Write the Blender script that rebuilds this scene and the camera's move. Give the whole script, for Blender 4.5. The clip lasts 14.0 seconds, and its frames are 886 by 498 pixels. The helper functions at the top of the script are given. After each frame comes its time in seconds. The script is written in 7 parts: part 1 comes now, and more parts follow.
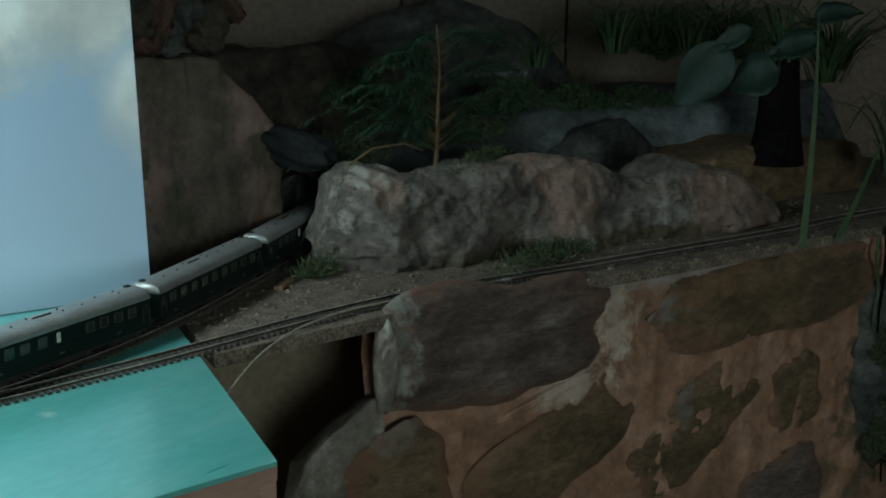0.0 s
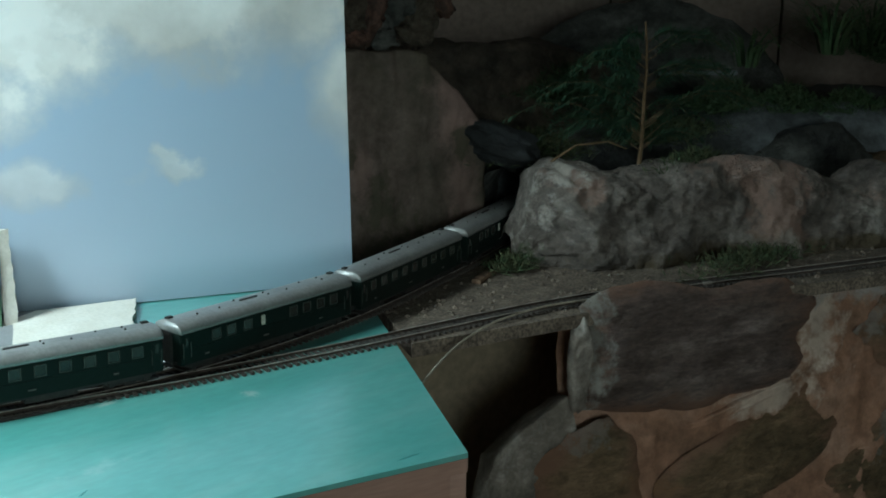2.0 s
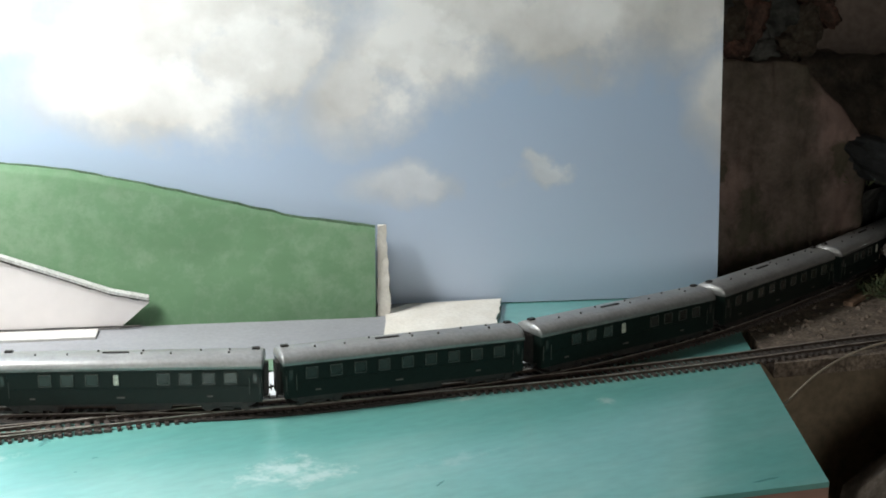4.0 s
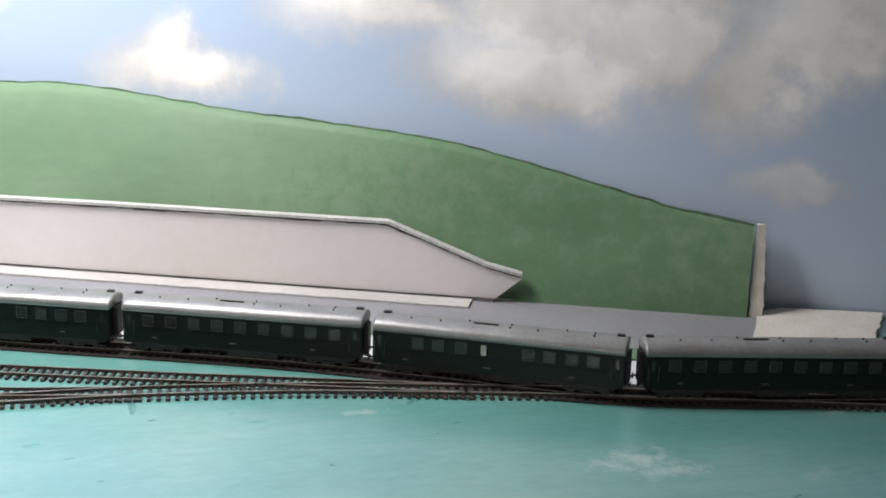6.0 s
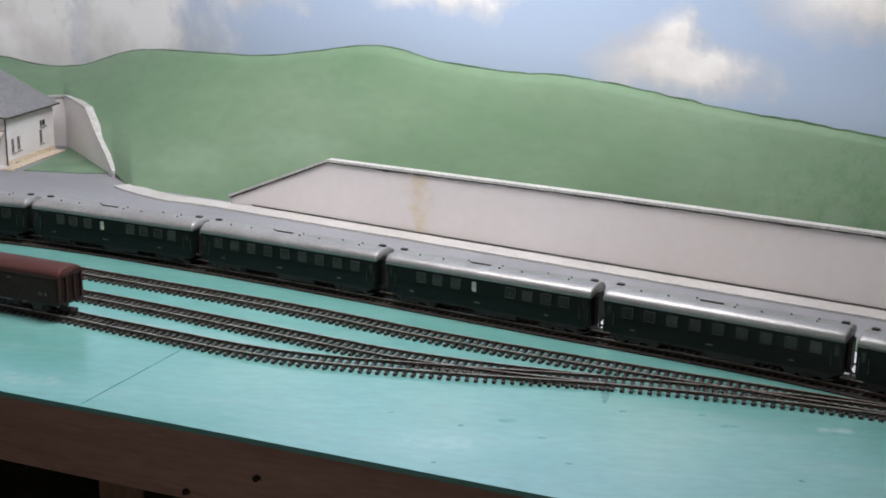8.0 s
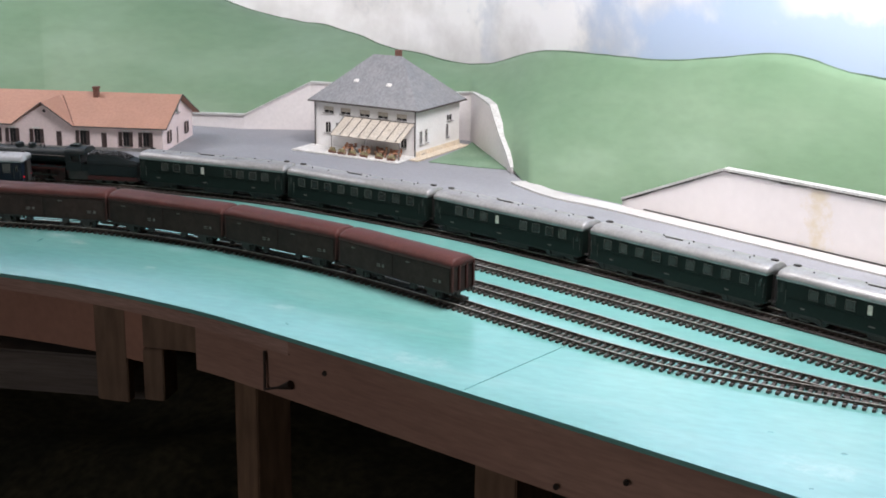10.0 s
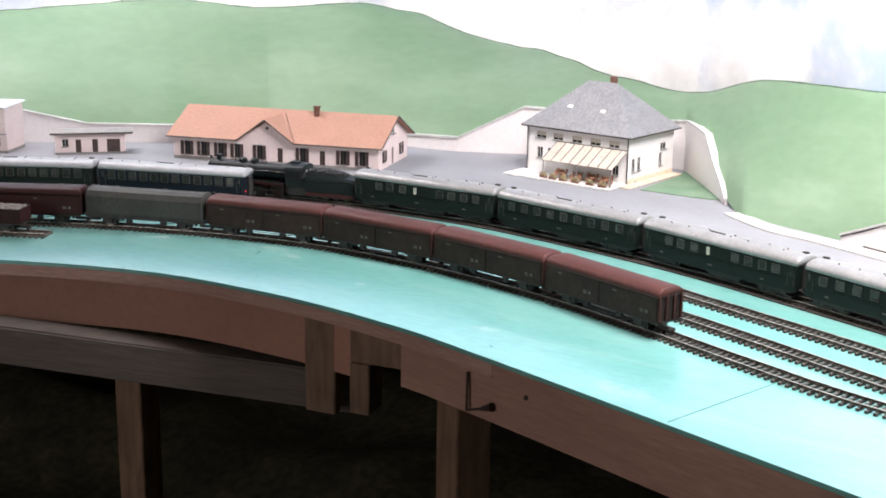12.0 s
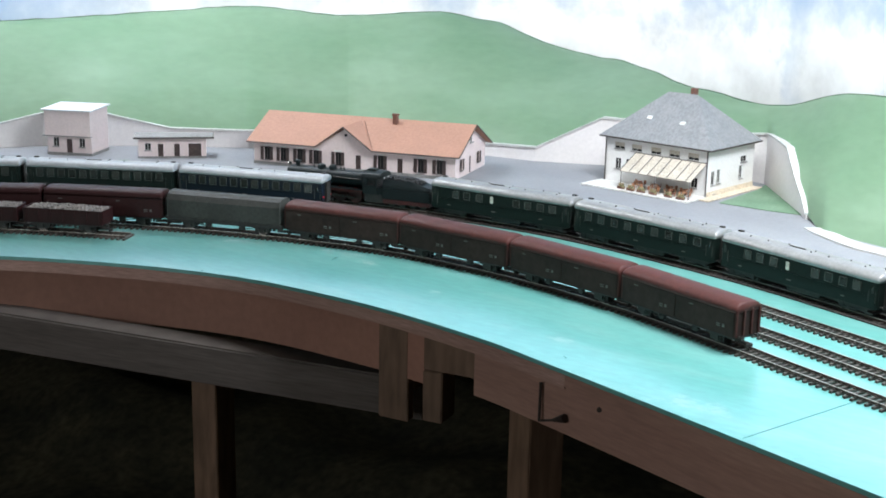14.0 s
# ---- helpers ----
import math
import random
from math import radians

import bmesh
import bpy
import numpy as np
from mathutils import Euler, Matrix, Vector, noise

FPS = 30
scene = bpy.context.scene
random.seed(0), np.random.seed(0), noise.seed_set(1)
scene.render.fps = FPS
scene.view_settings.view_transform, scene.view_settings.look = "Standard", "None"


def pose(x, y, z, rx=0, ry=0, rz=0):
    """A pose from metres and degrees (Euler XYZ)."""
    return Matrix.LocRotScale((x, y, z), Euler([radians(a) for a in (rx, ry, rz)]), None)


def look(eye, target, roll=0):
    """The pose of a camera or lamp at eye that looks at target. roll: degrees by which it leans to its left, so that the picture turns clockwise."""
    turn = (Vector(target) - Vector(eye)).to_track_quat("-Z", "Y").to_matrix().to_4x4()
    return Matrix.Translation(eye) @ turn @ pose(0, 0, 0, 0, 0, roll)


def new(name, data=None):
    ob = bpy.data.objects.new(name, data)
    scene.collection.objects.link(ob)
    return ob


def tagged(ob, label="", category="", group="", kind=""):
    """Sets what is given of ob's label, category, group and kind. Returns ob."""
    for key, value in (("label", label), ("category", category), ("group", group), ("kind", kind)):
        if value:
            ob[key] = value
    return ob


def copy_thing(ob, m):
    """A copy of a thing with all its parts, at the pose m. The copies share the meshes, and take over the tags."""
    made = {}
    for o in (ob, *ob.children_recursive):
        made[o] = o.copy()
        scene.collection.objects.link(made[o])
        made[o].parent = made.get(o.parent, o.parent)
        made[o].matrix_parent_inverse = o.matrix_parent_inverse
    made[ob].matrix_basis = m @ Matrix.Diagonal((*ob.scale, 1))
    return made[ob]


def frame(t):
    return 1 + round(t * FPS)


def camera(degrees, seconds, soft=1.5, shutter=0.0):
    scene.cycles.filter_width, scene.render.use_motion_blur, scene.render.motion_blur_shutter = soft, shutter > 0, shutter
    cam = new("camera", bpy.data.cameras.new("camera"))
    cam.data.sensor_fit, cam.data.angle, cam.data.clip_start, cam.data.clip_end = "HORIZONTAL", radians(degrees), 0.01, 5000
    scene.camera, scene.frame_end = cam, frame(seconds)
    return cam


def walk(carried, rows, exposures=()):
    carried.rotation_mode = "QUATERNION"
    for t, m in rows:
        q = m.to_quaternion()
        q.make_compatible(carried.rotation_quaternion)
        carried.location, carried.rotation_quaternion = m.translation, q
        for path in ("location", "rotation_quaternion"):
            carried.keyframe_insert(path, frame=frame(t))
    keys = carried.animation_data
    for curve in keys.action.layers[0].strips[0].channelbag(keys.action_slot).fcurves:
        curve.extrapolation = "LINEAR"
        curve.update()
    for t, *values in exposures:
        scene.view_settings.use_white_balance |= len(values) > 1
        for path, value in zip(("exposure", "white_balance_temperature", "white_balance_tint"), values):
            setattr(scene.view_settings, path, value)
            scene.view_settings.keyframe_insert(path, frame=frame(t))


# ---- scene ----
# The camera turns on the spot, 0.37 m above the layout's baseboard.
cam = camera(37.12, 14.0, soft=1.8)
EYE = (0.0, 0.0, 0.37)
TURNS = [  # seconds, rx, ry, rz
    (0.0, 76.219, -0.701, -55.243),
    (0.5, 76.255, -0.714, -53.371),
    (1.0, 76.196, -0.858, -51.465),
    (1.5, 76.03, -0.866, -48.583),
    (2.0, 75.931, -0.883, -46.316),
    (2.5, 75.838, -1.037, -42.295),
    (3.0, 75.78, -1.073, -38.771),
    (3.2, 75.917, -0.583, -37.201),
    (5.3, 75.415, -1.555, -19.201),
    (5.5, 75.357, -1.47, -17.713),
    (6.0, 75.325, -1.6, -13.269),
    (6.5, 74.985, -1.372, -6.686),
    (7.0, 74.868, -1.054, -0.269),
    (7.5, 74.82, -1.076, 3.3),
    (8.0, 74.75, -0.982, 8.105),
    (8.5, 74.619, -0.997, 12.239),
    (9.0, 74.554, -0.937, 16.627),
    (9.2, 74.486, -0.857, 18.707),
    (11.3, 75.025, -0.821, 31.401),
    (11.5, 75.015, -0.751, 32.072),
    (12.0, 75.603, -0.813, 34.714),
    (12.5, 75.971, -0.781, 35.761),
    (13.0, 75.901, -0.905, 37.896),
    (13.3, 76.046, -0.962, 38.561),
    (13.5, 76.051, -0.723, 38.98),
    (14.0, 75.932, -1.095, 38.171),
]
EXPOSURES = [(0.0, 1.58, 5450, -18), (2.2, 1.53, 5500, -15), (3.0, 1.5, 6000, -5), (5.5, 0.77, 6700, 12), (6.2, 0.28, 6600, 14), (7.0, -0.02, 6500, 16), (8.0, -0.08, 6500, 15), (9.2, 0.05, 6400, 15), (11.3, 1.2, 6700, 18), (12.5, 1.1, 6700, 17), (14.0, 1.0, 6050, 6)]
walk(cam, [(t, pose(*EYE, rx, ry, rz)) for t, rx, ry, rz in TURNS], EXPOSURES)

# ---- light: two assumed, unseen overhead lamps, and one assumed behind the camera ----
world = bpy.data.worlds.new("world")
scene.world = world
world.use_nodes = True
wn = world.node_tree.nodes
sky = wn.new("ShaderNodeTexSky")
sky.sky_type, sky.sun_disc, sky.sun_elevation, sky.sun_rotation = "NISHITA", False, radians(50), radians(160)
world.node_tree.links.new(sky.outputs[0], wn["Background"].inputs[0])
wn["Background"].inputs[1].default_value = 0.1


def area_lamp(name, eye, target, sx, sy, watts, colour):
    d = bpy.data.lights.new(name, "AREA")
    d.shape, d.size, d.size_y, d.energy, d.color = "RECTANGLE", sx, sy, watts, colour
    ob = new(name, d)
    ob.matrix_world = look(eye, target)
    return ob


# Overhead lamp assumed from the lit roofs; the second added to brighten the yard.
area_lamp("assumed_overhead_light", (-0.27, 1.14, 0.84), (-0.35, 1.5, 0.1), 0.55, 0.40, 12.5, (1.0, 0.98, 0.97))
area_lamp("assumed_overhead_light", (-1.75, 1.26, 0.84), (-1.7, 1.75, 0.0), 0.6, 0.42, 5.6, (1.0, 0.98, 0.97))
# Unseen front source, placed and aimed to brighten the rocks and fascia.
area_lamp("assumed_front_light", (-1.2, -2.0, 0.6), (1.15, 0.95, -0.05), 0.9, 0.9, 11.0, (1.0, 0.96, 0.92))

# ---- materials ----
def mat(name, base, rough=0.6, second=None, scale=40.0, amount=0.5, fine=400.0, fine_amount=0.25, bump=0.15, metal=0.0, spec=0.4, per_object=0.0, stretch=(1, 1, 1)):
    """Base colour varied at two scales, with fine relief."""
    m = bpy.data.materials.new(name)
    m.use_nodes = True
    n, k = m.node_tree.nodes, m.node_tree.links
    b = n["Principled BSDF"]
    b.inputs["Roughness"].default_value = rough
    b.inputs["Metallic"].default_value = metal
    b.inputs["Specular IOR Level"].default_value = spec
    co = n.new("ShaderNodeTexCoord")
    mp = n.new("ShaderNodeMapping")
    mp.inputs["Scale"].default_value = stretch
    k.new(co.outputs["Object"], mp.inputs[0])

    def noise_tex(sc, detail):
        t = n.new("ShaderNodeTexNoise")
        t.inputs["Scale"].default_value, t.inputs["Detail"].default_value = sc, detail
        k.new(mp.outputs[0], t.inputs["Vector"])
        return t

    big, small = noise_tex(scale, 5), noise_tex(fine, 3)
    r = n.new("ShaderNodeMapRange")
    r.inputs[1].default_value, r.inputs[2].default_value = 0.35, 0.65
    r.inputs[4].default_value = amount
    k.new(big.outputs[0], r.inputs[0])
    mix = n.new("ShaderNodeMix")
    mix.data_type = "RGBA"
    mix.inputs[6].default_value = (*base, 1)
    mix.inputs[7].default_value = (*(second or [c * 0.6 for c in base]), 1)
    k.new(r.outputs[0], mix.inputs[0])
    r2 = n.new("ShaderNodeMapRange")
    r2.inputs[1].default_value, r2.inputs[2].default_value = 0.3, 0.7
    r2.inputs[3].default_value, r2.inputs[4].default_value = 1 - fine_amount, 1 + fine_amount
    k.new(small.outputs[0], r2.inputs[0])
    hsv = n.new("ShaderNodeHueSaturation")
    k.new(mix.outputs[2], hsv.inputs["Color"])
    if per_object:
        oi = n.new("ShaderNodeObjectInfo")
        r3 = n.new("ShaderNodeMapRange")
        r3.inputs[3].default_value, r3.inputs[4].default_value = 1 - per_object, 1 + per_object
        k.new(oi.outputs["Random"], r3.inputs[0])
        mm = n.new("ShaderNodeMath")
        mm.operation = "MULTIPLY"
        k.new(r2.outputs[0], mm.inputs[0])
        k.new(r3.outputs[0], mm.inputs[1])
        k.new(mm.outputs[0], hsv.inputs["Value"])
    else:
        k.new(r2.outputs[0], hsv.inputs["Value"])
    k.new(hsv.outputs[0], b.inputs["Base Color"])
    if bump:
        bp = n.new("ShaderNodeBump")
        bp.inputs["Strength"].default_value, bp.inputs["Distance"].default_value = bump, 0.001
        k.new(small.outputs[0], bp.inputs["Height"])
        k.new(bp.outputs[0], b.inputs["Normal"])
    return m


def glow(name, colour, power):
    m = bpy.data.materials.new(name)
    m.use_nodes = True
    b = m.node_tree.nodes["Principled BSDF"]
    b.inputs["Base Color"].default_value = (*colour, 1)
    b.inputs["Emission Color"].default_value, b.inputs["Emission Strength"].default_value = (*colour, 1), power
    return m


def sky_print(name):
    """Printed sky: blue paper with clouds; u runs along the sheet in metres, v up."""
    m = bpy.data.materials.new(name)
    m.use_nodes = True
    n, k = m.node_tree.nodes, m.node_tree.links
    b = n["Principled BSDF"]
    b.inputs["Roughness"].default_value, b.inputs["Specular IOR Level"].default_value = 0.55, 0.3
    uv = n.new("ShaderNodeUVMap")

    def math_node(op, a, c, clamp=False):
        x = n.new("ShaderNodeMath")
        x.operation, x.use_clamp = op, clamp
        for i, q in enumerate((a, c)):
            if hasattr(q, "is_linked"):
                k.new(q, x.inputs[i])
            else:
                x.inputs[i].default_value = q
        return x.outputs[0]

    warp = n.new("ShaderNodeTexNoise")
    warp.inputs["Scale"].default_value, warp.inputs["Detail"].default_value, warp.inputs["Roughness"].default_value = 11, 8, 0.6
    k.new(uv.outputs[0], warp.inputs["Vector"])
    billow = n.new("ShaderNodeTexNoise")
    billow.inputs["Scale"].default_value, billow.inputs["Detail"].default_value = 7, 5
    k.new(uv.outputs[0], billow.inputs["Vector"])
    bend = n.new("ShaderNodeSeparateXYZ")
    k.new(warp.outputs["Color"], bend.inputs[0])
    sep = n.new("ShaderNodeSeparateXYZ")
    k.new(uv.outputs[0], sep.inputs[0])
    v = sep.outputs[1]
    u1 = math_node("ADD", sep.outputs[0], math_node("MULTIPLY", math_node("SUBTRACT", bend.outputs[0], 0.5), 0.13))
    v1 = math_node("ADD", sep.outputs[1], math_node("MULTIPLY", math_node("SUBTRACT", bend.outputs[1], 0.5), 0.085))
    cover, lit = None, None
    fray = math_node("MULTIPLY", math_node("SUBTRACT", warp.outputs[0], 0.5), 1.3)
    for cu, cv, ru, rv, strength in CLOUDS:
        du = math_node("DIVIDE", math_node("SUBTRACT", u1, cu), ru)
        dv = math_node("DIVIDE", math_node("SUBTRACT", v1, cv), rv)
        d = math_node("SQRT", math_node("ADD", math_node("MULTIPLY", du, du), math_node("MULTIPLY", dv, dv)), 0.0)
        c = math_node("MULTIPLY", math_node("MULTIPLY", math_node("SUBTRACT", math_node("ADD", fray, 1.3), d), 1.25, True), strength)
        cover = c if cover is None else math_node("MAXIMUM", cover, c)
        top = math_node("MULTIPLY", math_node("ADD", math_node("MULTIPLY", dv, 0.55), 0.62), c, True)
        lit = top if lit is None else math_node("MAXIMUM", lit, top)
    shade = n.new("ShaderNodeValToRGB")
    e = shade.color_ramp.elements
    e[0].position, e[0].color = 0.42, (0.57, 0.55, 0.525, 1)
    e[1].position, e[1].color = 0.66, (0.90, 0.89, 0.88, 1)
    puff = math_node("ADD", math_node("MULTIPLY", warp.outputs[0], 0.35), math_node("MULTIPLY", billow.outputs[0], 0.55))
    k.new(math_node("ADD", puff, math_node("MULTIPLY", lit, 0.22)), shade.inputs[0])
    blue = n.new("ShaderNodeValToRGB")
    e = blue.color_ramp.elements
    e[0].position, e[0].color = 0.0, (0.48, 0.56, 0.68, 1)
    e[1].position, e[1].color = 0.40, (0.37, 0.50, 0.69, 1)
    k.new(v, blue.inputs[0])
    mix = n.new("ShaderNodeMix")
    mix.data_type = "RGBA"
    k.new(cover, mix.inputs[0])
    k.new(blue.outputs[0], mix.inputs[6])
    k.new(shade.outputs[0], mix.inputs[7])
    k.new(mix.outputs[2], b.inputs["Base Color"])
    return m


# printed clouds: place along the sheet, height, half width, half height, density
# The wide ones past 1.8 m also paint in the sheet's blown-out brightness.
CLOUDS = [(0.52, 0.305, 0.20, 0.115, 1.0), (0.36, 0.22, 0.065, 0.055, 0.95), (0.24, 0.305, 0.15, 0.08, 1.0), (0.46, 0.245, 0.10, 0.052, 1.0), (0.31, 0.250, 0.10, 0.055, 1.0), (0.19, 0.280, 0.10, 0.055, 1.0), (0.06, 0.32, 0.13, 0.085, 1.0), (-0.005, 0.205, 0.040, 0.06, 0.9), (0.185, 0.133, 0.030, 0.011, 0.6), (0.203, 0.141, 0.013, 0.013, 0.6), (0.315, 0.118, 0.06, 0.020, 0.6), (0.57, 0.215, 0.12, 0.045, 1.0), (0.72, 0.285, 0.12, 0.045, 1.0),
          (0.93, 0.20, 0.10, 0.034, 1.0), (0.93, 0.225, 0.045, 0.032, 1.0), (1.235, 0.255, 0.10, 0.026, 0.9), (1.55, 0.27, 0.16, 0.05, 0.9), (1.85, 0.15, 0.22, 0.13, 0.95), (2.12, 0.12, 0.28, 0.16, 1.0), (2.45, 0.13, 0.40, 0.17, 1.0), (2.95, 0.16, 0.45, 0.17, 1.0)]

M_BOARD = mat("turquoise_paint", (0.13, 0.385, 0.345), 0.33, (0.175, 0.44, 0.40), 5, 0.9, 60, 0.08, 0.15, spec=1.0, stretch=(1, 2.2, 1))


def worn_or_shaded_paint(m, pale, spots, veil, stroke=(3, 14, 1)):
    """Soft patches on paint (white scuffs, stains, the hill's dimmer end): place, half lengths, density; and a thin
    streaky veil.
    """
    n, k = m.node_tree.nodes, m.node_tree.links
    b = n["Principled BSDF"]
    old = b.inputs["Base Color"].links[0].from_socket
    co = n.new("ShaderNodeTexCoord")
    t = n.new("ShaderNodeTexNoise")
    t.inputs["Scale"].default_value, t.inputs["Detail"].default_value, t.inputs["Roughness"].default_value = 55, 7, 0.7
    k.new(co.outputs["Object"], t.inputs["Vector"])
    mp = n.new("ShaderNodeMapping")
    mp.inputs["Scale"].default_value, mp.inputs["Rotation"].default_value = stroke, (0, 0, 0.3)
    k.new(co.outputs["Object"], mp.inputs[0])
    brush = n.new("ShaderNodeTexNoise")
    brush.inputs["Scale"].default_value, brush.inputs["Detail"].default_value = 2.2, 6
    k.new(mp.outputs[0], brush.inputs["Vector"])
    sep = n.new("ShaderNodeSeparateXYZ")
    k.new(co.outputs["Object"], sep.inputs[0])

    def op(kind, a, c, clamp=False):
        x = n.new("ShaderNodeMath")
        x.operation, x.use_clamp = kind, clamp
        for i, q in enumerate((a, c)):
            if hasattr(q, "is_linked"):
                k.new(q, x.inputs[i])
            else:
                x.inputs[i].default_value = q
        return x.outputs[0]

    ragged = op("MULTIPLY", op("SUBTRACT", t.outputs[0], 0.5), 5.0)
    cover = op("MULTIPLY", op("MULTIPLY", op("SUBTRACT", brush.outputs[0], 0.52), 5.0, True), veil)
    for x, y, lx, ly, dens in spots:
        du, dv = op("DIVIDE", op("SUBTRACT", sep.outputs[0], x), lx), op("DIVIDE", op("SUBTRACT", sep.outputs[1], y), ly)
        d = op("SQRT", op("ADD", op("MULTIPLY", du, du), op("MULTIPLY", dv, dv)), 0.0)
        cover = op("MAXIMUM", cover, op("MULTIPLY", op("SUBTRACT", op("ADD", ragged, 1.0), d, True), dens))
    mix = n.new("ShaderNodeMix")
    mix.data_type = "RGBA"
    mix.inputs[7].default_value = (*pale, 1)
    k.new(cover, mix.inputs[0])
    k.new(old, mix.inputs[6])
    k.new(mix.outputs[2], b.inputs["Base Color"])


M_BOARD.node_tree.nodes["Principled BSDF"].inputs["Coat Weight"].default_value = 1.0
M_BOARD.node_tree.nodes["Principled BSDF"].inputs["Coat Roughness"].default_value = 0.2
M_BOARD.node_tree.nodes["Principled BSDF"].inputs["Coat IOR"].default_value = 1.65
worn_or_shaded_paint(M_BOARD, (0.52, 0.66, 0.62), [(0.336, 0.793, 0.034, 0.022, 0.8), (0.355, 0.772, 0.026, 0.012, 0.7), (0.165, 0.911, 0.022, 0.006, 0.7), (0.618, 0.793, 0.010, 0.008, 0.8), (0.520, 0.852, 0.018, 0.006, 0.6),
                                          (-0.93, 1.06, 0.012, 0.008, 0.5), (-0.80, 1.02, 0.010, 0.006, 0.5), (-0.62, 0.97, 0.02, 0.008, 0.35), (0.45, 0.75, 0.03, 0.01, 0.3), (-0.12, 0.84, 0.03, 0.012, 0.3), (-0.45, 0.90, 0.04, 0.015, 0.3)], 0.12)
M_TIMBER = mat("brown_timber", (0.37, 0.225, 0.175), 0.6, (0.27, 0.155, 0.12), 9, 0.8, 120, 0.12, 0.2, stretch=(0.3, 1, 3))
# Lip lightened, panel below darkened: shading under the lip partly put into colour.
M_LIP = mat("pinkish_edge_strip", (0.41, 0.265, 0.22), 0.6, (0.29, 0.17, 0.14), 14, 0.8, 160, 0.2, 0.3, stretch=(0.4, 1, 6))
M_TIMBER_RED = mat("reddish_panel", (0.34, 0.18, 0.13), 0.6, (0.28, 0.145, 0.105), 6, 0.8, 120, 0.08, 0.1, stretch=(1, 1, 1))
M_RAILWOOD = mat("grey_timber_rail", (0.115, 0.098, 0.088), 0.7, (0.075, 0.063, 0.056), 9, 0.8, 120, 0.2, 0.2, stretch=(0.3, 0.3, 4))
M_TIMBER_PALE = mat("bare_timber", (0.19, 0.12, 0.078), 0.65, (0.125, 0.078, 0.05), 15, 0.8, 120, 0.3, 0.3, stretch=(1, 1, 0.2))
M_HILL = mat("green_hill_paint", (0.125, 0.212, 0.125), 0.6, (0.165, 0.25, 0.16), 4, 0.9, 45, 0.05, 0.15, spec=0.3, stretch=(1, 1, 2.5))
worn_or_shaded_paint(M_HILL, (0.30, 0.41, 0.31), [], 0.22, (1.6, 1.6, 6))
# Darker green paint near the cut end, partly painting in the dimmer light there.
worn_or_shaded_paint(M_HILL, (0.065, 0.165, 0.07), [(0.42, 1.15, 0.28, 0.4, 0.5)], 0.0)
M_WHITE = mat("white_plaster", (0.70, 0.665, 0.655), 0.7, (0.63, 0.595, 0.58), 10, 0.6, 200, 0.04, 0.1)
M_STAINED = mat("stained_white_plaster", (0.74, 0.70, 0.69), 0.7, (0.68, 0.64, 0.625), 6, 0.6, 90, 0.02, 0.04)
worn_or_shaded_paint(M_STAINED, (0.62, 0.52, 0.33), [(-0.216, 1.388, 0.016, 0.03, 0.6), (-0.19, 1.385, 0.02, 0.01, 0.2), (0.1, 1.26, 0.12, 0.05, 0.1)], 0.0)
M_COPING = mat("grey_coping", (0.50, 0.50, 0.48), 0.7, (0.38, 0.38, 0.36), 40, 0.6)
M_ROAD = mat("grey_road_paint", (0.225, 0.23, 0.245), 0.65, (0.27, 0.275, 0.29), 10, 0.7, 300, 0.07, 0.15)
M_KERB = mat("pale_grey_paint", (0.62, 0.64, 0.66), 0.65, (0.52, 0.54, 0.56), 12, 0.6, 300, 0.08, 0.15)
M_GREEN = mat("green_verge_paint", (0.12, 0.21, 0.13), 0.75, (0.18, 0.27, 0.18), 20, 0.7, 300, 0.15, 0.3)
M_FOAM = mat("torn_card", (0.74, 0.71, 0.65), 0.8, (0.64, 0.60, 0.53), 40, 0.7, 300, 0.07, 0.5)
M_BLACK = mat("black_edge", (0.02, 0.02, 0.022), 0.55, (0.035, 0.03, 0.03), 60, 0.6)
M_SLEEPER = mat("sleeper_plastic", (0.045, 0.038, 0.034), 0.55, (0.085, 0.070, 0.060), 60, 0.7, 500, 0.3, 0.2, per_object=0.25)
M_RAIL = mat("nickel_rail", (0.50, 0.455, 0.41), 0.3, (0.22, 0.18, 0.15), 90, 0.7, 600, 0.2, 0.1, metal=0.35)
M_RAIL_WEB = mat("brown_rail_side", (0.085, 0.062, 0.05), 0.5, (0.045, 0.036, 0.03), 90, 0.7, 600, 0.2, 0.1, metal=0.3)
M_DARKWALL = mat("dark_brown_board", (0.13, 0.105, 0.068), 0.7, (0.085, 0.072, 0.046), 6, 0.8, 100, 0.25, 0.2)
M_SKY = sky_print("printed_sky")


# ---- helpers for shapes ----
def mesh_of(name, bm, material, smooth=False):
    bmesh.ops.recalc_face_normals(bm, faces=bm.faces)
    me = bpy.data.meshes.new(name)
    bm.to_mesh(me)
    bm.free()
    me.materials.append(material)
    if smooth:
        for p in me.polygons:
            p.use_smooth = True
    return me


def thing(name, bm, material, label="", category="", kind="", group="", smooth=False):
    return tagged(new(name, mesh_of(name, bm, material, smooth)), label, category, group, kind)


def part(name, bm, material, parent, label="", smooth=False):
    ob = new(name, mesh_of(name, bm, material, smooth))
    ob.parent = parent
    return tagged(ob, label)


def share(name, me, parent, m):
    ob = new(name, me)
    ob.parent = parent
    ob.matrix_basis = m
    return ob


def empty(name, label, category, group="", kind=""):
    return tagged(new(name), label, category, group, kind)


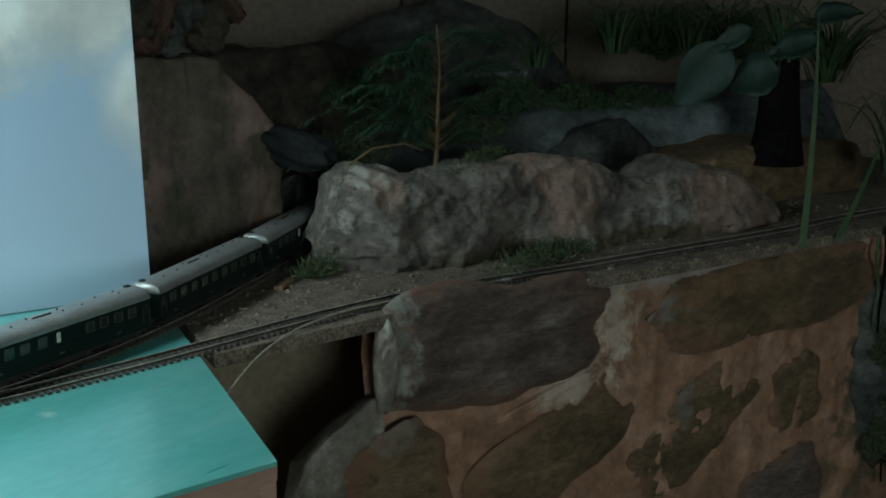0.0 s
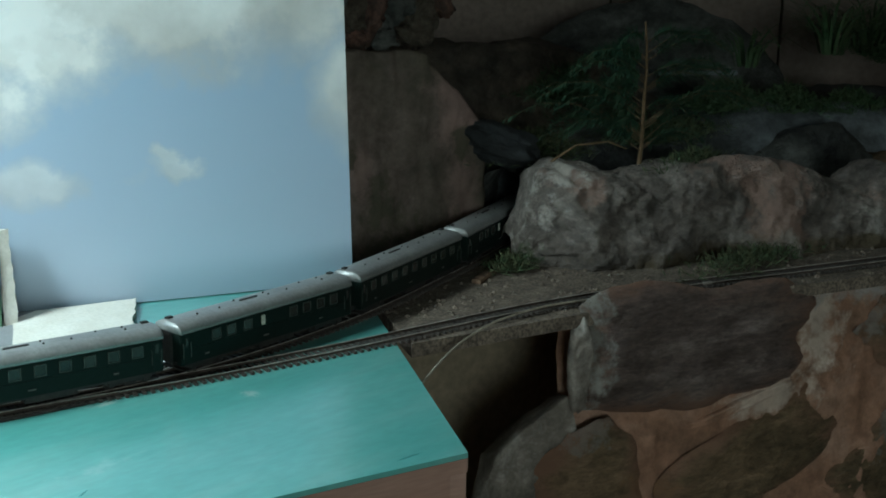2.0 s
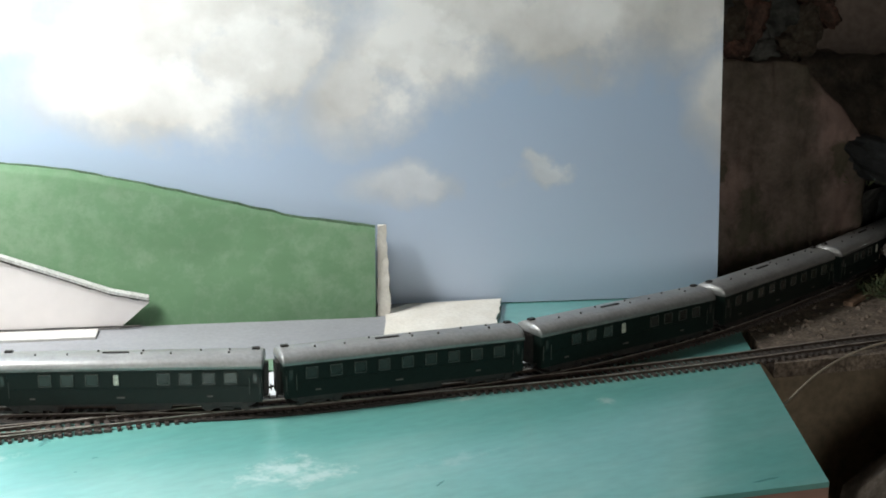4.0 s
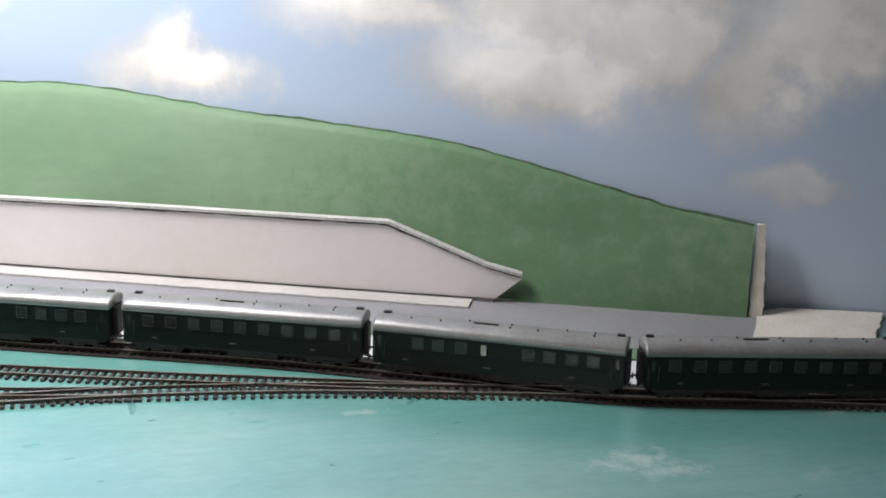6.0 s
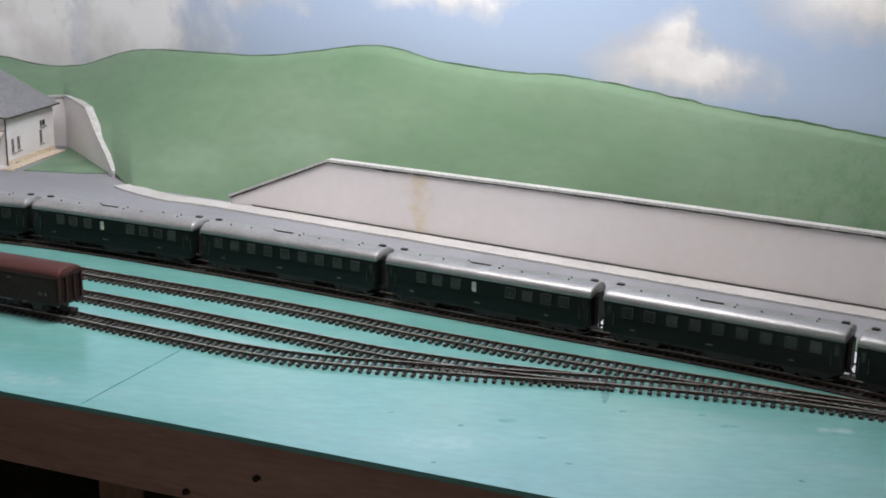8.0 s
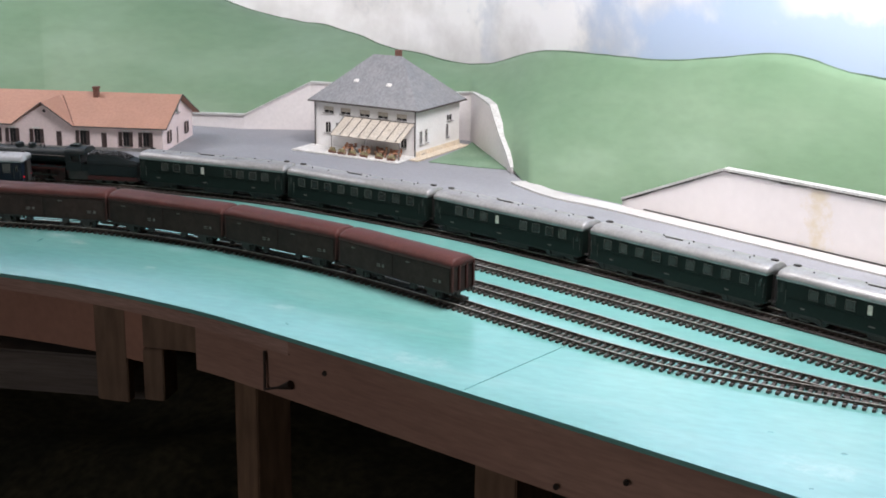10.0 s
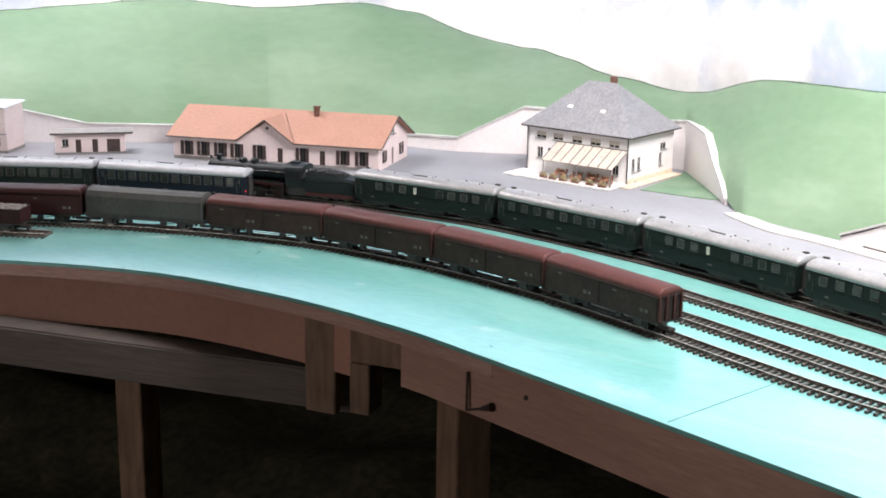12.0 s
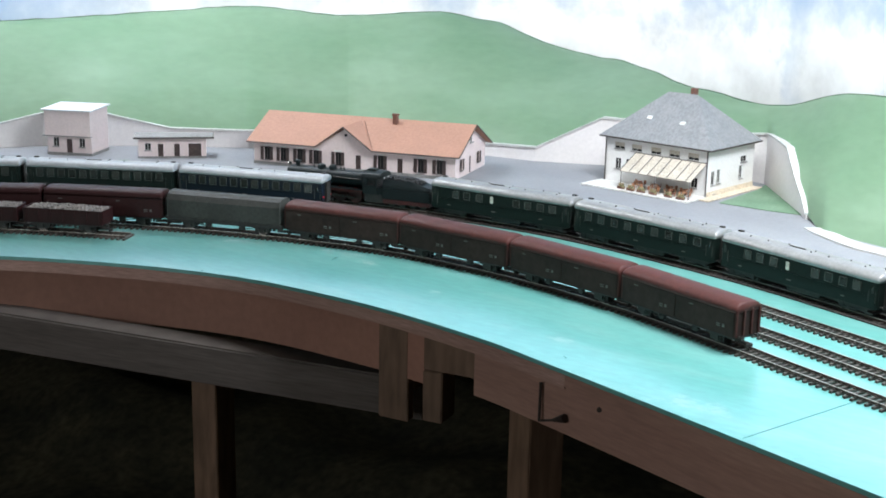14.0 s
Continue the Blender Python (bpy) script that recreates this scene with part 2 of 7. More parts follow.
def box(bm, x0, x1, y0, y1, z0, z1, bevel=0.0):
    b2 = bmesh.new()
    bmesh.ops.create_cube(b2, size=1)
    for v in b2.verts:
        v.co = ((x0 + x1) / 2 + v.co.x * (x1 - x0), (y0 + y1) / 2 + v.co.y * (y1 - y0), (z0 + z1) / 2 + v.co.z * (z1 - z0))
    if bevel:
        bmesh.ops.bevel(b2, geom=list(b2.edges), offset=bevel, segments=2, affect="EDGES")
    return merge(bm, b2)


def merge(bm, b2, m=None):
    if m is not None:
        bmesh.ops.transform(b2, matrix=m, verts=b2.verts)
    me = bpy.data.meshes.new("tmp")
    b2.to_mesh(me)
    b2.free()
    bm.from_mesh(me)
    bpy.data.meshes.remove(me)
    return bm


def cyl(bm, p, q, r0, r1=None, n=12):
    p, q = Vector(p), Vector(q)
    b2 = bmesh.new()
    bmesh.ops.create_cone(b2, cap_ends=True, segments=n, radius1=r0, radius2=r0 if r1 is None else r1, depth=(q - p).length)
    m = Matrix.Translation((p + q) / 2) @ (q - p).to_track_quat("Z", "Y").to_matrix().to_4x4()
    return merge(bm, b2, m)


def prism(bm, pts, z0, z1):
    """A plan outline raised from z0 to z1."""
    lo = [bm.verts.new((x, y, z0)) for x, y in pts]
    hi = [bm.verts.new((x, y, z1)) for x, y in pts]
    n = len(pts)
    bm.faces.new(lo[::-1])
    bm.faces.new(hi)
    for i in range(n):
        bm.faces.new((lo[i], lo[(i + 1) % n], hi[(i + 1) % n], hi[i]))
    return bm


def profile_x(bm, pts, x0, x1):
    """An outline in y and z drawn out along x."""
    a = [bm.verts.new((x0, y, z)) for y, z in pts]
    b = [bm.verts.new((x1, y, z)) for y, z in pts]
    n = len(pts)
    bm.faces.new(a[::-1])
    bm.faces.new(b)
    for i in range(n):
        bm.faces.new((a[i], a[(i + 1) % n], b[(i + 1) % n], b[i]))
    return bm


def spline(pts, step):
    """A smooth line through plan points, in even steps: places and headings."""
    P = [Vector((*p, 0)) if len(p) == 2 else Vector(p) for p in pts]
    P = [2 * P[0] - P[1]] + P + [2 * P[-1] - P[-2]]
    fine = []
    for i in range(1, len(P) - 2):
        for j in range(40):
            t = j / 40
            a, b, c, d = P[i - 1:i + 3]
            fine.append(0.5 * (2 * b + (c - a) * t + (2 * a - 5 * b + 4 * c - d) * t * t + (3 * b - a - 3 * c + d) * t ** 3))
    fine.append(P[-2])
    out, need = [], 0.0
    for a, b in zip(fine, fine[1:]):
        ln = (b - a).length
        while need <= ln:
            out.append((a.lerp(b, need / ln), (b - a).normalized()))
            need += step
        need -= ln
    return out


def ribbon(bm, line, offs0, offs1, z0, z1):
    """A square bar swept along a line of places and headings, between two sideways offsets."""
    rings = []
    for p, d in line:
        s = Vector((-d.y, d.x, 0))
        rings.append([bm.verts.new((*(p + s * o).xy, z)) for o, z in ((offs0, z0), (offs1, z0), (offs1, z1), (offs0, z1))])
    for a, b in zip(rings, rings[1:]):
        for i in range(4):
            bm.faces.new((a[i], a[(i + 1) % 4], b[(i + 1) % 4], b[i]))
    bm.faces.new(rings[0])
    bm.faces.new(rings[-1][::-1])
    return bm


def interp(table, x):
    xs = [r[0] for r in table]
    return [float(np.interp(x, xs, [r[i] for r in table])) for i in range(1, len(table[0]))]

# ---- the baseboard ----
FRONT = [(0.652, 0.590), (0.30, 0.682), (0.0, 0.759), (-0.30, 0.836), (-0.58, 0.905), (-0.70, 0.929), (-0.86, 0.938), (-1.036, 0.912), (-1.245, 0.812), (-1.46, 0.64), (-1.75, 0.36)]
front_line = spline(FRONT, 0.03)
outline = [(p.x, p.y) for p, d in front_line] + [(-2.7, 0.4), (-2.7, 2.5), (0.0, 2.5), (0.905, 0.985)]
baseboard = thing("baseboard", prism(bmesh.new(), outline, -0.004, 0.0), M_BOARD, "flat turquoise painted layout baseboard with white scuffs", "baseboard", "structure")

# ---- printed sky sheet ----
SKY_LINE = [(0.900, 0.982), (0.60, 1.108), (0.20, 1.29), (-0.20, 1.50), (-0.52, 1.70), (-0.80, 1.90), (-1.08, 2.03), (-1.40, 1.98), (-1.75, 1.72), (-2.05, 1.3), (-2.2, 0.8)]
bm = bmesh.new()
uvl = bm.loops.layers.uv.new("UVMap")
sl = spline(SKY_LINE, 0.04)
cols = []
for i, (p, d) in enumerate(sl):
    lean = 0.012 * max(0.0, 1 - i / 6)
    s = Vector((-d.y, d.x, 0)) * -0.004
    cols.append([bm.verts.new((p.x - lean * z / 0.3 + o.x, p.y + o.y, z)) for z in (0.001, 0.75) for o in (Vector(), s)])
for i, (a, b) in enumerate(zip(cols, cols[1:])):
    for q in ((0, 2), (1, 3)):
        f = bm.faces.new((a[q[0]], b[q[0]], b[q[1]], a[q[1]]))
        for l, (uu, vv) in zip(f.loops, ((i, 0), (i + 1, 0), (i + 1, 0.75), (i, 0.75))):
            l[uvl].uv = (uu * 0.04, vv)
bm.faces.new([bm.verts.new(cols[0][i].co) for i in (0, 1, 3, 2)])
thing("sky_backdrop", bm, M_SKY, "curved backdrop sheet printed with blue sky and clouds", "backdrop", "structure", smooth=True)

# ---- hills ----
# bearing to the left of straight ahead, crest's drop per metre of range
CREST = [(-27.4, 0.230), (-24, 0.2215), (-21.5, 0.2107), (-17.6, 0.193), (-14, 0.178), (-9, 0.1655), (-4.1, 0.1545), (0.6, 0.1395), (2.9, 0.1345), (5.1, 0.133), (8.0, 0.1262), (10.8, 0.1147), (13.6, 0.1195), (15.8, 0.1228), (18.5, 0.120), (20.3, 0.118), (21.4, 0.1193), (23.4, 0.129), (25.2, 0.127),
         (26.1, 0.1225), (27.7, 0.117), (29.2, 0.107), (30.5, 0.1005), (31.6, 0.098), (34.0, 0.0872), (35.5, 0.0757), (36.5, 0.0729), (38.2, 0.0681), (42.5, 0.0718), (46.1, 0.066), (49.7, 0.0697), (53.1, 0.0739), (56.5, 0.077), (70, 0.085)]
# the line where hill meets ground or wall: plan, height of its foot, range of the crest above it
FOOT = [(0.554, 1.072, 0.0, 1.235), (0.30, 1.175, 0.0, 1.25), (0.05, 1.278, 0.0, 1.34), (-0.20, 1.380, 0.0, 1.485), (-0.459, 1.485, 0.0, 1.71), (-0.60, 1.530, 0.0, 1.885), (-0.648, 1.589, 0.012, 1.94), (-0.664, 1.610, 0.028, 1.95), (-0.708, 1.666, 0.063, 1.99), (-0.720, 1.681, 0.076, 2.0),
        (-0.793, 1.775, 0.076, 2.06), (-0.823, 1.780, 0.072, 2.08), (-0.94, 1.765, 0.075, 2.19), (-1.046, 1.737, 0.078, 2.25), (-1.14, 1.694, 0.025, 2.31), (-1.225, 1.68, 0.024, 2.34), (-1.455, 1.61, 0.03, 2.37), (-1.541, 1.467, 0.031, 2.37),
        (-1.647, 1.392, 0.033, 2.37), (-1.717, 1.322, 0.056, 2.37), (-1.79, 1.252, 0.056, 2.36), (-1.87, 1.10, 0.02, 2.35), (-1.95, 0.75, 0.02, 2.27)]
dense = [[a + (b - a) * k / 8 for a, b in zip(p, q)] for p, q in zip(FOOT, FOOT[1:]) for k in range(8)] + [FOOT[-1]]
foot_table = sorted((math.degrees(math.atan2(-x, y)), math.hypot(x, y), z, r) for x, y, z, r in dense)


def crest_drop(az):
    i = max(1, min(len(CREST) - 3, next((j for j in range(len(CREST)) if CREST[j][0] > az), len(CREST) - 1) - 1))
    (x0, a), (x1, b), (x2, c), (x3, d) = CREST[i - 1:i + 3]
    t = max(0.0, min(1.0, (az - x1) / (x2 - x1)))
    m1, m2 = (c - a) / (x2 - x0) * (x2 - x1), (d - b) / (x3 - x1) * (x2 - x1)
    return (2 * t ** 3 - 3 * t * t + 1) * b + (t ** 3 - 2 * t * t + t) * m1 + (-2 * t ** 3 + 3 * t * t) * c + (t ** 3 - t * t) * m2


bm = bmesh.new()
cols = []
azs = sorted({round(-27.3 + 0.5 * i, 3) for i in range(190)} | {round(r[0], 3) for r in foot_table if r[0] > -27.3})
for az in azs:
    rb, zb = interp(foot_table, az)[:2]
    rv, zv = rb, zb
    if 17 < az < 31:
        # the slope runs on behind the wing wall, which cuts it: its foot there lies on the prolonged line of the hill foot
        tn = math.tan(radians(az))
        k = (tn * 1.485 - 0.459) / (0.141 - 0.045 * tn)
        w = max(0.0, min(1.0, (az - 25) / 6))
        w = w * w * (3 - 2 * w)
        line_r = math.hypot(0.459 + 0.141 * k, 1.485 + 0.045 * k)
        rv, zv = min(rb, line_r + (rb - line_r) * w), zb * w
    rc = max(rb + 0.03, sum(interp(foot_table, az + 0.5 * k)[2] for k in range(-8, 9)) / 17)
    drop = interp(CREST, az)[0] if az < -24 else crest_drop(az)
    zc = 0.37 - drop * rc
    dx, dy = -math.sin(radians(az)), math.cos(radians(az))
    rise = lambda t: zv + (zc - zv) * (1 - (1 - t) ** 1.12)
    t0 = ((rb - rv) / (rc - rv)) ** (1 / 1.15)
    col = []
    for j in range(15):
        u = j / 14
        t = t0 + (1 - t0) * u
        r = rv + (rc - rv) * (t ** 1.15)
        z = rise(t) + (zb - rise(t0)) * (1 - u) ** 5
        wob = noise.noise(Vector((dx * r * 7, dy * r * 7, z * 7))) * 0.006 * math.sin(math.pi * u) + noise.noise(Vector((dx * 60, dy * 60, z * 40))) * 0.0012
        col.append(bm.verts.new((dx * (r + wob), dy * (r + wob), z + (noise.noise(Vector((az * 1.3, 3, 0))) * 0.0015 if j == 14 else 0))))
    col.append(bm.verts.new((dx * (rc + 0.012), dy * (rc + 0.012), zc - 0.004)))
    col.append(bm.verts.new((dx * (rc + 0.012), dy * (rc + 0.012), 0)))
    cols.append(col)
for a, b in zip(cols, cols[1:]):
    for j in range(len(a) - 1):
        bm.faces.new((a[j], b[j], b[j + 1], a[j + 1]))
crest = [col[14].co.copy() for col in cols]
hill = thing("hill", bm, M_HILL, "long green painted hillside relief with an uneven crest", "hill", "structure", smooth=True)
# thin darker strip behind the crest, standing just above it
bm = bmesh.new()
rows = []
for top in crest:
    out = Vector((top.x, top.y, 0)).normalized()
    up = 0.0008 + 0.0010 * noise.noise(Vector((top.x * 30, top.y * 30, 2)))
    rows.append([bm.verts.new(top + out * o + Vector((0, 0, z))) for o, z in ((0.004, -0.003), (0.004, up), (0.007, up), (0.007, -0.003))])
for a, b in zip(rows, rows[1:]):
    for i in range(4):
        bm.faces.new((a[i], a[(i + 1) % 4], b[(i + 1) % 4], b[i]))
part("crest_edge", bm, mat("dark_green_crest_strip", (0.06, 0.10, 0.06), 0.8, (0.12, 0.19, 0.12), 50, 0.9), hill, "thin dark strip along the crest")
# the cut end, bare and torn
bm = bmesh.new()
rng = random.Random(4)
ring = []
rb, zb, rc = interp(foot_table, -27.3)
for j in range(13):
    t = j / 12
    z = (0.37 - 0.229 * rc) * t + 0.0
    a0, a1 = -27.35 - 0.06 * rng.random(), -27.95 - 0.09 * rng.random() + 0.2 * t
    r0, r1 = rb + (rc - rb) * t + 0.002, rc + 0.01
    ring.append([bm.verts.new((-math.sin(radians(a)) * r, math.cos(radians(a)) * r, z + w)) for a, r, w in ((a0, r0, 0), (a1, r0 + 0.004, 0.001 * rng.random()), (a1, r1, 0), (a0, r1, 0))])
for a, b in zip(ring, ring[1:]):
    for i in range(4):
        bm.faces.new((a[i], a[(i + 1) % 4], b[(i + 1) % 4], b[i]))
bm.faces.new(ring[0])
bm.faces.new(ring[-1][::-1])
part("cut_end", bm, M_FOAM, hill, "bare torn white end of the hill")

# ---- retaining walls ----
M_EDGE_DARK = mat("dark_gap", (0.05, 0.048, 0.045), 0.8, (0.12, 0.11, 0.10), 60, 0.8)


def wall_strip(name, pts, label, thick=0.008, coping=True, foot={}, plaster=None, gap=False):
    """A wall along plan points with a top height at each, and a coping."""
    w = tagged(new(name), label, "retaining wall", "", "structure")
    bm, bc = bmesh.new(), bmesh.new()
    P = [Vector((x, y, 0)) for x, y, z in pts]
    N = []
    for i in range(len(P)):
        d = (P[min(i + 1, len(P) - 1)] - P[max(i - 1, 0)]).normalized()
        s = Vector((d.y, -d.x, 0))
        N.append(s if s.dot(-P[i]) > 0 else -s)
    for b, lo, hi, out0, out1 in ((bm, None, 0.0, 0.0, -thick), (bc, -0.0005, 0.0022, 0.0025, -thick)):
        rings = []
        for p, s, (x, y, z) in zip(P, N, pts):
            z0 = foot.get((x, y), 0.0) if lo is None else z + lo
            rings.append([b.verts.new((*(p + s * o).xy, q)) for o, q in ((out0, z0), (out0, z + hi), (out1, z + hi), (out1, z0))])
        for a, c in zip(rings, rings[1:]):
            for i in range(4):
                b.faces.new((a[i], a[(i + 1) % 4], c[(i + 1) % 4], c[i]))
        b.faces.new(rings[0])
        b.faces.new(rings[-1][::-1])
    part("wall", bm, plaster or M_WHITE, w)
    if coping:
        part("coping", bc, M_COPING, w, "grey coping along the top")
    if gap:
        # open joint under the coping, ragged where the plaster broke away; its dark strip also stands in for the
        # coping's shadow
        rng = random.Random(8)
        bg = bmesh.new()
        for (p, s, a), (q, s2, c) in zip(zip(P, N, pts), list(zip(P, N, pts))[1:]):
            k = max(2, int((q - p).length / 0.008))
            for i in range(k):
                f0, f1 = i / k, (i + 1) / k
                z0, z1 = a[2] + (c[2] - a[2]) * f0 - 0.0006, a[2] + (c[2] - a[2]) * f1 - 0.0006
                drop = 0.0016 + 0.0022 * max(0.0, noise.noise(Vector(((p.x + (q.x - p.x) * f0) * 22, 0, 3)))) + rng.uniform(0, 0.0006)
                e0, e1 = p.lerp(q, f0) + s * 0.0004, p.lerp(q, f1) + s2 * 0.0004
                bg.faces.new([bg.verts.new(v) for v in ((e0.x, e0.y, z0), (e1.x, e1.y, z1), (e1.x, e1.y, z1 - drop), (e0.x, e0.y, z0 - drop))])
        part("open_joint", bg, M_EDGE_DARK, w, "dark ragged open joint under the coping")
    else:
        bc.free()
    return w


def on_hill(t, off=0.006):
    """A plan point on the straight hill foot, t from its cut end to the bend."""
    x, y = 0.554 + (-0.459 - 0.554) * t, 1.072 + (1.485 - 1.072) * t
    return x - 0.377 * off, y - 0.926 * off


wall_strip("retaining_wall", [(*on_hill(0.193), 0.0325), (*on_hill(0.224), 0.040), (*on_hill(0.311), 0.0755), (*on_hill(0.55), 0.0755), (*on_hill(0.869), 0.073), (*on_hill(0.999), 0.014)], "long white plaster retaining wall with grey coping, yellow stained", foot={on_hill(0.193): 0.029}, plaster=M_STAINED, gap=True)
wall_strip("wing_wall", [(-0.647, 1.586, 0.012), (-0.663, 1.607, 0.028), (-0.684, 1.634, 0.044), (-0.706, 1.663, 0.064), (-0.718, 1.678, 0.077), (-0.748, 1.716, 0.079), (-0.779, 1.756, 0.079), (-0.791, 1.772, 0.077), (-0.823, 1.777, 0.073), (-0.94, 1.762, 0.075), (-1.044, 1.735, 0.078), (-1.138, 1.691, 0.026), (-1.225, 1.677, 0.024), (-1.452, 1.606, 0.03), (-1.54, 1.464, 0.032), (-1.645, 1.39, 0.033), (-1.715, 1.32, 0.056), (-1.788, 1.25, 0.056), (-1.87, 1.1, 0.02)],
           "white plaster retaining wall round the station yard")

# ---- road plate, verge, kerb strips ----
T1 = [(1.75, 1.35), (1.45, 1.15), (1.20, 1.01), (1.064, 0.957), (0.945, 0.921), (0.866, 0.899), (0.791, 0.883), (0.704, 0.872), (0.60, 0.868), (0.494, 0.881), (0.401, 0.900), (0.326, 0.925), (0.241, 0.970), (0.113, 1.032), (-0.069, 1.10), (-0.292, 1.184), (-0.414, 1.226), (-0.575, 1.275), (-0.785, 1.311), (-0.93, 1.313), (-1.13, 1.283), (-1.30, 1.222), (-1.5, 1.115), (-1.75, 0.93)]
t1_line = spline(T1, 0.0075)
back = [(p, d) for p, d in t1_line if -1.7 < p.x < 0.46][::6]
side = lambda p, d, o: (p.x - d.y * o, p.y + d.x * o)
# headings run to the left, so the hill side has a negative offset
far = [(-2.5, 0.8), (-2.5, 2.2), (-0.6, 2.2), (-0.5, 1.56), (0.555, 1.118), (0.69, 1.0665)]
near = [side(p, d, -0.079) for p, d in back]
road_plate = thing("road_plate", prism(bmesh.new(), [(0.594, 0.935)] + near + far, 0.0004, 0.005), M_ROAD, "grey painted road plate along the hill foot", "road", "structure")
# bare torn card at the plate's end
rng = random.Random(3)
tear = [(0.594 + (0.69 - 0.594) * t + 0.004 * (rng.random() - 0.3), 0.932 + (1.066 - 0.932) * t) for t in [i / 14 for i in range(15)]]
part("bare_end", prism(bmesh.new(), [(0.53, 1.012), (0.56, 0.985), (0.578, 0.955)] + tear + [(0.60, 1.095), (0.57, 1.085), (0.555, 1.055)], 0.001, 0.0062), M_FOAM, road_plate, "bare cream card at the torn end")

M_PAVE = mat("pale_pavement", (0.48, 0.47, 0.455), 0.7, (0.40, 0.39, 0.37), 12, 0.7, 200, 0.08, 0.2)
# pale pavement along the foot of the hill and wall
pave = spline([(*on_hill(0.235, 0.022),), (*on_hill(0.4, 0.022),), (*on_hill(0.7, 0.022),), (*on_hill(0.999, 0.022),), (-0.535, 1.485), (-0.598, 1.525), (-0.622, 1.548)], 0.012)
rng = random.Random(12)
thing("pavement", ribbon(bmesh.new(), [(p + Vector((0, rng.uniform(-0.0007, 0.0007), 0)), d) for p, d in pave], -0.012, 0.0135, 0.0045, 0.0072), M_PAVE, "pale pavement strip along the retaining wall", "pavement", "structure")
thing("wall_crack", ribbon(bmesh.new(), [(p + Vector((0, rng.uniform(-0.0006, 0.0006), 0)), d) for p, d in spline([on_hill(0.2, 0.0075), on_hill(0.97, 0.0075)], 0.01)], -0.0008, 0.0006, 0.0072, 0.0085), M_EDGE_DARK, "ragged dark crack along the wall foot", "crack", "structure")
strip = [(p, d) for p, d in t1_line if -1.7 < p.x < 0.62][::4]
thing("verge", ribbon(bmesh.new(), [q for q in strip if q[0].x < 0.53], -0.106, -0.0775, 0.0045, 0.0056), M_GREEN, "narrow green painted verge beside the road", "verge", "structure")
thing("kerb_strip", ribbon(bmesh.new(), [q for q in strip if -0.19 < q[0].x], -0.0775, -0.021, 0.0004, 0.0038), M_KERB, "pale grey strip beside the main track", "pavement", "structure")
plat = [q for q in strip if q[0].x < -0.17]
platform = empty("platform", "low pale grey platform with a black edge", "platform", kind="structure")
part("deck", ribbon(bmesh.new(), plat, -0.0775, -0.0235, 0.0004, 0.009), M_KERB, platform)
part("edge", ribbon(bmesh.new(), plat, -0.0233, -0.021, 0.0004, 0.0088), M_BLACK, platform, "black platform edge")

# ---- tracks ----
LEAD = [(1.95, 0.43), (1.747, 0.515), (1.57, 0.567), (1.438, 0.617), (1.264, 0.682), (1.152, 0.726), (1.042, 0.765), (0.939, 0.790), (0.828, 0.808), (0.738, 0.822), (0.61, 0.848), (0.50, 0.877), (0.326, 0.921), (0.253, 0.936), (0.132, 0.959), (0.0, 0.972), (-0.131, 0.973), (-0.269, 0.983), (-0.40, 1.022), (-0.50, 1.056), (-0.62, 1.090), (-0.76, 1.112), (-0.92, 1.112), (-1.075, 1.075), (-1.25, 1.0), (-1.42, 0.88), (-1.7, 0.62)]
T2 = [(0.253, 0.936), (0.134, 0.970), (0.0, 1.007), (-0.142, 1.051), (-0.302, 1.11), (-0.478, 1.166), (-0.62, 1.210), (-0.78, 1.242), (-0.95, 1.245), (-1.13, 1.213), (-1.30, 1.150), (-1.5, 1.03), (-1.75, 0.83)]
T3 = [(0.0, 0.972), (-0.09, 0.984), (-0.18, 1.003), (-0.284, 1.038), (-0.40, 1.079), (-0.487, 1.108), (-0.62, 1.148), (-0.78, 1.177), (-0.95, 1.179), (-1.11, 1.146), (-1.30, 1.075), (-1.5, 0.95), (-1.75, 0.73)]
T5 = [(-1.212, 0.957), (-1.30, 0.912), (-1.38, 0.858), (-1.5, 0.77), (-1.7, 0.58)]
TRACKS = {}
bm = bmesh.new()
box(bm, -0.0014, 0.0014, -0.0142, 0.0142, 0.0, 0.0022)
for y in (-0.0083, 0.0083):
    box(bm, -0.0010, 0.0010, y - 0.002, y + 0.002, 0.0022, 0.0032)
SLEEPER = mesh_of("sleeper", bm, M_SLEEPER)


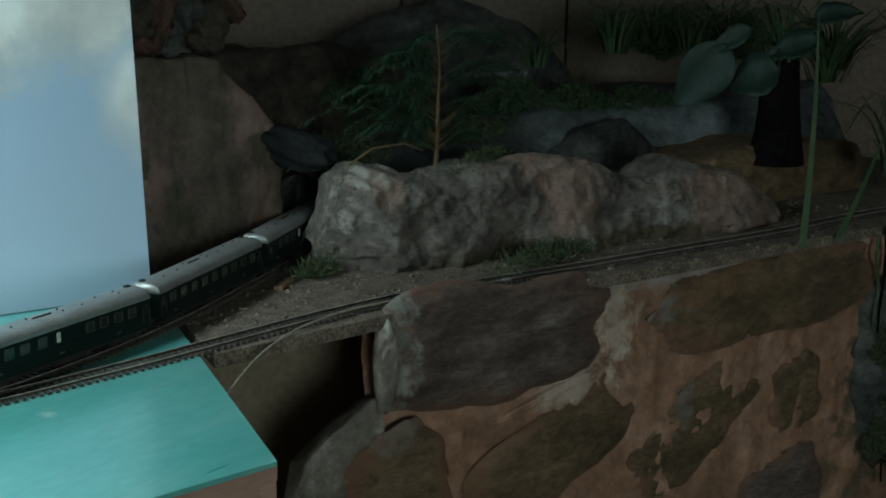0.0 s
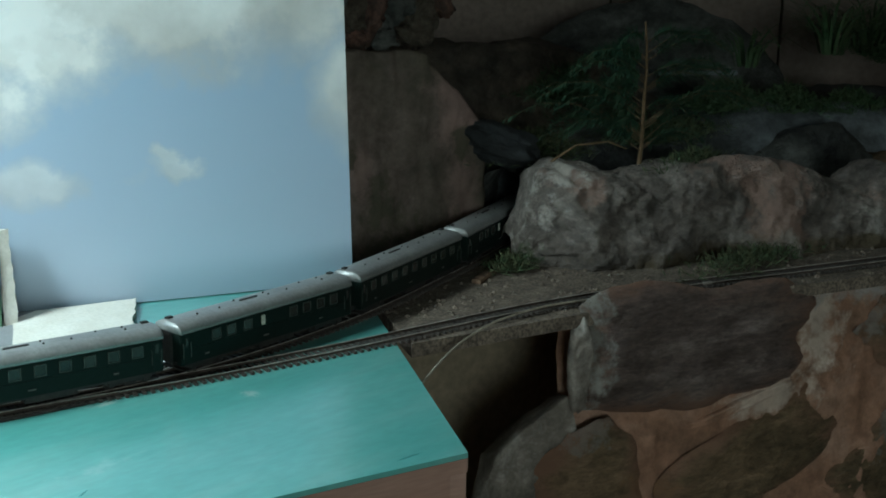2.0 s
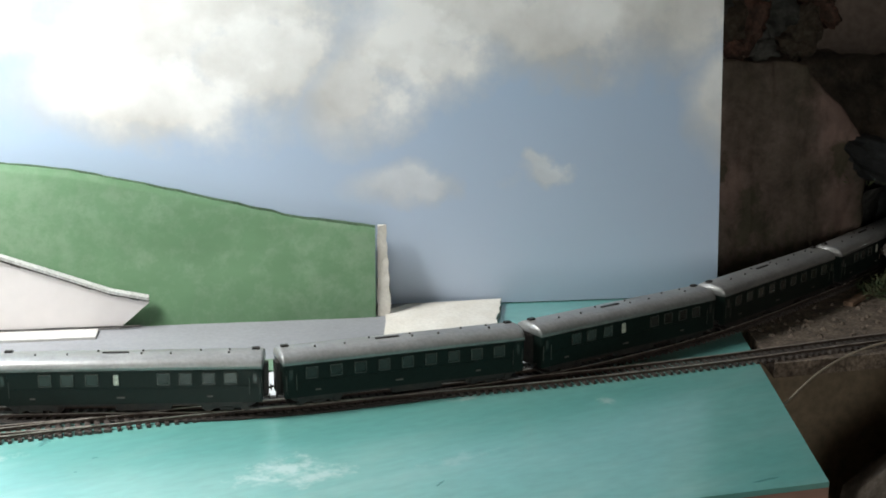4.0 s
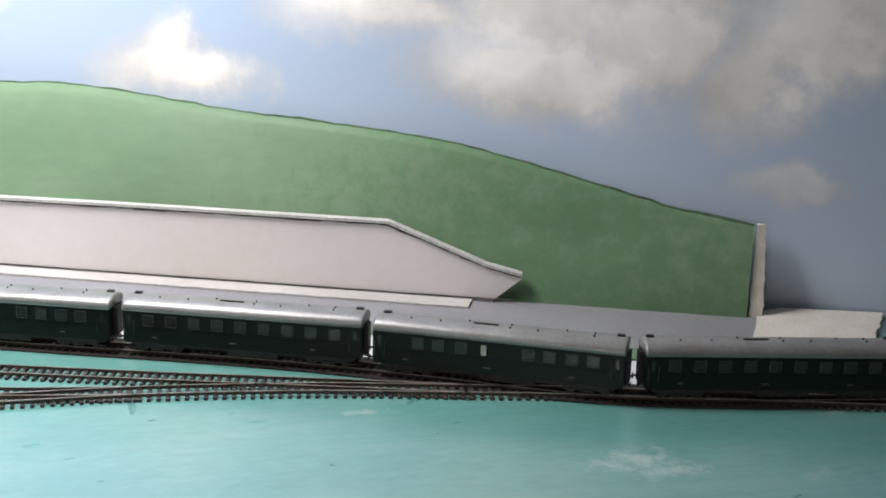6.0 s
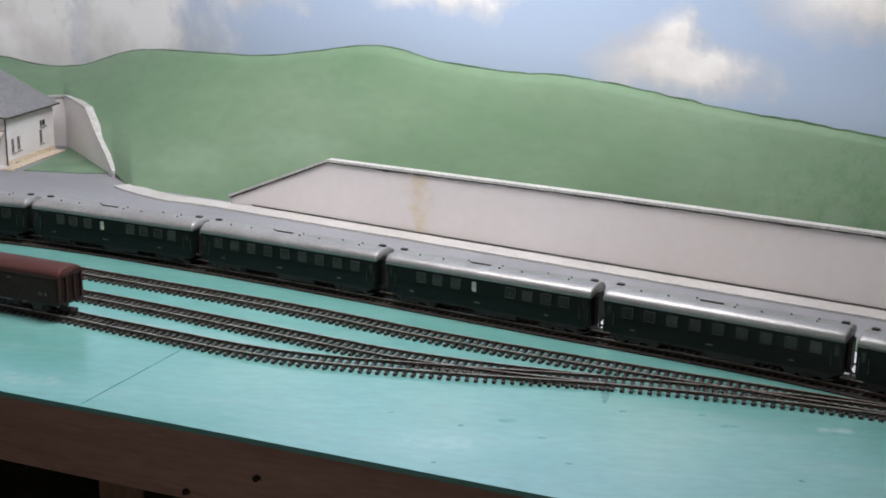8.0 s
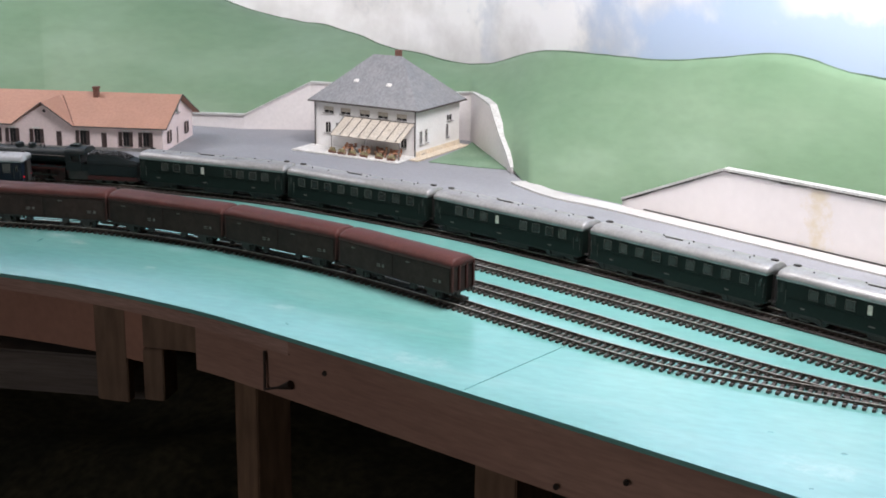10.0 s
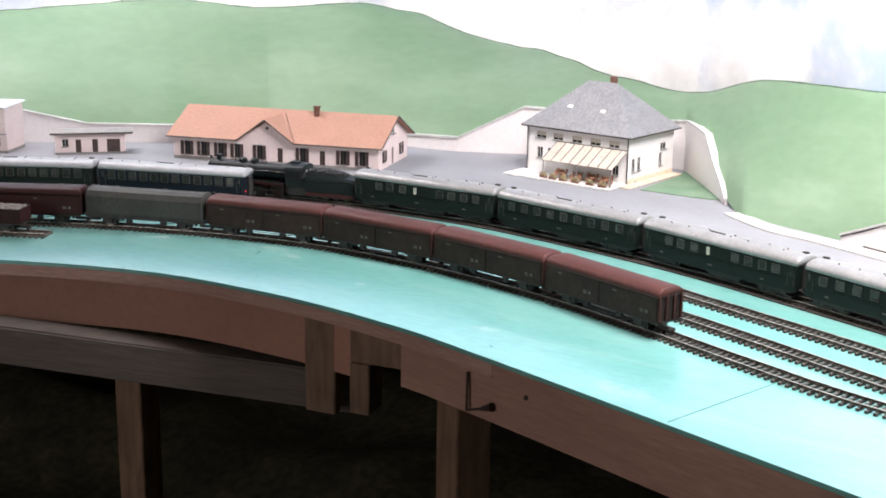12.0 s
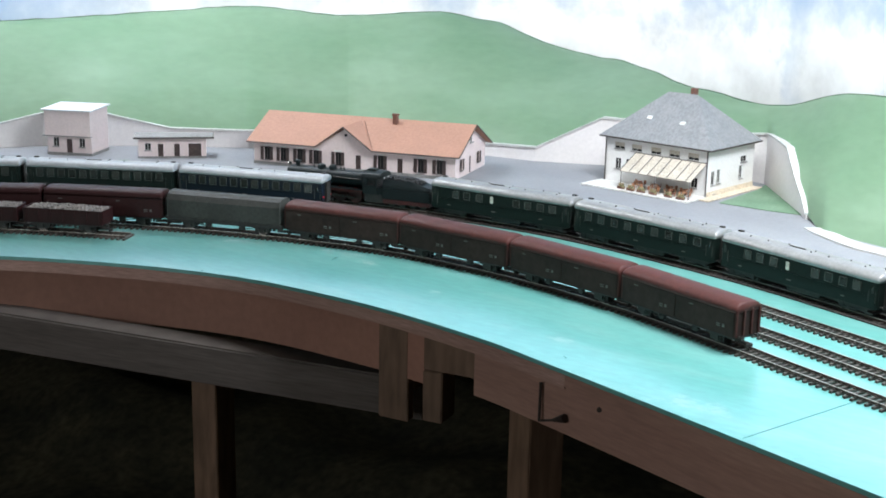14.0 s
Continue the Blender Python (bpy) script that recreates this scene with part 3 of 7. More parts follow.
def track(key, pts, label, single=None):
    """Two rails on sleepers; single: the stretch of x in which sleepers are objects of their own."""
    line = spline(pts, 0.0075)
    TRACKS[key] = line
    tr = empty("railway_track", label, "railway track", "model railway tracks", "structure")
    for o in (-0.0083, 0.0083):
        bm = bmesh.new()
        ribbon(bm, line[::2] + [line[-1]], o - 0.0010, o + 0.0010, 0.0022, 0.0027)
        ribbon(bm, line[::2] + [line[-1]], o - 0.0003, o + 0.0003, 0.0027, 0.0042)
        rail = part("rail", bm, M_RAIL_WEB, tr)
        part("rail_head", ribbon(bmesh.new(), line[::2] + [line[-1]], o - 0.00055, o + 0.00055, 0.0042, 0.0048), M_RAIL, rail, "bright worn rail head")
    bm = bmesh.new()
    rest = 0
    for i, (p, d) in enumerate(spline(pts, 0.0071)):
        m = Matrix.Translation(p) @ Matrix.Rotation(math.atan2(d.y, d.x) + random.uniform(-0.01, 0.01), 4, "Z")
        if single and single[0] < p.x < single[1]:
            share("sleeper", SLEEPER, tr, m)
        else:
            vs = [bm.verts.new(m @ Vector((x, y, z))) for x, y, z in [(a, b, c) for c in (0, 0.0024) for a, b in ((-.0014, -.0142), (.0014, -.0142), (.0014, .0142), (-.0014, .0142))]]
            for q in ((4, 5, 6, 7), (0, 1, 5, 4), (1, 2, 6, 5), (2, 3, 7, 6), (3, 0, 4, 7)):
                bm.faces.new([vs[j] for j in q])
            rest += 1
    if rest:
        tagged(part("sleepers", bm, M_SLEEPER, tr), kind="stuff")
    else:
        bm.free()


# ---- timber frame under the board ----
edge = [(p, d) for p, d in front_line]
thing("edge_strip", ribbon(bmesh.new(), [q for q in edge if q[0].x < -0.56], 0.0, -0.015, -0.0165, -0.0042), M_LIP, "brown timber lip below the board edge", "trim", "structure")
thing("edge_strip", ribbon(bmesh.new(), [(p, d) for p, d in spline(FRONT, 0.012) if p.x > -0.574], 0.0, -0.015, -0.0150, -0.0042), M_TIMBER, "worn brown plywood strip below the board edge", "trim", "structure")
straight = [(p, d) for p, d in spline(FRONT, 0.012) if p.x > -0.693]
curved = [(p, d) for p, d in spline(FRONT, 0.012) if p.x < -0.755]
thing("fascia", ribbon(bmesh.new(), straight, -0.004, -0.022, -0.059, -0.0168), M_TIMBER, "brown painted timber fascia board under the layout edge", "fascia board", "structure")
thing("fascia", ribbon(bmesh.new(), curved, -0.019, -0.030, -0.073, -0.0168), M_TIMBER_RED, "curved brown fascia panel under the layout edge", "fascia board", "structure")

end_line = [(Vector((0.652, 0.590, 0)), Vector((0.54, 0.84, 0))), (Vector((0.905, 0.985, 0)), Vector((0.54, 0.84, 0)))]
thing("fascia", ribbon(bmesh.new(), end_line, 0.001, 0.014, -0.062, -0.0045), M_TIMBER, "brown painted timber fascia board at the board end", "fascia board", "structure")

# ---- the room: unseen walls and low ceiling, added to shut out the sky ----
M_ROOM = mat("dim_room_wall", (0.30, 0.27, 0.24), 0.8, (0.25, 0.22, 0.2), 3, 0.7, 60, 0.1, 0.1)
thing("floor", box(bmesh.new(), -4, 4, -3, 4, -1.0, -0.95), M_DARKWALL, "dark floor under the layout", "floor", "structure")
for nm, q, mt in (("wall_north", (-4, 4, 3.4, 3.5, -1, 0.85), M_DARKWALL), ("wall_south", (-4, 4, -2.6, -2.5, -1, 0.85), M_ROOM), ("wall_west", (-4, -3.9, -2.5, 3.4, -1, 0.85), M_ROOM), ("wall_east", (3.2, 3.3, -2.5, 3.4, -1, 0.85), M_DARKWALL)):
    thing(nm, box(bmesh.new(), *q), mt, "plain wall closing the room", "wall", "structure")
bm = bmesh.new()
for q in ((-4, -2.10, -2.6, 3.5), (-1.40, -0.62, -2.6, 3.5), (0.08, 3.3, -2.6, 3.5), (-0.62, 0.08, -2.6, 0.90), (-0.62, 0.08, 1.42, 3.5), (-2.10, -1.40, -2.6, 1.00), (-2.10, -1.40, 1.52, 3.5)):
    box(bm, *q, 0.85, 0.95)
thing("ceiling", bm, M_ROOM, "unseen low ceiling added with two openings over the lamps", "ceiling", "structure")

# ---- rockery ----
def rock_mat(name, pale, mid, dark, patch=9.0, grain=60.0, relief=0.6, stretch=(1, 1, 1), balance=(0.36, 0.5, 0.64), smear=None, reach=(1.7, 2.5)):
    """Weathered rock: three tones in ragged patches, streaks across them, rough relief at several scales."""
    m = bpy.data.materials.new(name)
    m.use_nodes = True
    n, k = m.node_tree.nodes, m.node_tree.links
    b = n["Principled BSDF"]
    b.inputs["Roughness"].default_value, b.inputs["Specular IOR Level"].default_value = 0.75, 0.3
    co, mp = n.new("ShaderNodeTexCoord"), n.new("ShaderNodeMapping")
    mp.inputs["Scale"].default_value = stretch
    k.new(co.outputs["Object"], mp.inputs[0])

    def tex(scale, detail, rough, bend):
        t = n.new("ShaderNodeTexNoise")
        for i, q in (("Scale", scale), ("Detail", detail), ("Roughness", rough), ("Distortion", bend)):
            t.inputs[i].default_value = q
        k.new(mp.outputs[0], t.inputs["Vector"])
        return t.outputs[0]

    big, streak, fine = tex(patch, 10, 0.72, 0.25), tex(grain, 9, 0.75, 0.2), tex(grain * 5, 4, 0.6, 0.0)
    ramp = n.new("ShaderNodeValToRGB")
    el = ramp.color_ramp.elements
    el[0].position, el[0].color = balance[0], (*dark, 1)
    el[1].position, el[1].color = balance[2], (*pale, 1)
    e2 = el.new(balance[1])
    e2.color = (*mid, 1)
    k.new(big, ramp.inputs[0])
    r = n.new("ShaderNodeMapRange")
    r.inputs[1].default_value, r.inputs[2].default_value, r.inputs[3].default_value, r.inputs[4].default_value = 0.34, 0.68, 0.62, 1.45
    k.new(streak, r.inputs[0])
    hs = n.new("ShaderNodeHueSaturation")
    k.new(ramp.outputs[0], hs.inputs["Color"])
    k.new(r.outputs[0], hs.inputs["Value"])
    colour = hs.outputs[0]
    if smear:
        # mortar drawn over the stone's rim in ragged smears
        rim, f, mx = n.new("ShaderNodeAttribute"), n.new("ShaderNodeMath"), n.new("ShaderNodeMix")
        rim.attribute_name = "rim"
        f.operation, mx.data_type = "MULTIPLY_ADD", "RGBA"
        f.inputs[1].default_value = 2.6
        k.new(big, f.inputs[0])
        k.new(rim.outputs["Fac"], f.inputs[2])
        r4 = n.new("ShaderNodeMapRange")
        r4.interpolation_type = "SMOOTHSTEP"
        r4.inputs[1].default_value, r4.inputs[2].default_value, r4.inputs[4].default_value = reach[0], reach[1], 0.92
        k.new(f.outputs[0], r4.inputs[0])
        k.new(r4.outputs[0], mx.inputs[0])
        k.new(colour, mx.inputs[6])
        mx.inputs[7].default_value = (*smear, 1)
        colour = mx.outputs[2]
    k.new(colour, b.inputs["Base Color"])
    add = n.new("ShaderNodeMath")
    add.operation = "MULTIPLY_ADD"
    add.inputs[1].default_value = 3.0
    k.new(streak, add.inputs[0])
    k.new(fine, add.inputs[2])
    bp = n.new("ShaderNodeBump")
    bp.inputs["Strength"].default_value, bp.inputs["Distance"].default_value = relief, 0.004
    k.new(add.outputs[0], bp.inputs["Height"])
    k.new(bp.outputs[0], b.inputs["Normal"])
    return m


def tone_patches(m, colour, spots, ragged=4.0, scale=28):
    """Patches of another tone with ragged borders: place, half sizes, density."""
    n, k = m.node_tree.nodes, m.node_tree.links
    b = n["Principled BSDF"]
    old = b.inputs["Base Color"].links[0].from_socket
    co, t = n.new("ShaderNodeTexCoord"), n.new("ShaderNodeTexNoise")
    t.inputs["Scale"].default_value, t.inputs["Detail"].default_value, t.inputs["Roughness"].default_value = scale, 8, 0.68
    k.new(co.outputs["Object"], t.inputs["Vector"])
    cover = None
    for place, size, dens in spots:
        sub, div, ln = n.new("ShaderNodeVectorMath"), n.new("ShaderNodeVectorMath"), n.new("ShaderNodeVectorMath")
        sub.operation, div.operation, ln.operation = "SUBTRACT", "DIVIDE", "LENGTH"
        k.new(co.outputs["Object"], sub.inputs[0])
        sub.inputs[1].default_value, div.inputs[1].default_value = place, size
        k.new(sub.outputs[0], div.inputs[0])
        k.new(div.outputs[0], ln.inputs[0])
        a, r = n.new("ShaderNodeMath"), n.new("ShaderNodeMapRange")
        a.operation = "MULTIPLY_ADD"
        a.inputs[1].default_value = -ragged
        k.new(t.outputs[0], a.inputs[0])
        k.new(ln.outputs["Value"], a.inputs[2])
        r.inputs[1].default_value, r.inputs[2].default_value = 1.25 - ragged / 2, 0.55 - ragged / 2
        r.inputs[4].default_value = dens
        k.new(a.outputs[0], r.inputs[0])
        if cover is None:
            cover = r.outputs[0]
        else:
            mx = n.new("ShaderNodeMath")
            mx.operation = "MAXIMUM"
            k.new(cover, mx.inputs[0])
            k.new(r.outputs[0], mx.inputs[1])
            cover = mx.outputs[0]
    mix, hs, r2 = n.new("ShaderNodeMix"), n.new("ShaderNodeHueSaturation"), n.new("ShaderNodeMapRange")
    mix.data_type = "RGBA"
    r2.inputs[1].default_value, r2.inputs[2].default_value, r2.inputs[3].default_value, r2.inputs[4].default_value = 0.3, 0.7, 0.7, 1.3
    k.new(t.outputs[0], r2.inputs[0])
    k.new(r2.outputs[0], hs.inputs["Value"])
    hs.inputs["Color"].default_value = (*colour, 1)
    k.new(cover, mix.inputs[0])
    k.new(old, mix.inputs[6])
    k.new(hs.outputs[0], mix.inputs[7])
    k.new(mix.outputs[2], b.inputs["Base Color"])


SMEAR = (0.30, 0.165, 0.11)
M_ROCK = rock_mat("grey_rock", (0.36, 0.315, 0.28), (0.205, 0.172, 0.15), (0.11, 0.095, 0.082), 16, 75, 1.0, (1, 1, 1.5), (0.36, 0.5, 0.66))
tone_patches(M_ROCK, (0.40, 0.265, 0.215), [((1.345, 0.735, 0.065), (0.04, 0.04, 0.07), 0.8), ((1.30, 0.757, 0.105), (0.05, 0.05, 0.022), 0.75), ((1.55, 0.63, 0.035), (0.09, 0.08, 0.05), 0.8), ((1.115, 0.854, 0.10), (0.03, 0.03, 0.02), 0.7)])
# pale patches; the lighter left side takes in light from the left
tone_patches(M_ROCK, (0.52, 0.47, 0.42), [((1.055, 0.885, 0.07), (0.028, 0.035, 0.08), 0.85), ((1.12, 0.85, 0.115), (0.05, 0.05, 0.02), 0.85), ((1.47, 0.67, 0.03), (0.03, 0.03, 0.02), 0.6), ((1.335, 0.735, 0.01), (0.02, 0.03, 0.02), 0.6)], 5.0, 45)
# darker brown low along the boulder, dull green at its left foot
tone_patches(M_ROCK, (0.10, 0.075, 0.04), [((1.27, 0.775, 0.0), (0.14, 0.09, 0.02), 0.85), ((1.45, 0.69, 0.005), (0.10, 0.06, 0.016), 0.85)])
tone_patches(M_ROCK, (0.085, 0.10, 0.05), [((1.055, 0.89, 0.012), (0.03, 0.03, 0.022), 0.8)], 5.0, 60)
M_SLAB = rock_mat("dark_violet_grey_stone", (0.38, 0.30, 0.265), (0.225, 0.165, 0.145), (0.13, 0.092, 0.075), 12, 95, 1.0, (1, 1, 3.2), smear=SMEAR)
# pale broken left edge, its colour lightened further as lit from the left
tone_patches(M_SLAB, (0.40, 0.37, 0.33), [((0.985, 0.745, -0.03), (0.028, 0.04, 0.08), 0.9)], 5.0, 50)
M_ROCK_BROWN = rock_mat("brown_rock", (0.32, 0.215, 0.13), (0.20, 0.135, 0.075), (0.115, 0.085, 0.048), 9, 70, 0.9, (1, 1, 2.2), smear=SMEAR)
tone_patches(M_ROCK_BROWN, (0.29, 0.27, 0.245), [((1.335, 0.615, -0.05), (0.035, 0.05, 0.022), 0.6), ((1.375, 0.60, -0.17), (0.016, 0.03, 0.04), 0.55), ((1.0, 0.74, -0.12), (0.03, 0.03, 0.02), 0.5)], 6.0, 60)
tone_patches(M_ROCK_BROWN, (0.31, 0.17, 0.085), [((1.42, 0.585, -0.04), (0.07, 0.05, 0.014), 0.6), ((1.07, 0.71, -0.2), (0.03, 0.03, 0.03), 0.5)], 5.0, 50)
M_MORTAR = rock_mat("reddish_mortar", (0.37, 0.225, 0.16), (0.285, 0.155, 0.10), (0.18, 0.105, 0.068), 7, 34, 0.45)
tone_patches(M_MORTAR, (0.52, 0.42, 0.35), [((1.275, 0.64, -0.04), (0.035, 0.04, 0.055), 0.85), ((1.21, 0.66, -0.12), (0.07, 0.04, 0.02), 0.7)], 4.0, 35)
tone_patches(M_MORTAR, (0.30, 0.285, 0.27), [((1.45, 0.575, -0.01), (0.25, 0.12, 0.022), 0.8)], 4.0, 30)
tone_patches(M_MORTAR, (0.075, 0.065, 0.04), [((1.72, 0.475, -0.24), (0.07, 0.06, 0.12), 0.9), ((1.60, 0.52, -0.33), (0.06, 0.05, 0.03), 0.7)], 5.0, 30)
M_PLASTER = rock_mat("brown_grey_plaster", (0.15, 0.112, 0.095), (0.105, 0.082, 0.066), (0.072, 0.06, 0.043), 6, 34, 0.3)
tone_patches(M_PLASTER, (0.23, 0.155, 0.135), [((1.075, 1.0, 0.175), (0.035, 0.04, 0.05), 0.85), ((0.945, 1.02, 0.10), (0.02, 0.03, 0.03), 0.5), ((1.085, 1.0, 0.06), (0.03, 0.04, 0.045), 0.6)], 3.0, 20)
tone_patches(M_PLASTER, (0.045, 0.045, 0.025), [((0.97, 1.02, 0.07), (0.03, 0.03, 0.025), 0.7), ((1.03, 1.0, 0.01), (0.08, 0.04, 0.03), 0.7), ((0.935, 1.02, 0.12), (0.012, 0.03, 0.015), 0.8), ((1.075, 1.0, 0.125), (0.012, 0.03, 0.018), 0.8)], 5.0, 45)
M_PALE_MORTAR = rock_mat("pale_grey_mortar", (0.36, 0.325, 0.29), (0.19, 0.16, 0.135), (0.10, 0.085, 0.068), 14, 50, 0.5)
M_BLUE_ROCK = rock_mat("blue_grey_rock", (0.17, 0.18, 0.19), (0.115, 0.122, 0.128), (0.06, 0.062, 0.062), 8, 50, 0.6)
M_ROCK_DARK = rock_mat("dark_rock", (0.15, 0.147, 0.135), (0.07, 0.07, 0.063), (0.014, 0.014, 0.015), 7, 40, 0.9, (1, 1, 1.6))


def facet(p, k):
    """Flat tilted facets, one for each cell of broken rock."""
    c = noise.voronoi(p * k)[1][0]
    return (p * k - c).dot(noise.noise_vector(c * 13.7).normalized()) + 0.5 * noise.noise(c * 5.1)


def crag(name, x0, y0, x1, y1, z0, top, depth, material, label, seed, rough=0.02, nu=70, nv=26, back=0.0, lean=0.0, freq=9.0):
    """A rock face from one plan point to another, its top height given along the way, bulging towards the room."""
    bm = bmesh.new()
    d = Vector((x1 - x0, y1 - y0, 0))
    nrm = Vector((d.y, -d.x, 0)).normalized()
    if nrm.dot(Vector((-x0, -y0, 0))) < 0:
        nrm = -nrm
    grid = []
    for i in range(nu + 1):
        u = i / nu
        zt = float(np.interp(u, [q[0] for q in top], [q[1] for q in top]))
        col = []
        for j in range(nv + 1):
            a = j / nv
            if a < 0.75:
                b = a / 0.75
                z, out = z0 + (zt - z0) * math.sin(b * math.pi / 2) ** 0.9, depth * math.cos(b * math.pi / 2) ** 0.7 + lean * (1 - b)
            else:
                b = (a - 0.75) / 0.25
                z, out = zt - 0.012 * b * b, -(back + 0.03) * b
            e = min(1.0, min(u, 1 - u) * 9) ** 0.6
            p = Vector((x0, y0, 0)) + d * u + nrm * (out * (0.3 + 0.7 * e) - 0.03 * (1 - e)) + Vector((0, 0, z))
            q = p * freq + Vector((seed, 0, 0))
            f = noise.fractal(q, 0.9, 2.1, 6) * rough * 0.7 + noise.fractal(q * 5, 0.7, 2.1, 5) * rough * 0.20
            cell = (facet(p + Vector((seed, 0, 0)), freq * 1.2) * 0.36 + facet(p + Vector((0, seed, 0)), freq * 5) * 0.09) * rough
            p += nrm * (f + cell) + Vector((0, 0, (noise.noise(q * 1.7) * rough * 0.4 + noise.noise(q * 6) * rough * 0.15) * (a > 0.1)))
            col.append(bm.verts.new(p))
        grid.append(col)
    for a, b in zip(grid, grid[1:]):
        for j in range(nv):
            bm.faces.new((a[j], b[j], b[j + 1], a[j + 1]))
    return thing(name, bm, material, label, "rock", smooth=True)


FACE_A, FACE_D = Vector((1.0, 0.745, 0)), Vector((0.936, -0.351, 0))
FACE_N = Vector((-0.351, -0.936, 0))


def block(u, z, hw, hh, tilt, depth, material, label, seed, square=2.8):
    """A weathered stone set in the rock face, u along the face, z up."""
    bm = bmesh.new()
    rim = bm.verts.layers.float.new("rim")
    n, k = 34, 64
    rows = []
    for j in range(n + 1):
        th = (j / n) * math.pi / 2
        row = []
        for i in range(k):
            ph = 2 * math.pi * i / k
            c, s = math.cos(ph), math.sin(ph)
            rr = (abs(c) ** square + abs(s) ** square) ** (-1 / square)
            wob = 1.05 + 0.22 * noise.noise(Vector((c * 1.5 + seed, s * 1.5, 0))) + 0.10 * noise.noise(Vector((c * 4, s * 4, seed))) + 0.04 * noise.noise(Vector((c * 12, s * 12, seed)))
            r = math.sin(th) ** 0.6 * rr * wob
            x, y = hw * r * c, hh * r * s
            h = depth * (1 - math.sin(th) ** 5)
            q = Vector((x * 14 + seed, y * 22, seed))
            h += noise.fractal(q, 0.9, 2.1, 6) * depth * 0.35 + facet(Vector((x, y * 1.8, seed)), 26) * depth * 0.22 + facet(Vector((x * 0.6, y * 2.2, seed)), 80) * depth * 0.07
            ct, st = math.cos(tilt), math.sin(tilt)
            p = FACE_A + FACE_D * (u + x * ct - y * st) + Vector((0, 0, z + x * st + y * ct)) + FACE_N * (h - 0.0005)
            v = bm.verts.new(p)
            v[rim] = math.sin(th) ** 1.2
            row.append(v)
        rows.append(row)
    for a, b in zip(rows, rows[1:]):
        for i in range(k):
            bm.faces.new((a[i], a[(i + 1) % k], b[(i + 1) % k], b[i]))
    bmesh.ops.remove_doubles(bm, verts=bm.verts, dist=1e-6)
    return thing("stone_block", bm, material, label, "rock", group="stones of the rock face", smooth=True)


M_SOIL = mat("gravelly_trackbed", (0.185, 0.145, 0.112), 0.9, (0.09, 0.07, 0.054), 60, 0.9, 350, 0.55, 0.9)
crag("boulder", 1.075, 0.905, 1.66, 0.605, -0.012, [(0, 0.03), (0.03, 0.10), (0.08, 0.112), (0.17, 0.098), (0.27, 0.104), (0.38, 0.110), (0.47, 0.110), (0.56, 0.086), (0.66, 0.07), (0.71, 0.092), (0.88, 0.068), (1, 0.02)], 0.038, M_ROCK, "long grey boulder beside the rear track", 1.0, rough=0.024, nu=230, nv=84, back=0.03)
crag("mortar_bed", 0.985, 0.754, 1.85, 0.43, -0.55, [(0, -0.012), (0.05, -0.006), (1, -0.006)], 0.004, M_MORTAR, "reddish mortar bed of the rock face below the track", 5.0, rough=0.010, nu=150, nv=80, lean=0.0, freq=13)
block(0.122, -0.050, 0.138, 0.062, -0.03, 0.011, M_SLAB, "big flat grey stone with a pale broken edge", 1, 5)
block(0.552, -0.064, 0.175, 0.052, 0.03, 0.007, M_ROCK_BROWN, "long brown layered stone", 2, 4)
block(0.205, -0.196, 0.122, 0.052, 0.42, 0.006, M_ROCK_BROWN, "brown slanting stone in reddish mortar", 3, 4)
block(0.432, -0.208, 0.105, 0.052, 0.62, 0.006, M_ROCK_BROWN, "brown slanting stone in reddish mortar", 4, 4)
block(0.607, -0.202, 0.046, 0.050, 0.35, 0.006, M_ROCK_BROWN, "small olive brown stone in reddish mortar", 5, 3)
block(0.006, -0.186, 0.058, 0.066, 0.35, 0.006, M_ROCK_BROWN, "rounded brown stone low in the rock face", 6, 3)
block(0.59, -0.335, 0.075, 0.052, 0.2, 0.008, M_SLAB, "grey stone low in the rock face", 7, 4)
block(0.33, -0.36, 0.12, 0.05, 0.35, 0.006, M_ROCK_BROWN, "brown stone low in the rock face", 8, 4)
block(0.80, -0.20, 0.08, 0.12, 0.1, 0.02, M_ROCK_DARK, "dark stone at the end of the rock face", 9, 3)
block(0.200, -0.122, 0.075, 0.007, 0.24, 0.008, M_MORTAR, "pale ridge of mortar between the stones", 14, 2.2)
crag("rock_pillar", 0.912, 1.035, 1.14, 0.9955, -0.05, [(0, 0.228), (0.15, 0.236), (0.35, 0.232), (0.53, 0.226), (0.62, 0.205), (0.72, 0.183), (0.89, 0.138), (0.93, 0.10), (0.97, 0.05), (1, 0.0)], 0.012, M_PLASTER, "brown grey plastered rock pillar beside the tunnel mouth", 9.0, rough=0.012, back=0.05)
crag("rear_rock", 1.17, 1.25, 1.53, 1.01, 0.03, [(0, 0.20), (0.2, 0.215), (0.4, 0.205), (0.55, 0.215), (0.75, 0.18), (1, 0.12)], 0.03, rock_mat("dark_brown_rock", (0.12, 0.09, 0.066), (0.07, 0.055, 0.042), (0.028, 0.024, 0.018), 12, 50, 0.9), "dark brown rock slope behind the tunnel mouth", 41.0, rough=0.03, nu=110, nv=50, back=0.10, lean=0.03)
crag("rock_shelf", 1.60, 0.735, 2.0, 0.60, -0.012, [(0, 0.03), (0.15, 0.07), (0.5, 0.08), (0.8, 0.07), (1, 0.05)], 0.03, M_ROCK_BROWN, "low brown rock shelf beside the lead track", 17.0, rough=0.016, back=0.10)
crag("rock_bank", 1.10, 1.22, 2.15, 0.70, -0.05, [(0, 0.10), (0.2, 0.09), (0.5, 0.12), (1, 0.12)], 0.06, M_BLUE_ROCK, "grey rock bank behind the boulder", 14.0, rough=0.035, back=0.25, lean=0.10, freq=6)
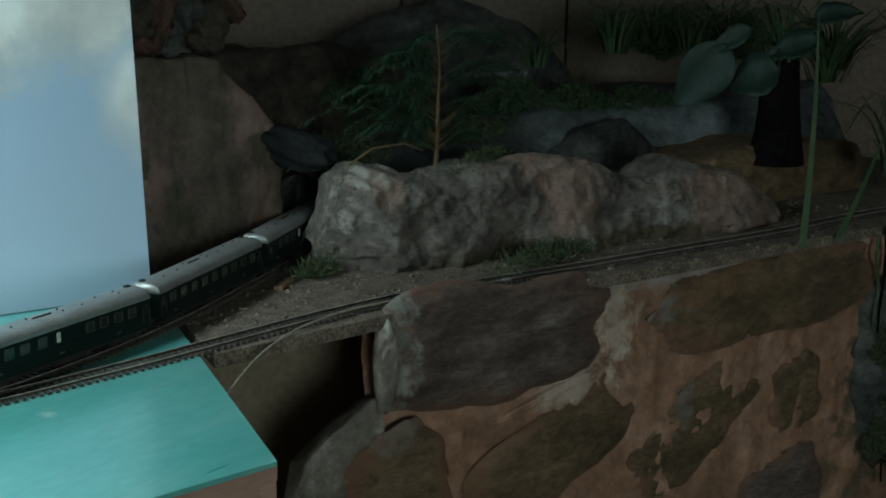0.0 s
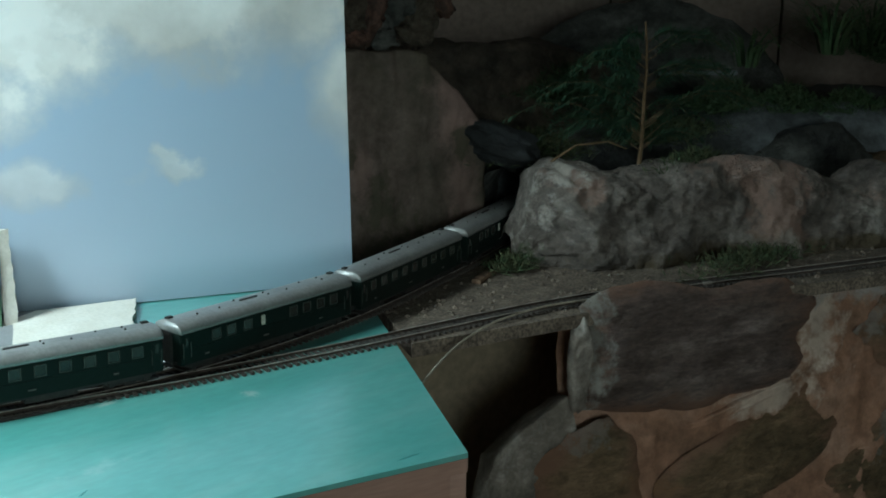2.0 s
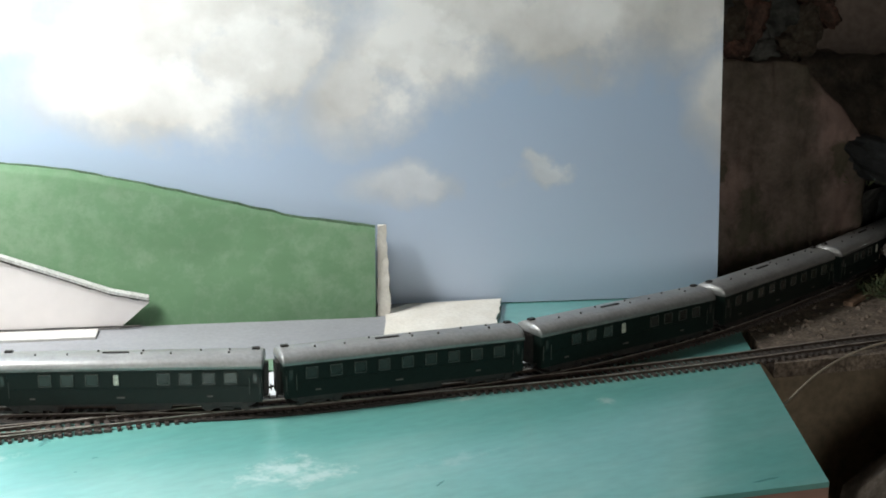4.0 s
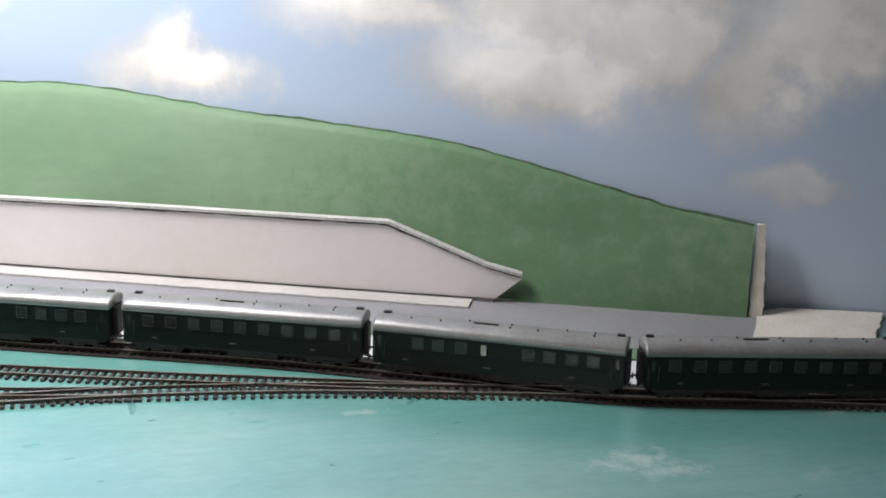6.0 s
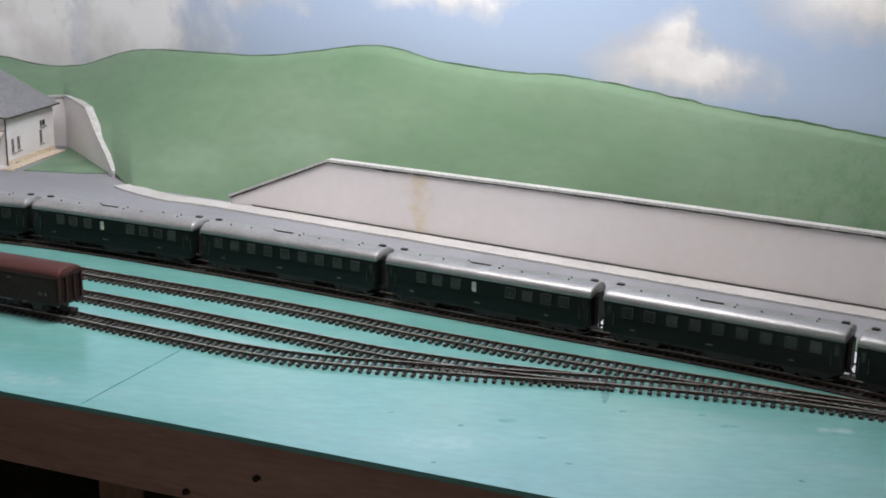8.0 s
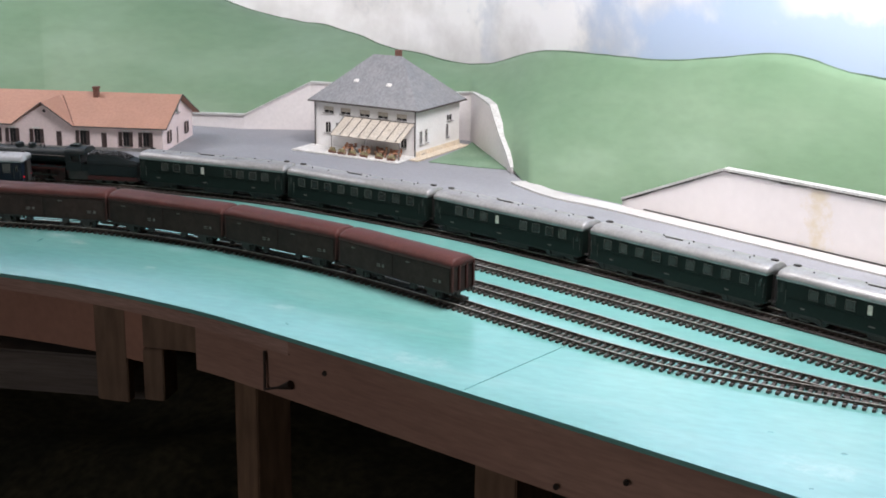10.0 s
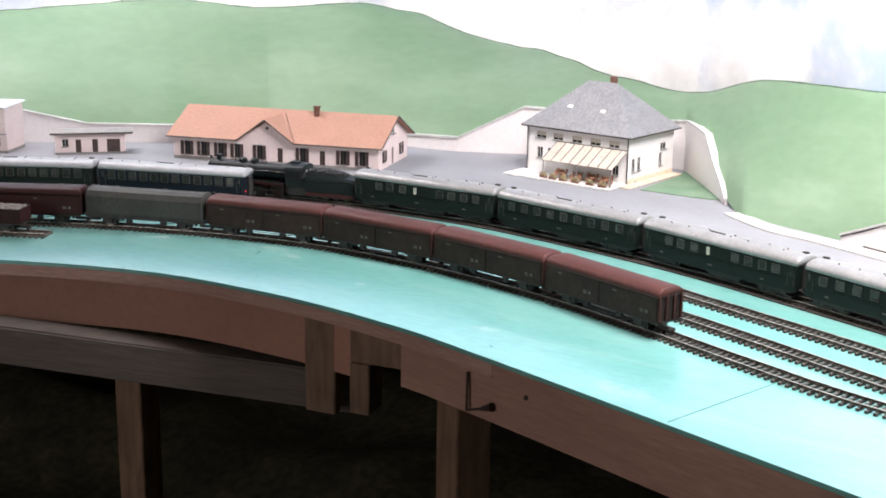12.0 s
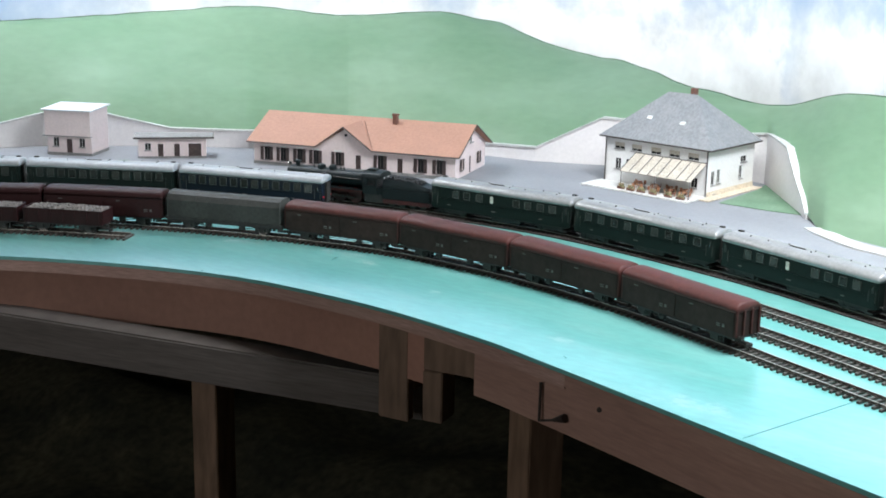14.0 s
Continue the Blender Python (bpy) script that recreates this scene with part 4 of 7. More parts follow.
crag("dark_boulder", 1.45, 1.36, 1.92, 1.05, 0.05, [(0, 0.13), (0.3, 0.22), (0.55, 0.265), (0.8, 0.22), (1, 0.12)], 0.05, M_ROCK_DARK, "large dark boulder at the back of the rockery", 21.0, rough=0.03, freq=7)
crag("dark_boulder", 1.30, 1.10, 1.55, 0.97, 0.04, [(0, 0.05), (0.3, 0.12), (0.6, 0.125), (1, 0.06)], 0.04, M_ROCK_DARK, "low dark stone on the rock bank", 25.0, rough=0.02)
crag("dark_boulder", 1.52, 0.93, 1.72, 0.80, 0.03, [(0, 0.05), (0.4, 0.10), (0.7, 0.105), (1, 0.05)], 0.04, M_ROCK_DARK, "low dark stone on the rock bank", 29.0, rough=0.02)
# trackbed between the board and the rocks, sloping earth
plan = [(0.80, 0.795), (1.0, 0.742), (1.3, 0.628), (1.85, 0.42), (2.1, 0.36), (2.3, 0.9), (1.8, 1.45), (1.1, 1.18), (0.915, 1.0), (0.905, 0.985)]
thing("trackbed", prism(bmesh.new(), plan, -0.014, -0.0006), M_SOIL, "earthy brown trackbed between the board and the rockery", "trackbed", "structure")
bm = bmesh.new()
rng = random.Random(11)
for i in range(900):
    t, o = rng.random(), rng.random()
    x = 0.84 + 0.95 * t
    y0, y1 = 0.80 - 0.36 * t, 0.95 - 0.30 * t
    b2 = bmesh.new()
    bmesh.ops.create_icosphere(b2, subdivisions=1, radius=rng.uniform(0.001, 0.0035))
    for q in b2.verts:
        q.co *= rng.uniform(0.7, 1.2)
    merge(bm, b2, Matrix.Translation((x, y0 + (y1 - y0) * o, -0.001)))
thing("gravel", bm, M_SOIL, "loose gravel on the trackbed", "gravel", "stuff")
for p, q, w in (((0.885, 0.935, 0.0), (1.06, 0.995, 0.0), 0.012), ((0.99, 0.89, 0.0), (1.075, 0.925, 0.0), 0.010)):
    d = Vector(q) - Vector(p)
    ob = thing("plank", box(bmesh.new(), 0, d.length, -w / 2, w / 2, -0.0005, 0.004, 0.0005), M_TIMBER_PALE, "narrow pale timber strip beside the tunnel track", "plank")
    ob.matrix_world = Matrix.Translation(p) @ Matrix.Rotation(math.atan2(d.y, d.x), 4, "Z")
bm = bmesh.new()
bmesh.ops.create_icosphere(bm, subdivisions=5, radius=1)
for v in bm.verts:
    r = 1 + 0.22 * noise.fractal(v.co * 1.6, 1, 2, 5)
    v.co = Vector((1.128, 0.985, 0.122)) + Matrix.Rotation(-0.85, 3, "Z") @ Matrix.Rotation(0.32, 3, "Y") @ Vector((v.co.x * 0.056 * r, v.co.y * 0.035 * r, v.co.z * 0.022 * r))
thing("lintel_rock", bm, rock_mat("black_wet_rock", (0.045, 0.048, 0.05), (0.022, 0.023, 0.024), (0.01, 0.01, 0.01), 12, 50, 0.6), "dark rounded rock over the tunnel mouth", "rock", smooth=True)
# tunnel lining
bm = bmesh.new()
sec = [(-0.035, -0.002), (-0.035, 0.06), (-0.02, 0.085), (0.0, 0.093), (0.02, 0.085), (0.035, 0.06), (0.035, -0.002)]
tl = [q for q in t1_line if 1.13 < q[0].x][::6]
rings = []
for p, d in tl:
    s = Vector((-d.y, d.x, 0))
    rings.append([bm.verts.new((*(p + s * y).xy, z)) for y, z in sec])
for a, b in zip(rings, rings[1:]):
    for i in range(len(sec) - 1):
        bm.faces.new((a[i], a[i + 1], b[i + 1], b[i]))
thing("tunnel", bm, M_ROCK_DARK, "dark arched tunnel behind the boulder", "tunnel", "structure")
# what stands below and behind
M_LOWER = mat("brown_lower_board", (0.26, 0.20, 0.135), 0.7, (0.17, 0.135, 0.09), 7, 0.8, 100, 0.2, 0.2)
thing("lower_panel", box(bmesh.new(), -0.02, 0.55, 0, 0.012, -0.95, -0.016), M_LOWER, "dark brown board below the trackbed", "wall", "structure").matrix_world = pose(0.80, 1.05, 0, 0, 0, -18)
thing("lower_panel", box(bmesh.new(), -0.45, -0.024, 0, 0.012, -0.95, -0.016), M_LOWER, "dark brown board below the trackbed", "wall", "structure").matrix_world = pose(0.80, 1.05, 0, 0, 0, -18)
crag("grey_footing", 0.90, 0.79, 1.02, 0.745, -0.75, [(0, -0.2), (0.1, -0.14), (0.3, -0.12), (0.46, -0.104), (0.6, -0.092), (0.68, -0.086), (0.75, -0.11), (0.85, -0.16), (1, -0.24)], 0.006, M_PALE_MORTAR, "smooth grey mortar footing at the edge of the rock face", 33.0, rough=0.010, nu=40, nv=60)
block(-0.013, -0.053, 0.013, 0.050, 0.03, 0.009, M_PALE_MORTAR, "pale mortar strip along the edge of the rock face", 12, 2.2)
for a0, a1 in ((0.0, 0.725), (0.729, 1.008), (1.012, 2.2)):
    thing("rear_board", box(bmesh.new(), a0, a1, 0, 0.02, -0.1, 0.9, 0.002), mat("brown_rear_board", (0.155, 0.115, 0.092), 0.7, (0.12, 0.09, 0.072), 8, 0.8, 90, 0.2, 0.2), "brown board wall behind the rockery", "wall", "structure").matrix_world = pose(1.30, 1.86, 0, 0, 0, -47)
w = bpy.data.curves.new("wire", "CURVE")
w.dimensions, w.bevel_depth, w.bevel_resolution = "3D", 0.0011, 2
sp = w.splines.new("BEZIER")
pts = [(0.735, 0.735, -0.02), (0.86, 0.775, 0.0), (0.945, 0.775, 0.006), (1.045, 0.752, 0.004)]
sp.bezier_points.add(len(pts) - 1)
for b, p in zip(sp.bezier_points, pts):
    b.co, b.handle_left_type, b.handle_right_type = p, "AUTO", "AUTO"
w.materials.append(mat("pale_wire", (0.30, 0.26, 0.20), 0.5))
tagged(new("wire", w), "thin pale wire hanging under the bridging track", "wire")
track("T1", T1, "main track through the station and into the tunnel")
thing("track_strip", ribbon(bmesh.new(), [q for q in TRACKS["T1"] if q[0].x < 0.62][::3], -0.0205, 0.0185, 0.0003, 0.0016), mat("black_roadbed", (0.022, 0.019, 0.018), 0.8, (0.045, 0.036, 0.03), 90, 0.8, 400, 0.4, 0.5), "dark roadbed strip under the main track", "trackbed", "structure")
track("LEAD", LEAD, "lead track from the rockery to the outer siding", (-0.50, 0.30))
bm = box(bmesh.new(), -0.006, 0.006, -0.0016, 0.0016, 0.0026, 0.0052, 0.0004)
thing("rail_joiner", bm, M_RAIL, "bright metal rail joiner on the lead track", "rail joiner").matrix_world = pose(1.158, 0.7155, 0, 0, 0, -21)
track("T2", T2, "second station track", (-0.50, 0.20))
track("T3", T3, "third station track", (-0.50, -0.02))
track("T5", T5, "short siding at the board edge")

# ---- rolling stock ----
M_COACH = mat("dark_green_paint", (0.008, 0.0145, 0.012), 0.4, (0.006, 0.011, 0.009), 30, 0.7, 300, 0.15, 0.05, spec=0.2)
M_COACH_BLUE = mat("dark_blue_paint", (0.007, 0.012, 0.020), 0.4, (0.006, 0.010, 0.016), 30, 0.7, 300, 0.15, 0.05, spec=0.2)
M_ROOF = mat("silver_roof", (0.30, 0.30, 0.295), 0.38, (0.20, 0.20, 0.195), 30, 0.7, 300, 0.12, 0.05, metal=0.35)
M_ROOF_WHITE = mat("white_roof", (0.34, 0.35, 0.36), 0.4, (0.26, 0.26, 0.27), 30, 0.6, 300, 0.1, 0.05)
M_PANE = mat("coach_window", (0.040, 0.042, 0.037), 0.2, (0.02, 0.022, 0.02), 70, 0.9, 300, 0.2, 0.0, spec=0.6, per_object=0.5)
M_PANE_WC = mat("white_window", (0.55, 0.56, 0.48), 0.3, None, 70, 0.3)
M_UNDER = mat("black_running_gear", (0.018, 0.017, 0.017), 0.55, (0.04, 0.033, 0.028), 120, 0.7)
M_WHEEL = mat("wheel_metal", (0.10, 0.09, 0.085), 0.35, (0.05, 0.045, 0.04), 150, 0.7, metal=0.8)
M_LOCO = mat("black_loco_paint", (0.007, 0.011, 0.012), 0.42, (0.012, 0.016, 0.016), 60, 0.7, 300, 0.2, 0.05, spec=0.2)
M_LOCO_RED = mat("red_frame_paint", (0.055, 0.009, 0.008), 0.5, (0.03, 0.008, 0.007), 90, 0.8, 300, 0.2, 0.05)
M_COAL = mat("coal", (0.012, 0.012, 0.013), 0.5, (0.03, 0.03, 0.03), 200, 0.8, 700, 0.5, 0.8)
M_WAGON = mat("brown_wagon_paint", (0.036, 0.021, 0.017), 0.65, (0.020, 0.0125, 0.011), 22, 0.9, 160, 0.25, 0.05, spec=0.2)
M_WAGON_ROOF = mat("red_brown_roof", (0.075, 0.026, 0.022), 0.5, (0.05, 0.02, 0.017), 40, 0.7, 300, 0.12, 0.05, spec=0.2)
M_WAGON_RED = mat("dark_red_wagon_paint", (0.028, 0.008, 0.008), 0.55, (0.02, 0.007, 0.007), 40, 0.7, 300, 0.15, 0.05, spec=0.2)
M_HOOD = mat("grey_tarpaulin", (0.055, 0.055, 0.050), 0.6, (0.035, 0.034, 0.031), 30, 0.8, 300, 0.15, 0.1, spec=0.2)
M_STONE = mat("pale_stone_load", (0.26, 0.235, 0.215), 0.85, (0.13, 0.12, 0.11), 150, 0.8, 500, 0.3, 0.3)
M_MARK = mat("white_marking", (0.13, 0.12, 0.11), 0.6)
M_LAMP = glow("lamp_glow", (1.0, 0.95, 0.85), 14.0)
M_TAIL = glow("tail_lamp", (0.6, 0.02, 0.03), 0.15)
RAILTOP = 0.0048

bm = bmesh.new()
cyl(bm, (0, -0.0012, 0), (0, 0.0012, 0), 0.0056, n=18)
cyl(bm, (0, -0.0021, 0), (0, -0.0012, 0), 0.0062, n=18)
WHEEL = mesh_of("wheel", bm, M_WHEEL)
bm = bmesh.new()
cyl(bm, (0, 0, 0), (0.004, 0, 0), 0.0009, n=8)
cyl(bm, (0.004, 0, 0), (0.0047, 0, 0), 0.0022, n=12)
BUFFER = mesh_of("buffer", bm, M_UNDER)
PANES = {}
for key, w, h in (("w", 0.0092, 0.0088), ("s", 0.0046, 0.0088), ("d", 0.0038, 0.0088), ("b", 0.0092, 0.0105)):
    bm = bmesh.new()
    box(bm, -w / 2, w / 2, -0.0004, 0.0006, -h / 2, h / 2, 0.0005)
    PANES[key] = mesh_of("pane", bm, M_PANE)
FRAMES = {}
M_PANE_FRAME = mat("pale_metal_window_frame", (0.075, 0.083, 0.072), 0.4, (0.035, 0.04, 0.035), 90, 0.8, 300, 0.2, 0.0)
for key, w, h in (("w", 0.0092, 0.0088), ("b", 0.0092, 0.0105)):
    bm = bmesh.new()
    for z in (-h / 2, h / 2):
        box(bm, -w / 2, w / 2, 0.0002, 0.0009, z - 0.0003, z + 0.0003)
    for x in (-w / 2, w / 2):
        box(bm, x - 0.0003, x + 0.0003, 0.0002, 0.00085, -h / 2, h / 2)
    FRAMES[key] = mesh_of("window_frame", bm, M_PANE_FRAME)
bm = bmesh.new()
box(bm, -0.0023, 0.0023, -0.0004, 0.0006, -0.0044, 0.0044, 0.0005)
PANES["wc"] = mesh_of("pane", bm, M_PANE_WC)


def wheels(parent, xs, mesh=None):
    for x in xs:
        for s in (-1, 1):
            share("wheel", mesh or WHEEL, parent, Matrix.Translation((x, s * 0.0078, RAILTOP + 0.0056)) @ Matrix.Rotation(0 if s > 0 else math.pi, 4, "Z"))


def buffers(parent, x, z=0.0165):
    for s in (-1, 1):
        for e in (-1, 1):
            share("buffer", BUFFER, parent, Matrix.Translation((s * x, e * 0.01, z)) @ Matrix.Rotation(0 if s > 0 else math.pi, 4, "Z"))


def bogie(parent, x):
    bm = bmesh.new()
    for s in (-1, 1):
        box(bm, x - 0.019, x + 0.019, s * 0.0118 - 0.0012, s * 0.0118 + 0.0012, 0.0085, 0.0125, 0.0006)
        for e in (-0.0145, 0.0145):
            box(bm, x + e - 0.003, x + e + 0.003, s * 0.0125 - 0.0014, s * 0.0125 + 0.0014, 0.0078, 0.0135, 0.0005)
        box(bm, x - 0.005, x + 0.005, s * 0.0128 - 0.001, s * 0.0128 + 0.001, 0.0075, 0.0095)
    box(bm, x - 0.004, x + 0.004, -0.0115, 0.0115, 0.0095, 0.0135)
    b = part("bogie", bm, M_UNDER, parent)
    wheels(b, (x - 0.0145, x + 0.0145))


def roof_profile(half, z0, z1, n=12):
    """A flat-arched roof section with tight shoulders."""
    pts = []
    for i in range(n + 1):
        a = math.pi * i / n
        c, s = math.cos(a), math.sin(a)
        pts.append((half * abs(c) ** 0.75 * (1 if c > 0 else -1), z0 + (z1 - z0) * s ** 0.8))
    return pts


def arched_roof(bm, half, z0, z1, length, droop):
    """A roof shell whose ends round down."""
    rings = []
    for x, k in ((-1, 0.25), (-0.985, 0.72), (-0.955, 0.93), (-0.91, 1), (0.91, 1), (0.955, 0.93), (0.985, 0.72), (1, 0.25)):
        k = 1 - (1 - k) * droop
        rings.append([bm.verts.new((x * length / 2, y * (0.9 + 0.1 * k), z0 + (z - z0) * k)) for y, z in roof_profile(half, z0, z1)])
    for a, b in zip(rings, rings[1:]):
        for i in range(len(a) - 1):
            bm.faces.new((a[i], a[i + 1], b[i + 1], b[i]))
        bm.faces.new((a[-1], a[0], b[0], b[-1]))
    bm.faces.new(rings[0])
    bm.faces.new(rings[-1][::-1])
    return bm


def coach(label, group, body_mat, roof_mat, layout, tail=False):
    c = empty("passenger_coach", label, "coach", group)
    L, half = 0.200, 0.0160
    bm = bmesh.new()
    box(bm, -L / 2, L / 2, -half, half, 0.0140, 0.0412, 0.0008)
    box(bm, -L / 2 + 0.004, L / 2 - 0.004, -half - 0.0003, half + 0.0003, 0.0266, 0.0270)
    part("body", bm, body_mat, c)
    roof = part("roof", arched_roof(bmesh.new(), half + 0.0006, 0.0409, 0.0500, L + 0.001, 0.1), roof_mat, c, smooth=True)
    for x in (-0.074, -0.052, -0.03, -0.008, 0.026, 0.048, 0.072):
        for y in (-0.0035, 0.0035):
            if (x * 1000 + y * 7000) % 3 < 2:
                part("roof_vent", cyl(bmesh.new(), (x, y, 0.0485), (x, y, 0.0511), 0.0010, 0.0007, 8), M_UNDER, roof)
    part("roof_hatch", box(bmesh.new(), 0.002, 0.022, -0.0012, 0.0012, 0.0492, 0.0508, 0.0003), M_UNDER, roof)
    for s in (-1, 1):
        part("roof_steps", box(bmesh.new(), s * 0.094 - 0.003, s * 0.094 + 0.003, -0.008, -0.0035, 0.0480, 0.0512, 0.0004), M_UNDER, roof)
    for key, x in layout:
        for s in (-1, 1):
            w = share("window", PANES[key], c, Matrix.Translation((x, s * (half + 0.0001), 0.0336)) @ Matrix.Rotation(0 if s > 0 else math.pi, 4, "Z"))
            if key in FRAMES:
                share("window_frame", FRAMES[key], w, Matrix())
    for s in (-1, 1):
        for x in (-0.0982, -0.0902, 0.0902, 0.0982):
            part("grab_rail", cyl(bmesh.new(), (x, s * (half + 0.0006), 0.0205), (x, s * (half + 0.0006), 0.0330), 0.00028, n=6), M_PANE_FRAME, c)
        for x, w in ((-0.062, 0.0042), (0.004, 0.0060), (0.071, 0.0042)):
            part("marking", box(bmesh.new(), x, x + w, s * (half + 0.0002) - 0.0002, s * (half + 0.0002) + 0.0002, 0.0188, 0.0200), M_MARK, c, "small pale marking bar")
        for e in (-1, 1):
            part("door", box(bmesh.new(), e * 0.0942 - 0.0034, e * 0.0942 + 0.0034, s * half - 0.0003, s * half + 0.0003, 0.0160, 0.0400, 0.0002), body_mat, c)
    bm = bmesh.new()
    box(bm, -L / 2 + 0.006, L / 2 - 0.006, -0.0135, 0.0135, 0.0118, 0.0152)
    box(bm, -0.03, 0.012, -0.0125, 0.0125, 0.0075, 0.012, 0.0006)
    part("underframe", bm, M_UNDER, c)
    for x in (-0.072, 0.072):
        bogie(c, x)
    for s in (-1, 1):
        bm = bmesh.new()
        for i in range(3):
            x = s * (L / 2 + 0.0006 + 0.0011 * i)
            box(bm, x - 0.0005, x + 0.0005, -0.0058, 0.0058, 0.0155, 0.0405, 0.0003)
        box(bm, min(s * L / 2, s * (L / 2 + 0.003)), max(s * L / 2, s * (L / 2 + 0.003)), -0.005, 0.005, 0.0162, 0.0398)
        part("gangway", bm, M_UNDER, c)
        part("step_plate", box(bmesh.new(), s * 0.092 - 0.004, s * 0.092 + 0.004, -0.0148, 0.0148, 0.0085, 0.0095), M_UNDER, c)
    buffers(c, L / 2 + 0.0003)
    if tail:
        for s in (-1, 1):
            part("tail_lamp", cyl(bmesh.new(), (-L / 2 - 0.001, s * 0.011, 0.0225), (-L / 2, s * 0.011, 0.0225), 0.0013), M_TAIL, c)
    return c


def van(label, group, body_mat, roof_mat, L=0.1445, ribs=True):
    v = empty("covered_wagon", label, "goods wagon", group)
    half = 0.0158
    bm = bmesh.new()
    box(bm, -L / 2, L / 2, -half, half, 0.0160, 0.0395, 0.0005)
    part("body", bm, body_mat, v)
    part("roof", arched_roof(bmesh.new(), half + 0.0007, 0.0393, 0.0486, L + 0.002, 0.18), roof_mat, v, smooth=True)
    for s in (-1, 1):
        for x in (-0.25, 0.25):
            bm = bmesh.new()
            box(bm, (x - 0.243) * L, (x + 0.243) * L, s * half - 0.0006, s * half + 0.0006, 0.0172, 0.0387, 0.0003)
            d = part("sliding_wall", bm, body_mat, v)
            for w, h, mx, mz in ((0.0026, 0.0028, -0.17, 0.0235), (0.0045, 0.0009, -0.135, 0.0252), (0.0045, 0.0009, -0.135, 0.0233), (0.0048, 0.0009, 0.10, 0.0348)):
                part("marking", box(bmesh.new(), (x + mx) * L, (x + mx) * L + w, s * (half + 0.0007) - 0.0002, s * (half + 0.0007) + 0.0002, mz, mz + h), M_MARK, d, "small white marking bar")
        for y in (-0.0145, -0.005, 0.005, 0.0145) if ribs else ():
            part("end_rib", box(bmesh.new(), s * (L / 2 + 0.0007) - 0.0009, s * (L / 2 + 0.0007) + 0.0009, y - 0.0013, y + 0.0013, 0.0175, 0.0412, 0.0003), roof_mat, v)
        part("hand_rail", box(bmesh.new(), -0.022, 0.022, s * 0.0150 - 0.0004, s * 0.0150 + 0.0004, 0.0130, 0.0136), M_UNDER, v)
    gear(v, L, 0.047)
    return v


def gear(v, L, axle):
    bm = bmesh.new()
    box(bm, -L / 2 + 0.001, L / 2 - 0.001, -0.0135, 0.0135, 0.0142, 0.0168)
    for x in (-axle, axle):
        for s in (-1, 1):
            box(bm, x - 0.0045, x + 0.0045, s * 0.0122 - 0.0009, s * 0.0122 + 0.0009, 0.0080, 0.0150, 0.0004)
            box(bm, x - 0.009, x + 0.009, s * 0.0130 - 0.0007, s * 0.0130 + 0.0007, 0.0132, 0.0144)
    box(bm, -0.012, 0.006, -0.004, 0.004, 0.0120, 0.0155)
    part("underframe", bm, M_UNDER, v)
    bm = bmesh.new()
    for s in (-1, 1):
        cyl(bm, (-axle + 0.006, s * 0.0128, 0.0138), (-0.010, s * 0.0128, 0.0098), 0.0005, n=6)
        cyl(bm, (axle - 0.006, s * 0.0128, 0.0138), (0.010, s * 0.0128, 0.0098), 0.0005, n=6)
        cyl(bm, (-0.010, s * 0.0128, 0.0098), (0.010, s * 0.0128, 0.0098), 0.0005, n=6)
        for x in (-0.026, 0.017):
            box(bm, x, x + 0.007, s * 0.0115 - 0.002, s * 0.0115 + 0.002, 0.0095, 0.0143, 0.0004)
        for x in (-axle, axle):
            for e in (-0.0078, 0.0078):
                box(bm, x + e - 0.0011, x + e + 0.0011, s * 0.0082 - 0.0016, s * 0.0082 + 0.0016, 0.0066, 0.0145)
    part("brake_gear", bm, M_UNDER, v)
    for s in (-1, 1):
        bm = bmesh.new()
        box(bm, min(s * (L / 2 - 0.012), s * (L / 2 + 0.003)), max(s * (L / 2 - 0.012), s * (L / 2 + 0.003)), -0.0022, 0.0022, 0.0082, 0.0108, 0.0004)
        box(bm, min(s * (L / 2 + 0.0025), s * (L / 2 + 0.0045)), max(s * (L / 2 + 0.0025), s * (L / 2 + 0.0045)), -0.0045, 0.0045, 0.0066, 0.0100, 0.0004)
        part("coupling", bm, M_UNDER, v)
    wheels(v, (-axle, axle))
    buffers(v, L / 2 + 0.0003)


def hooded(label, group):
    v = empty("hooded_wagon", label, "goods wagon", group)
    L = 0.150
    part("body", box(bmesh.new(), -L / 2, L / 2, -0.0155, 0.0155, 0.0160, 0.0200, 0.0004), M_UNDER, v)
    sec = [(-0.0160, 0.0202), (-0.0160, 0.0398), (-0.0125, 0.0461), (-0.006, 0.0486), (0.006, 0.0486), (0.0125, 0.0461), (0.0160, 0.0398), (0.0160, 0.0202)]
    part("hood", profile_x(bmesh.new(), sec, -L / 2 + 0.003, L / 2 - 0.003), M_HOOD, v)
    for x in (-0.0715, 0.0715):
        part("end_frame", profile_x(bmesh.new(), [(y * 1.03, z + 0.0006 * (z > 0.02)) for y, z in sec], x - 0.0012, x + 0.0012), M_HOOD, v, "grey end frame of the hood")
    for x in (-0.036, 0.0, 0.036):
        part("hoop", profile_x(bmesh.new(), [(y * 1.012, z + 0.0003 * (z > 0.02)) for y, z in sec], x - 0.0005, x + 0.0005), M_HOOD, v)
    gear(v, L, 0.047)
    return v


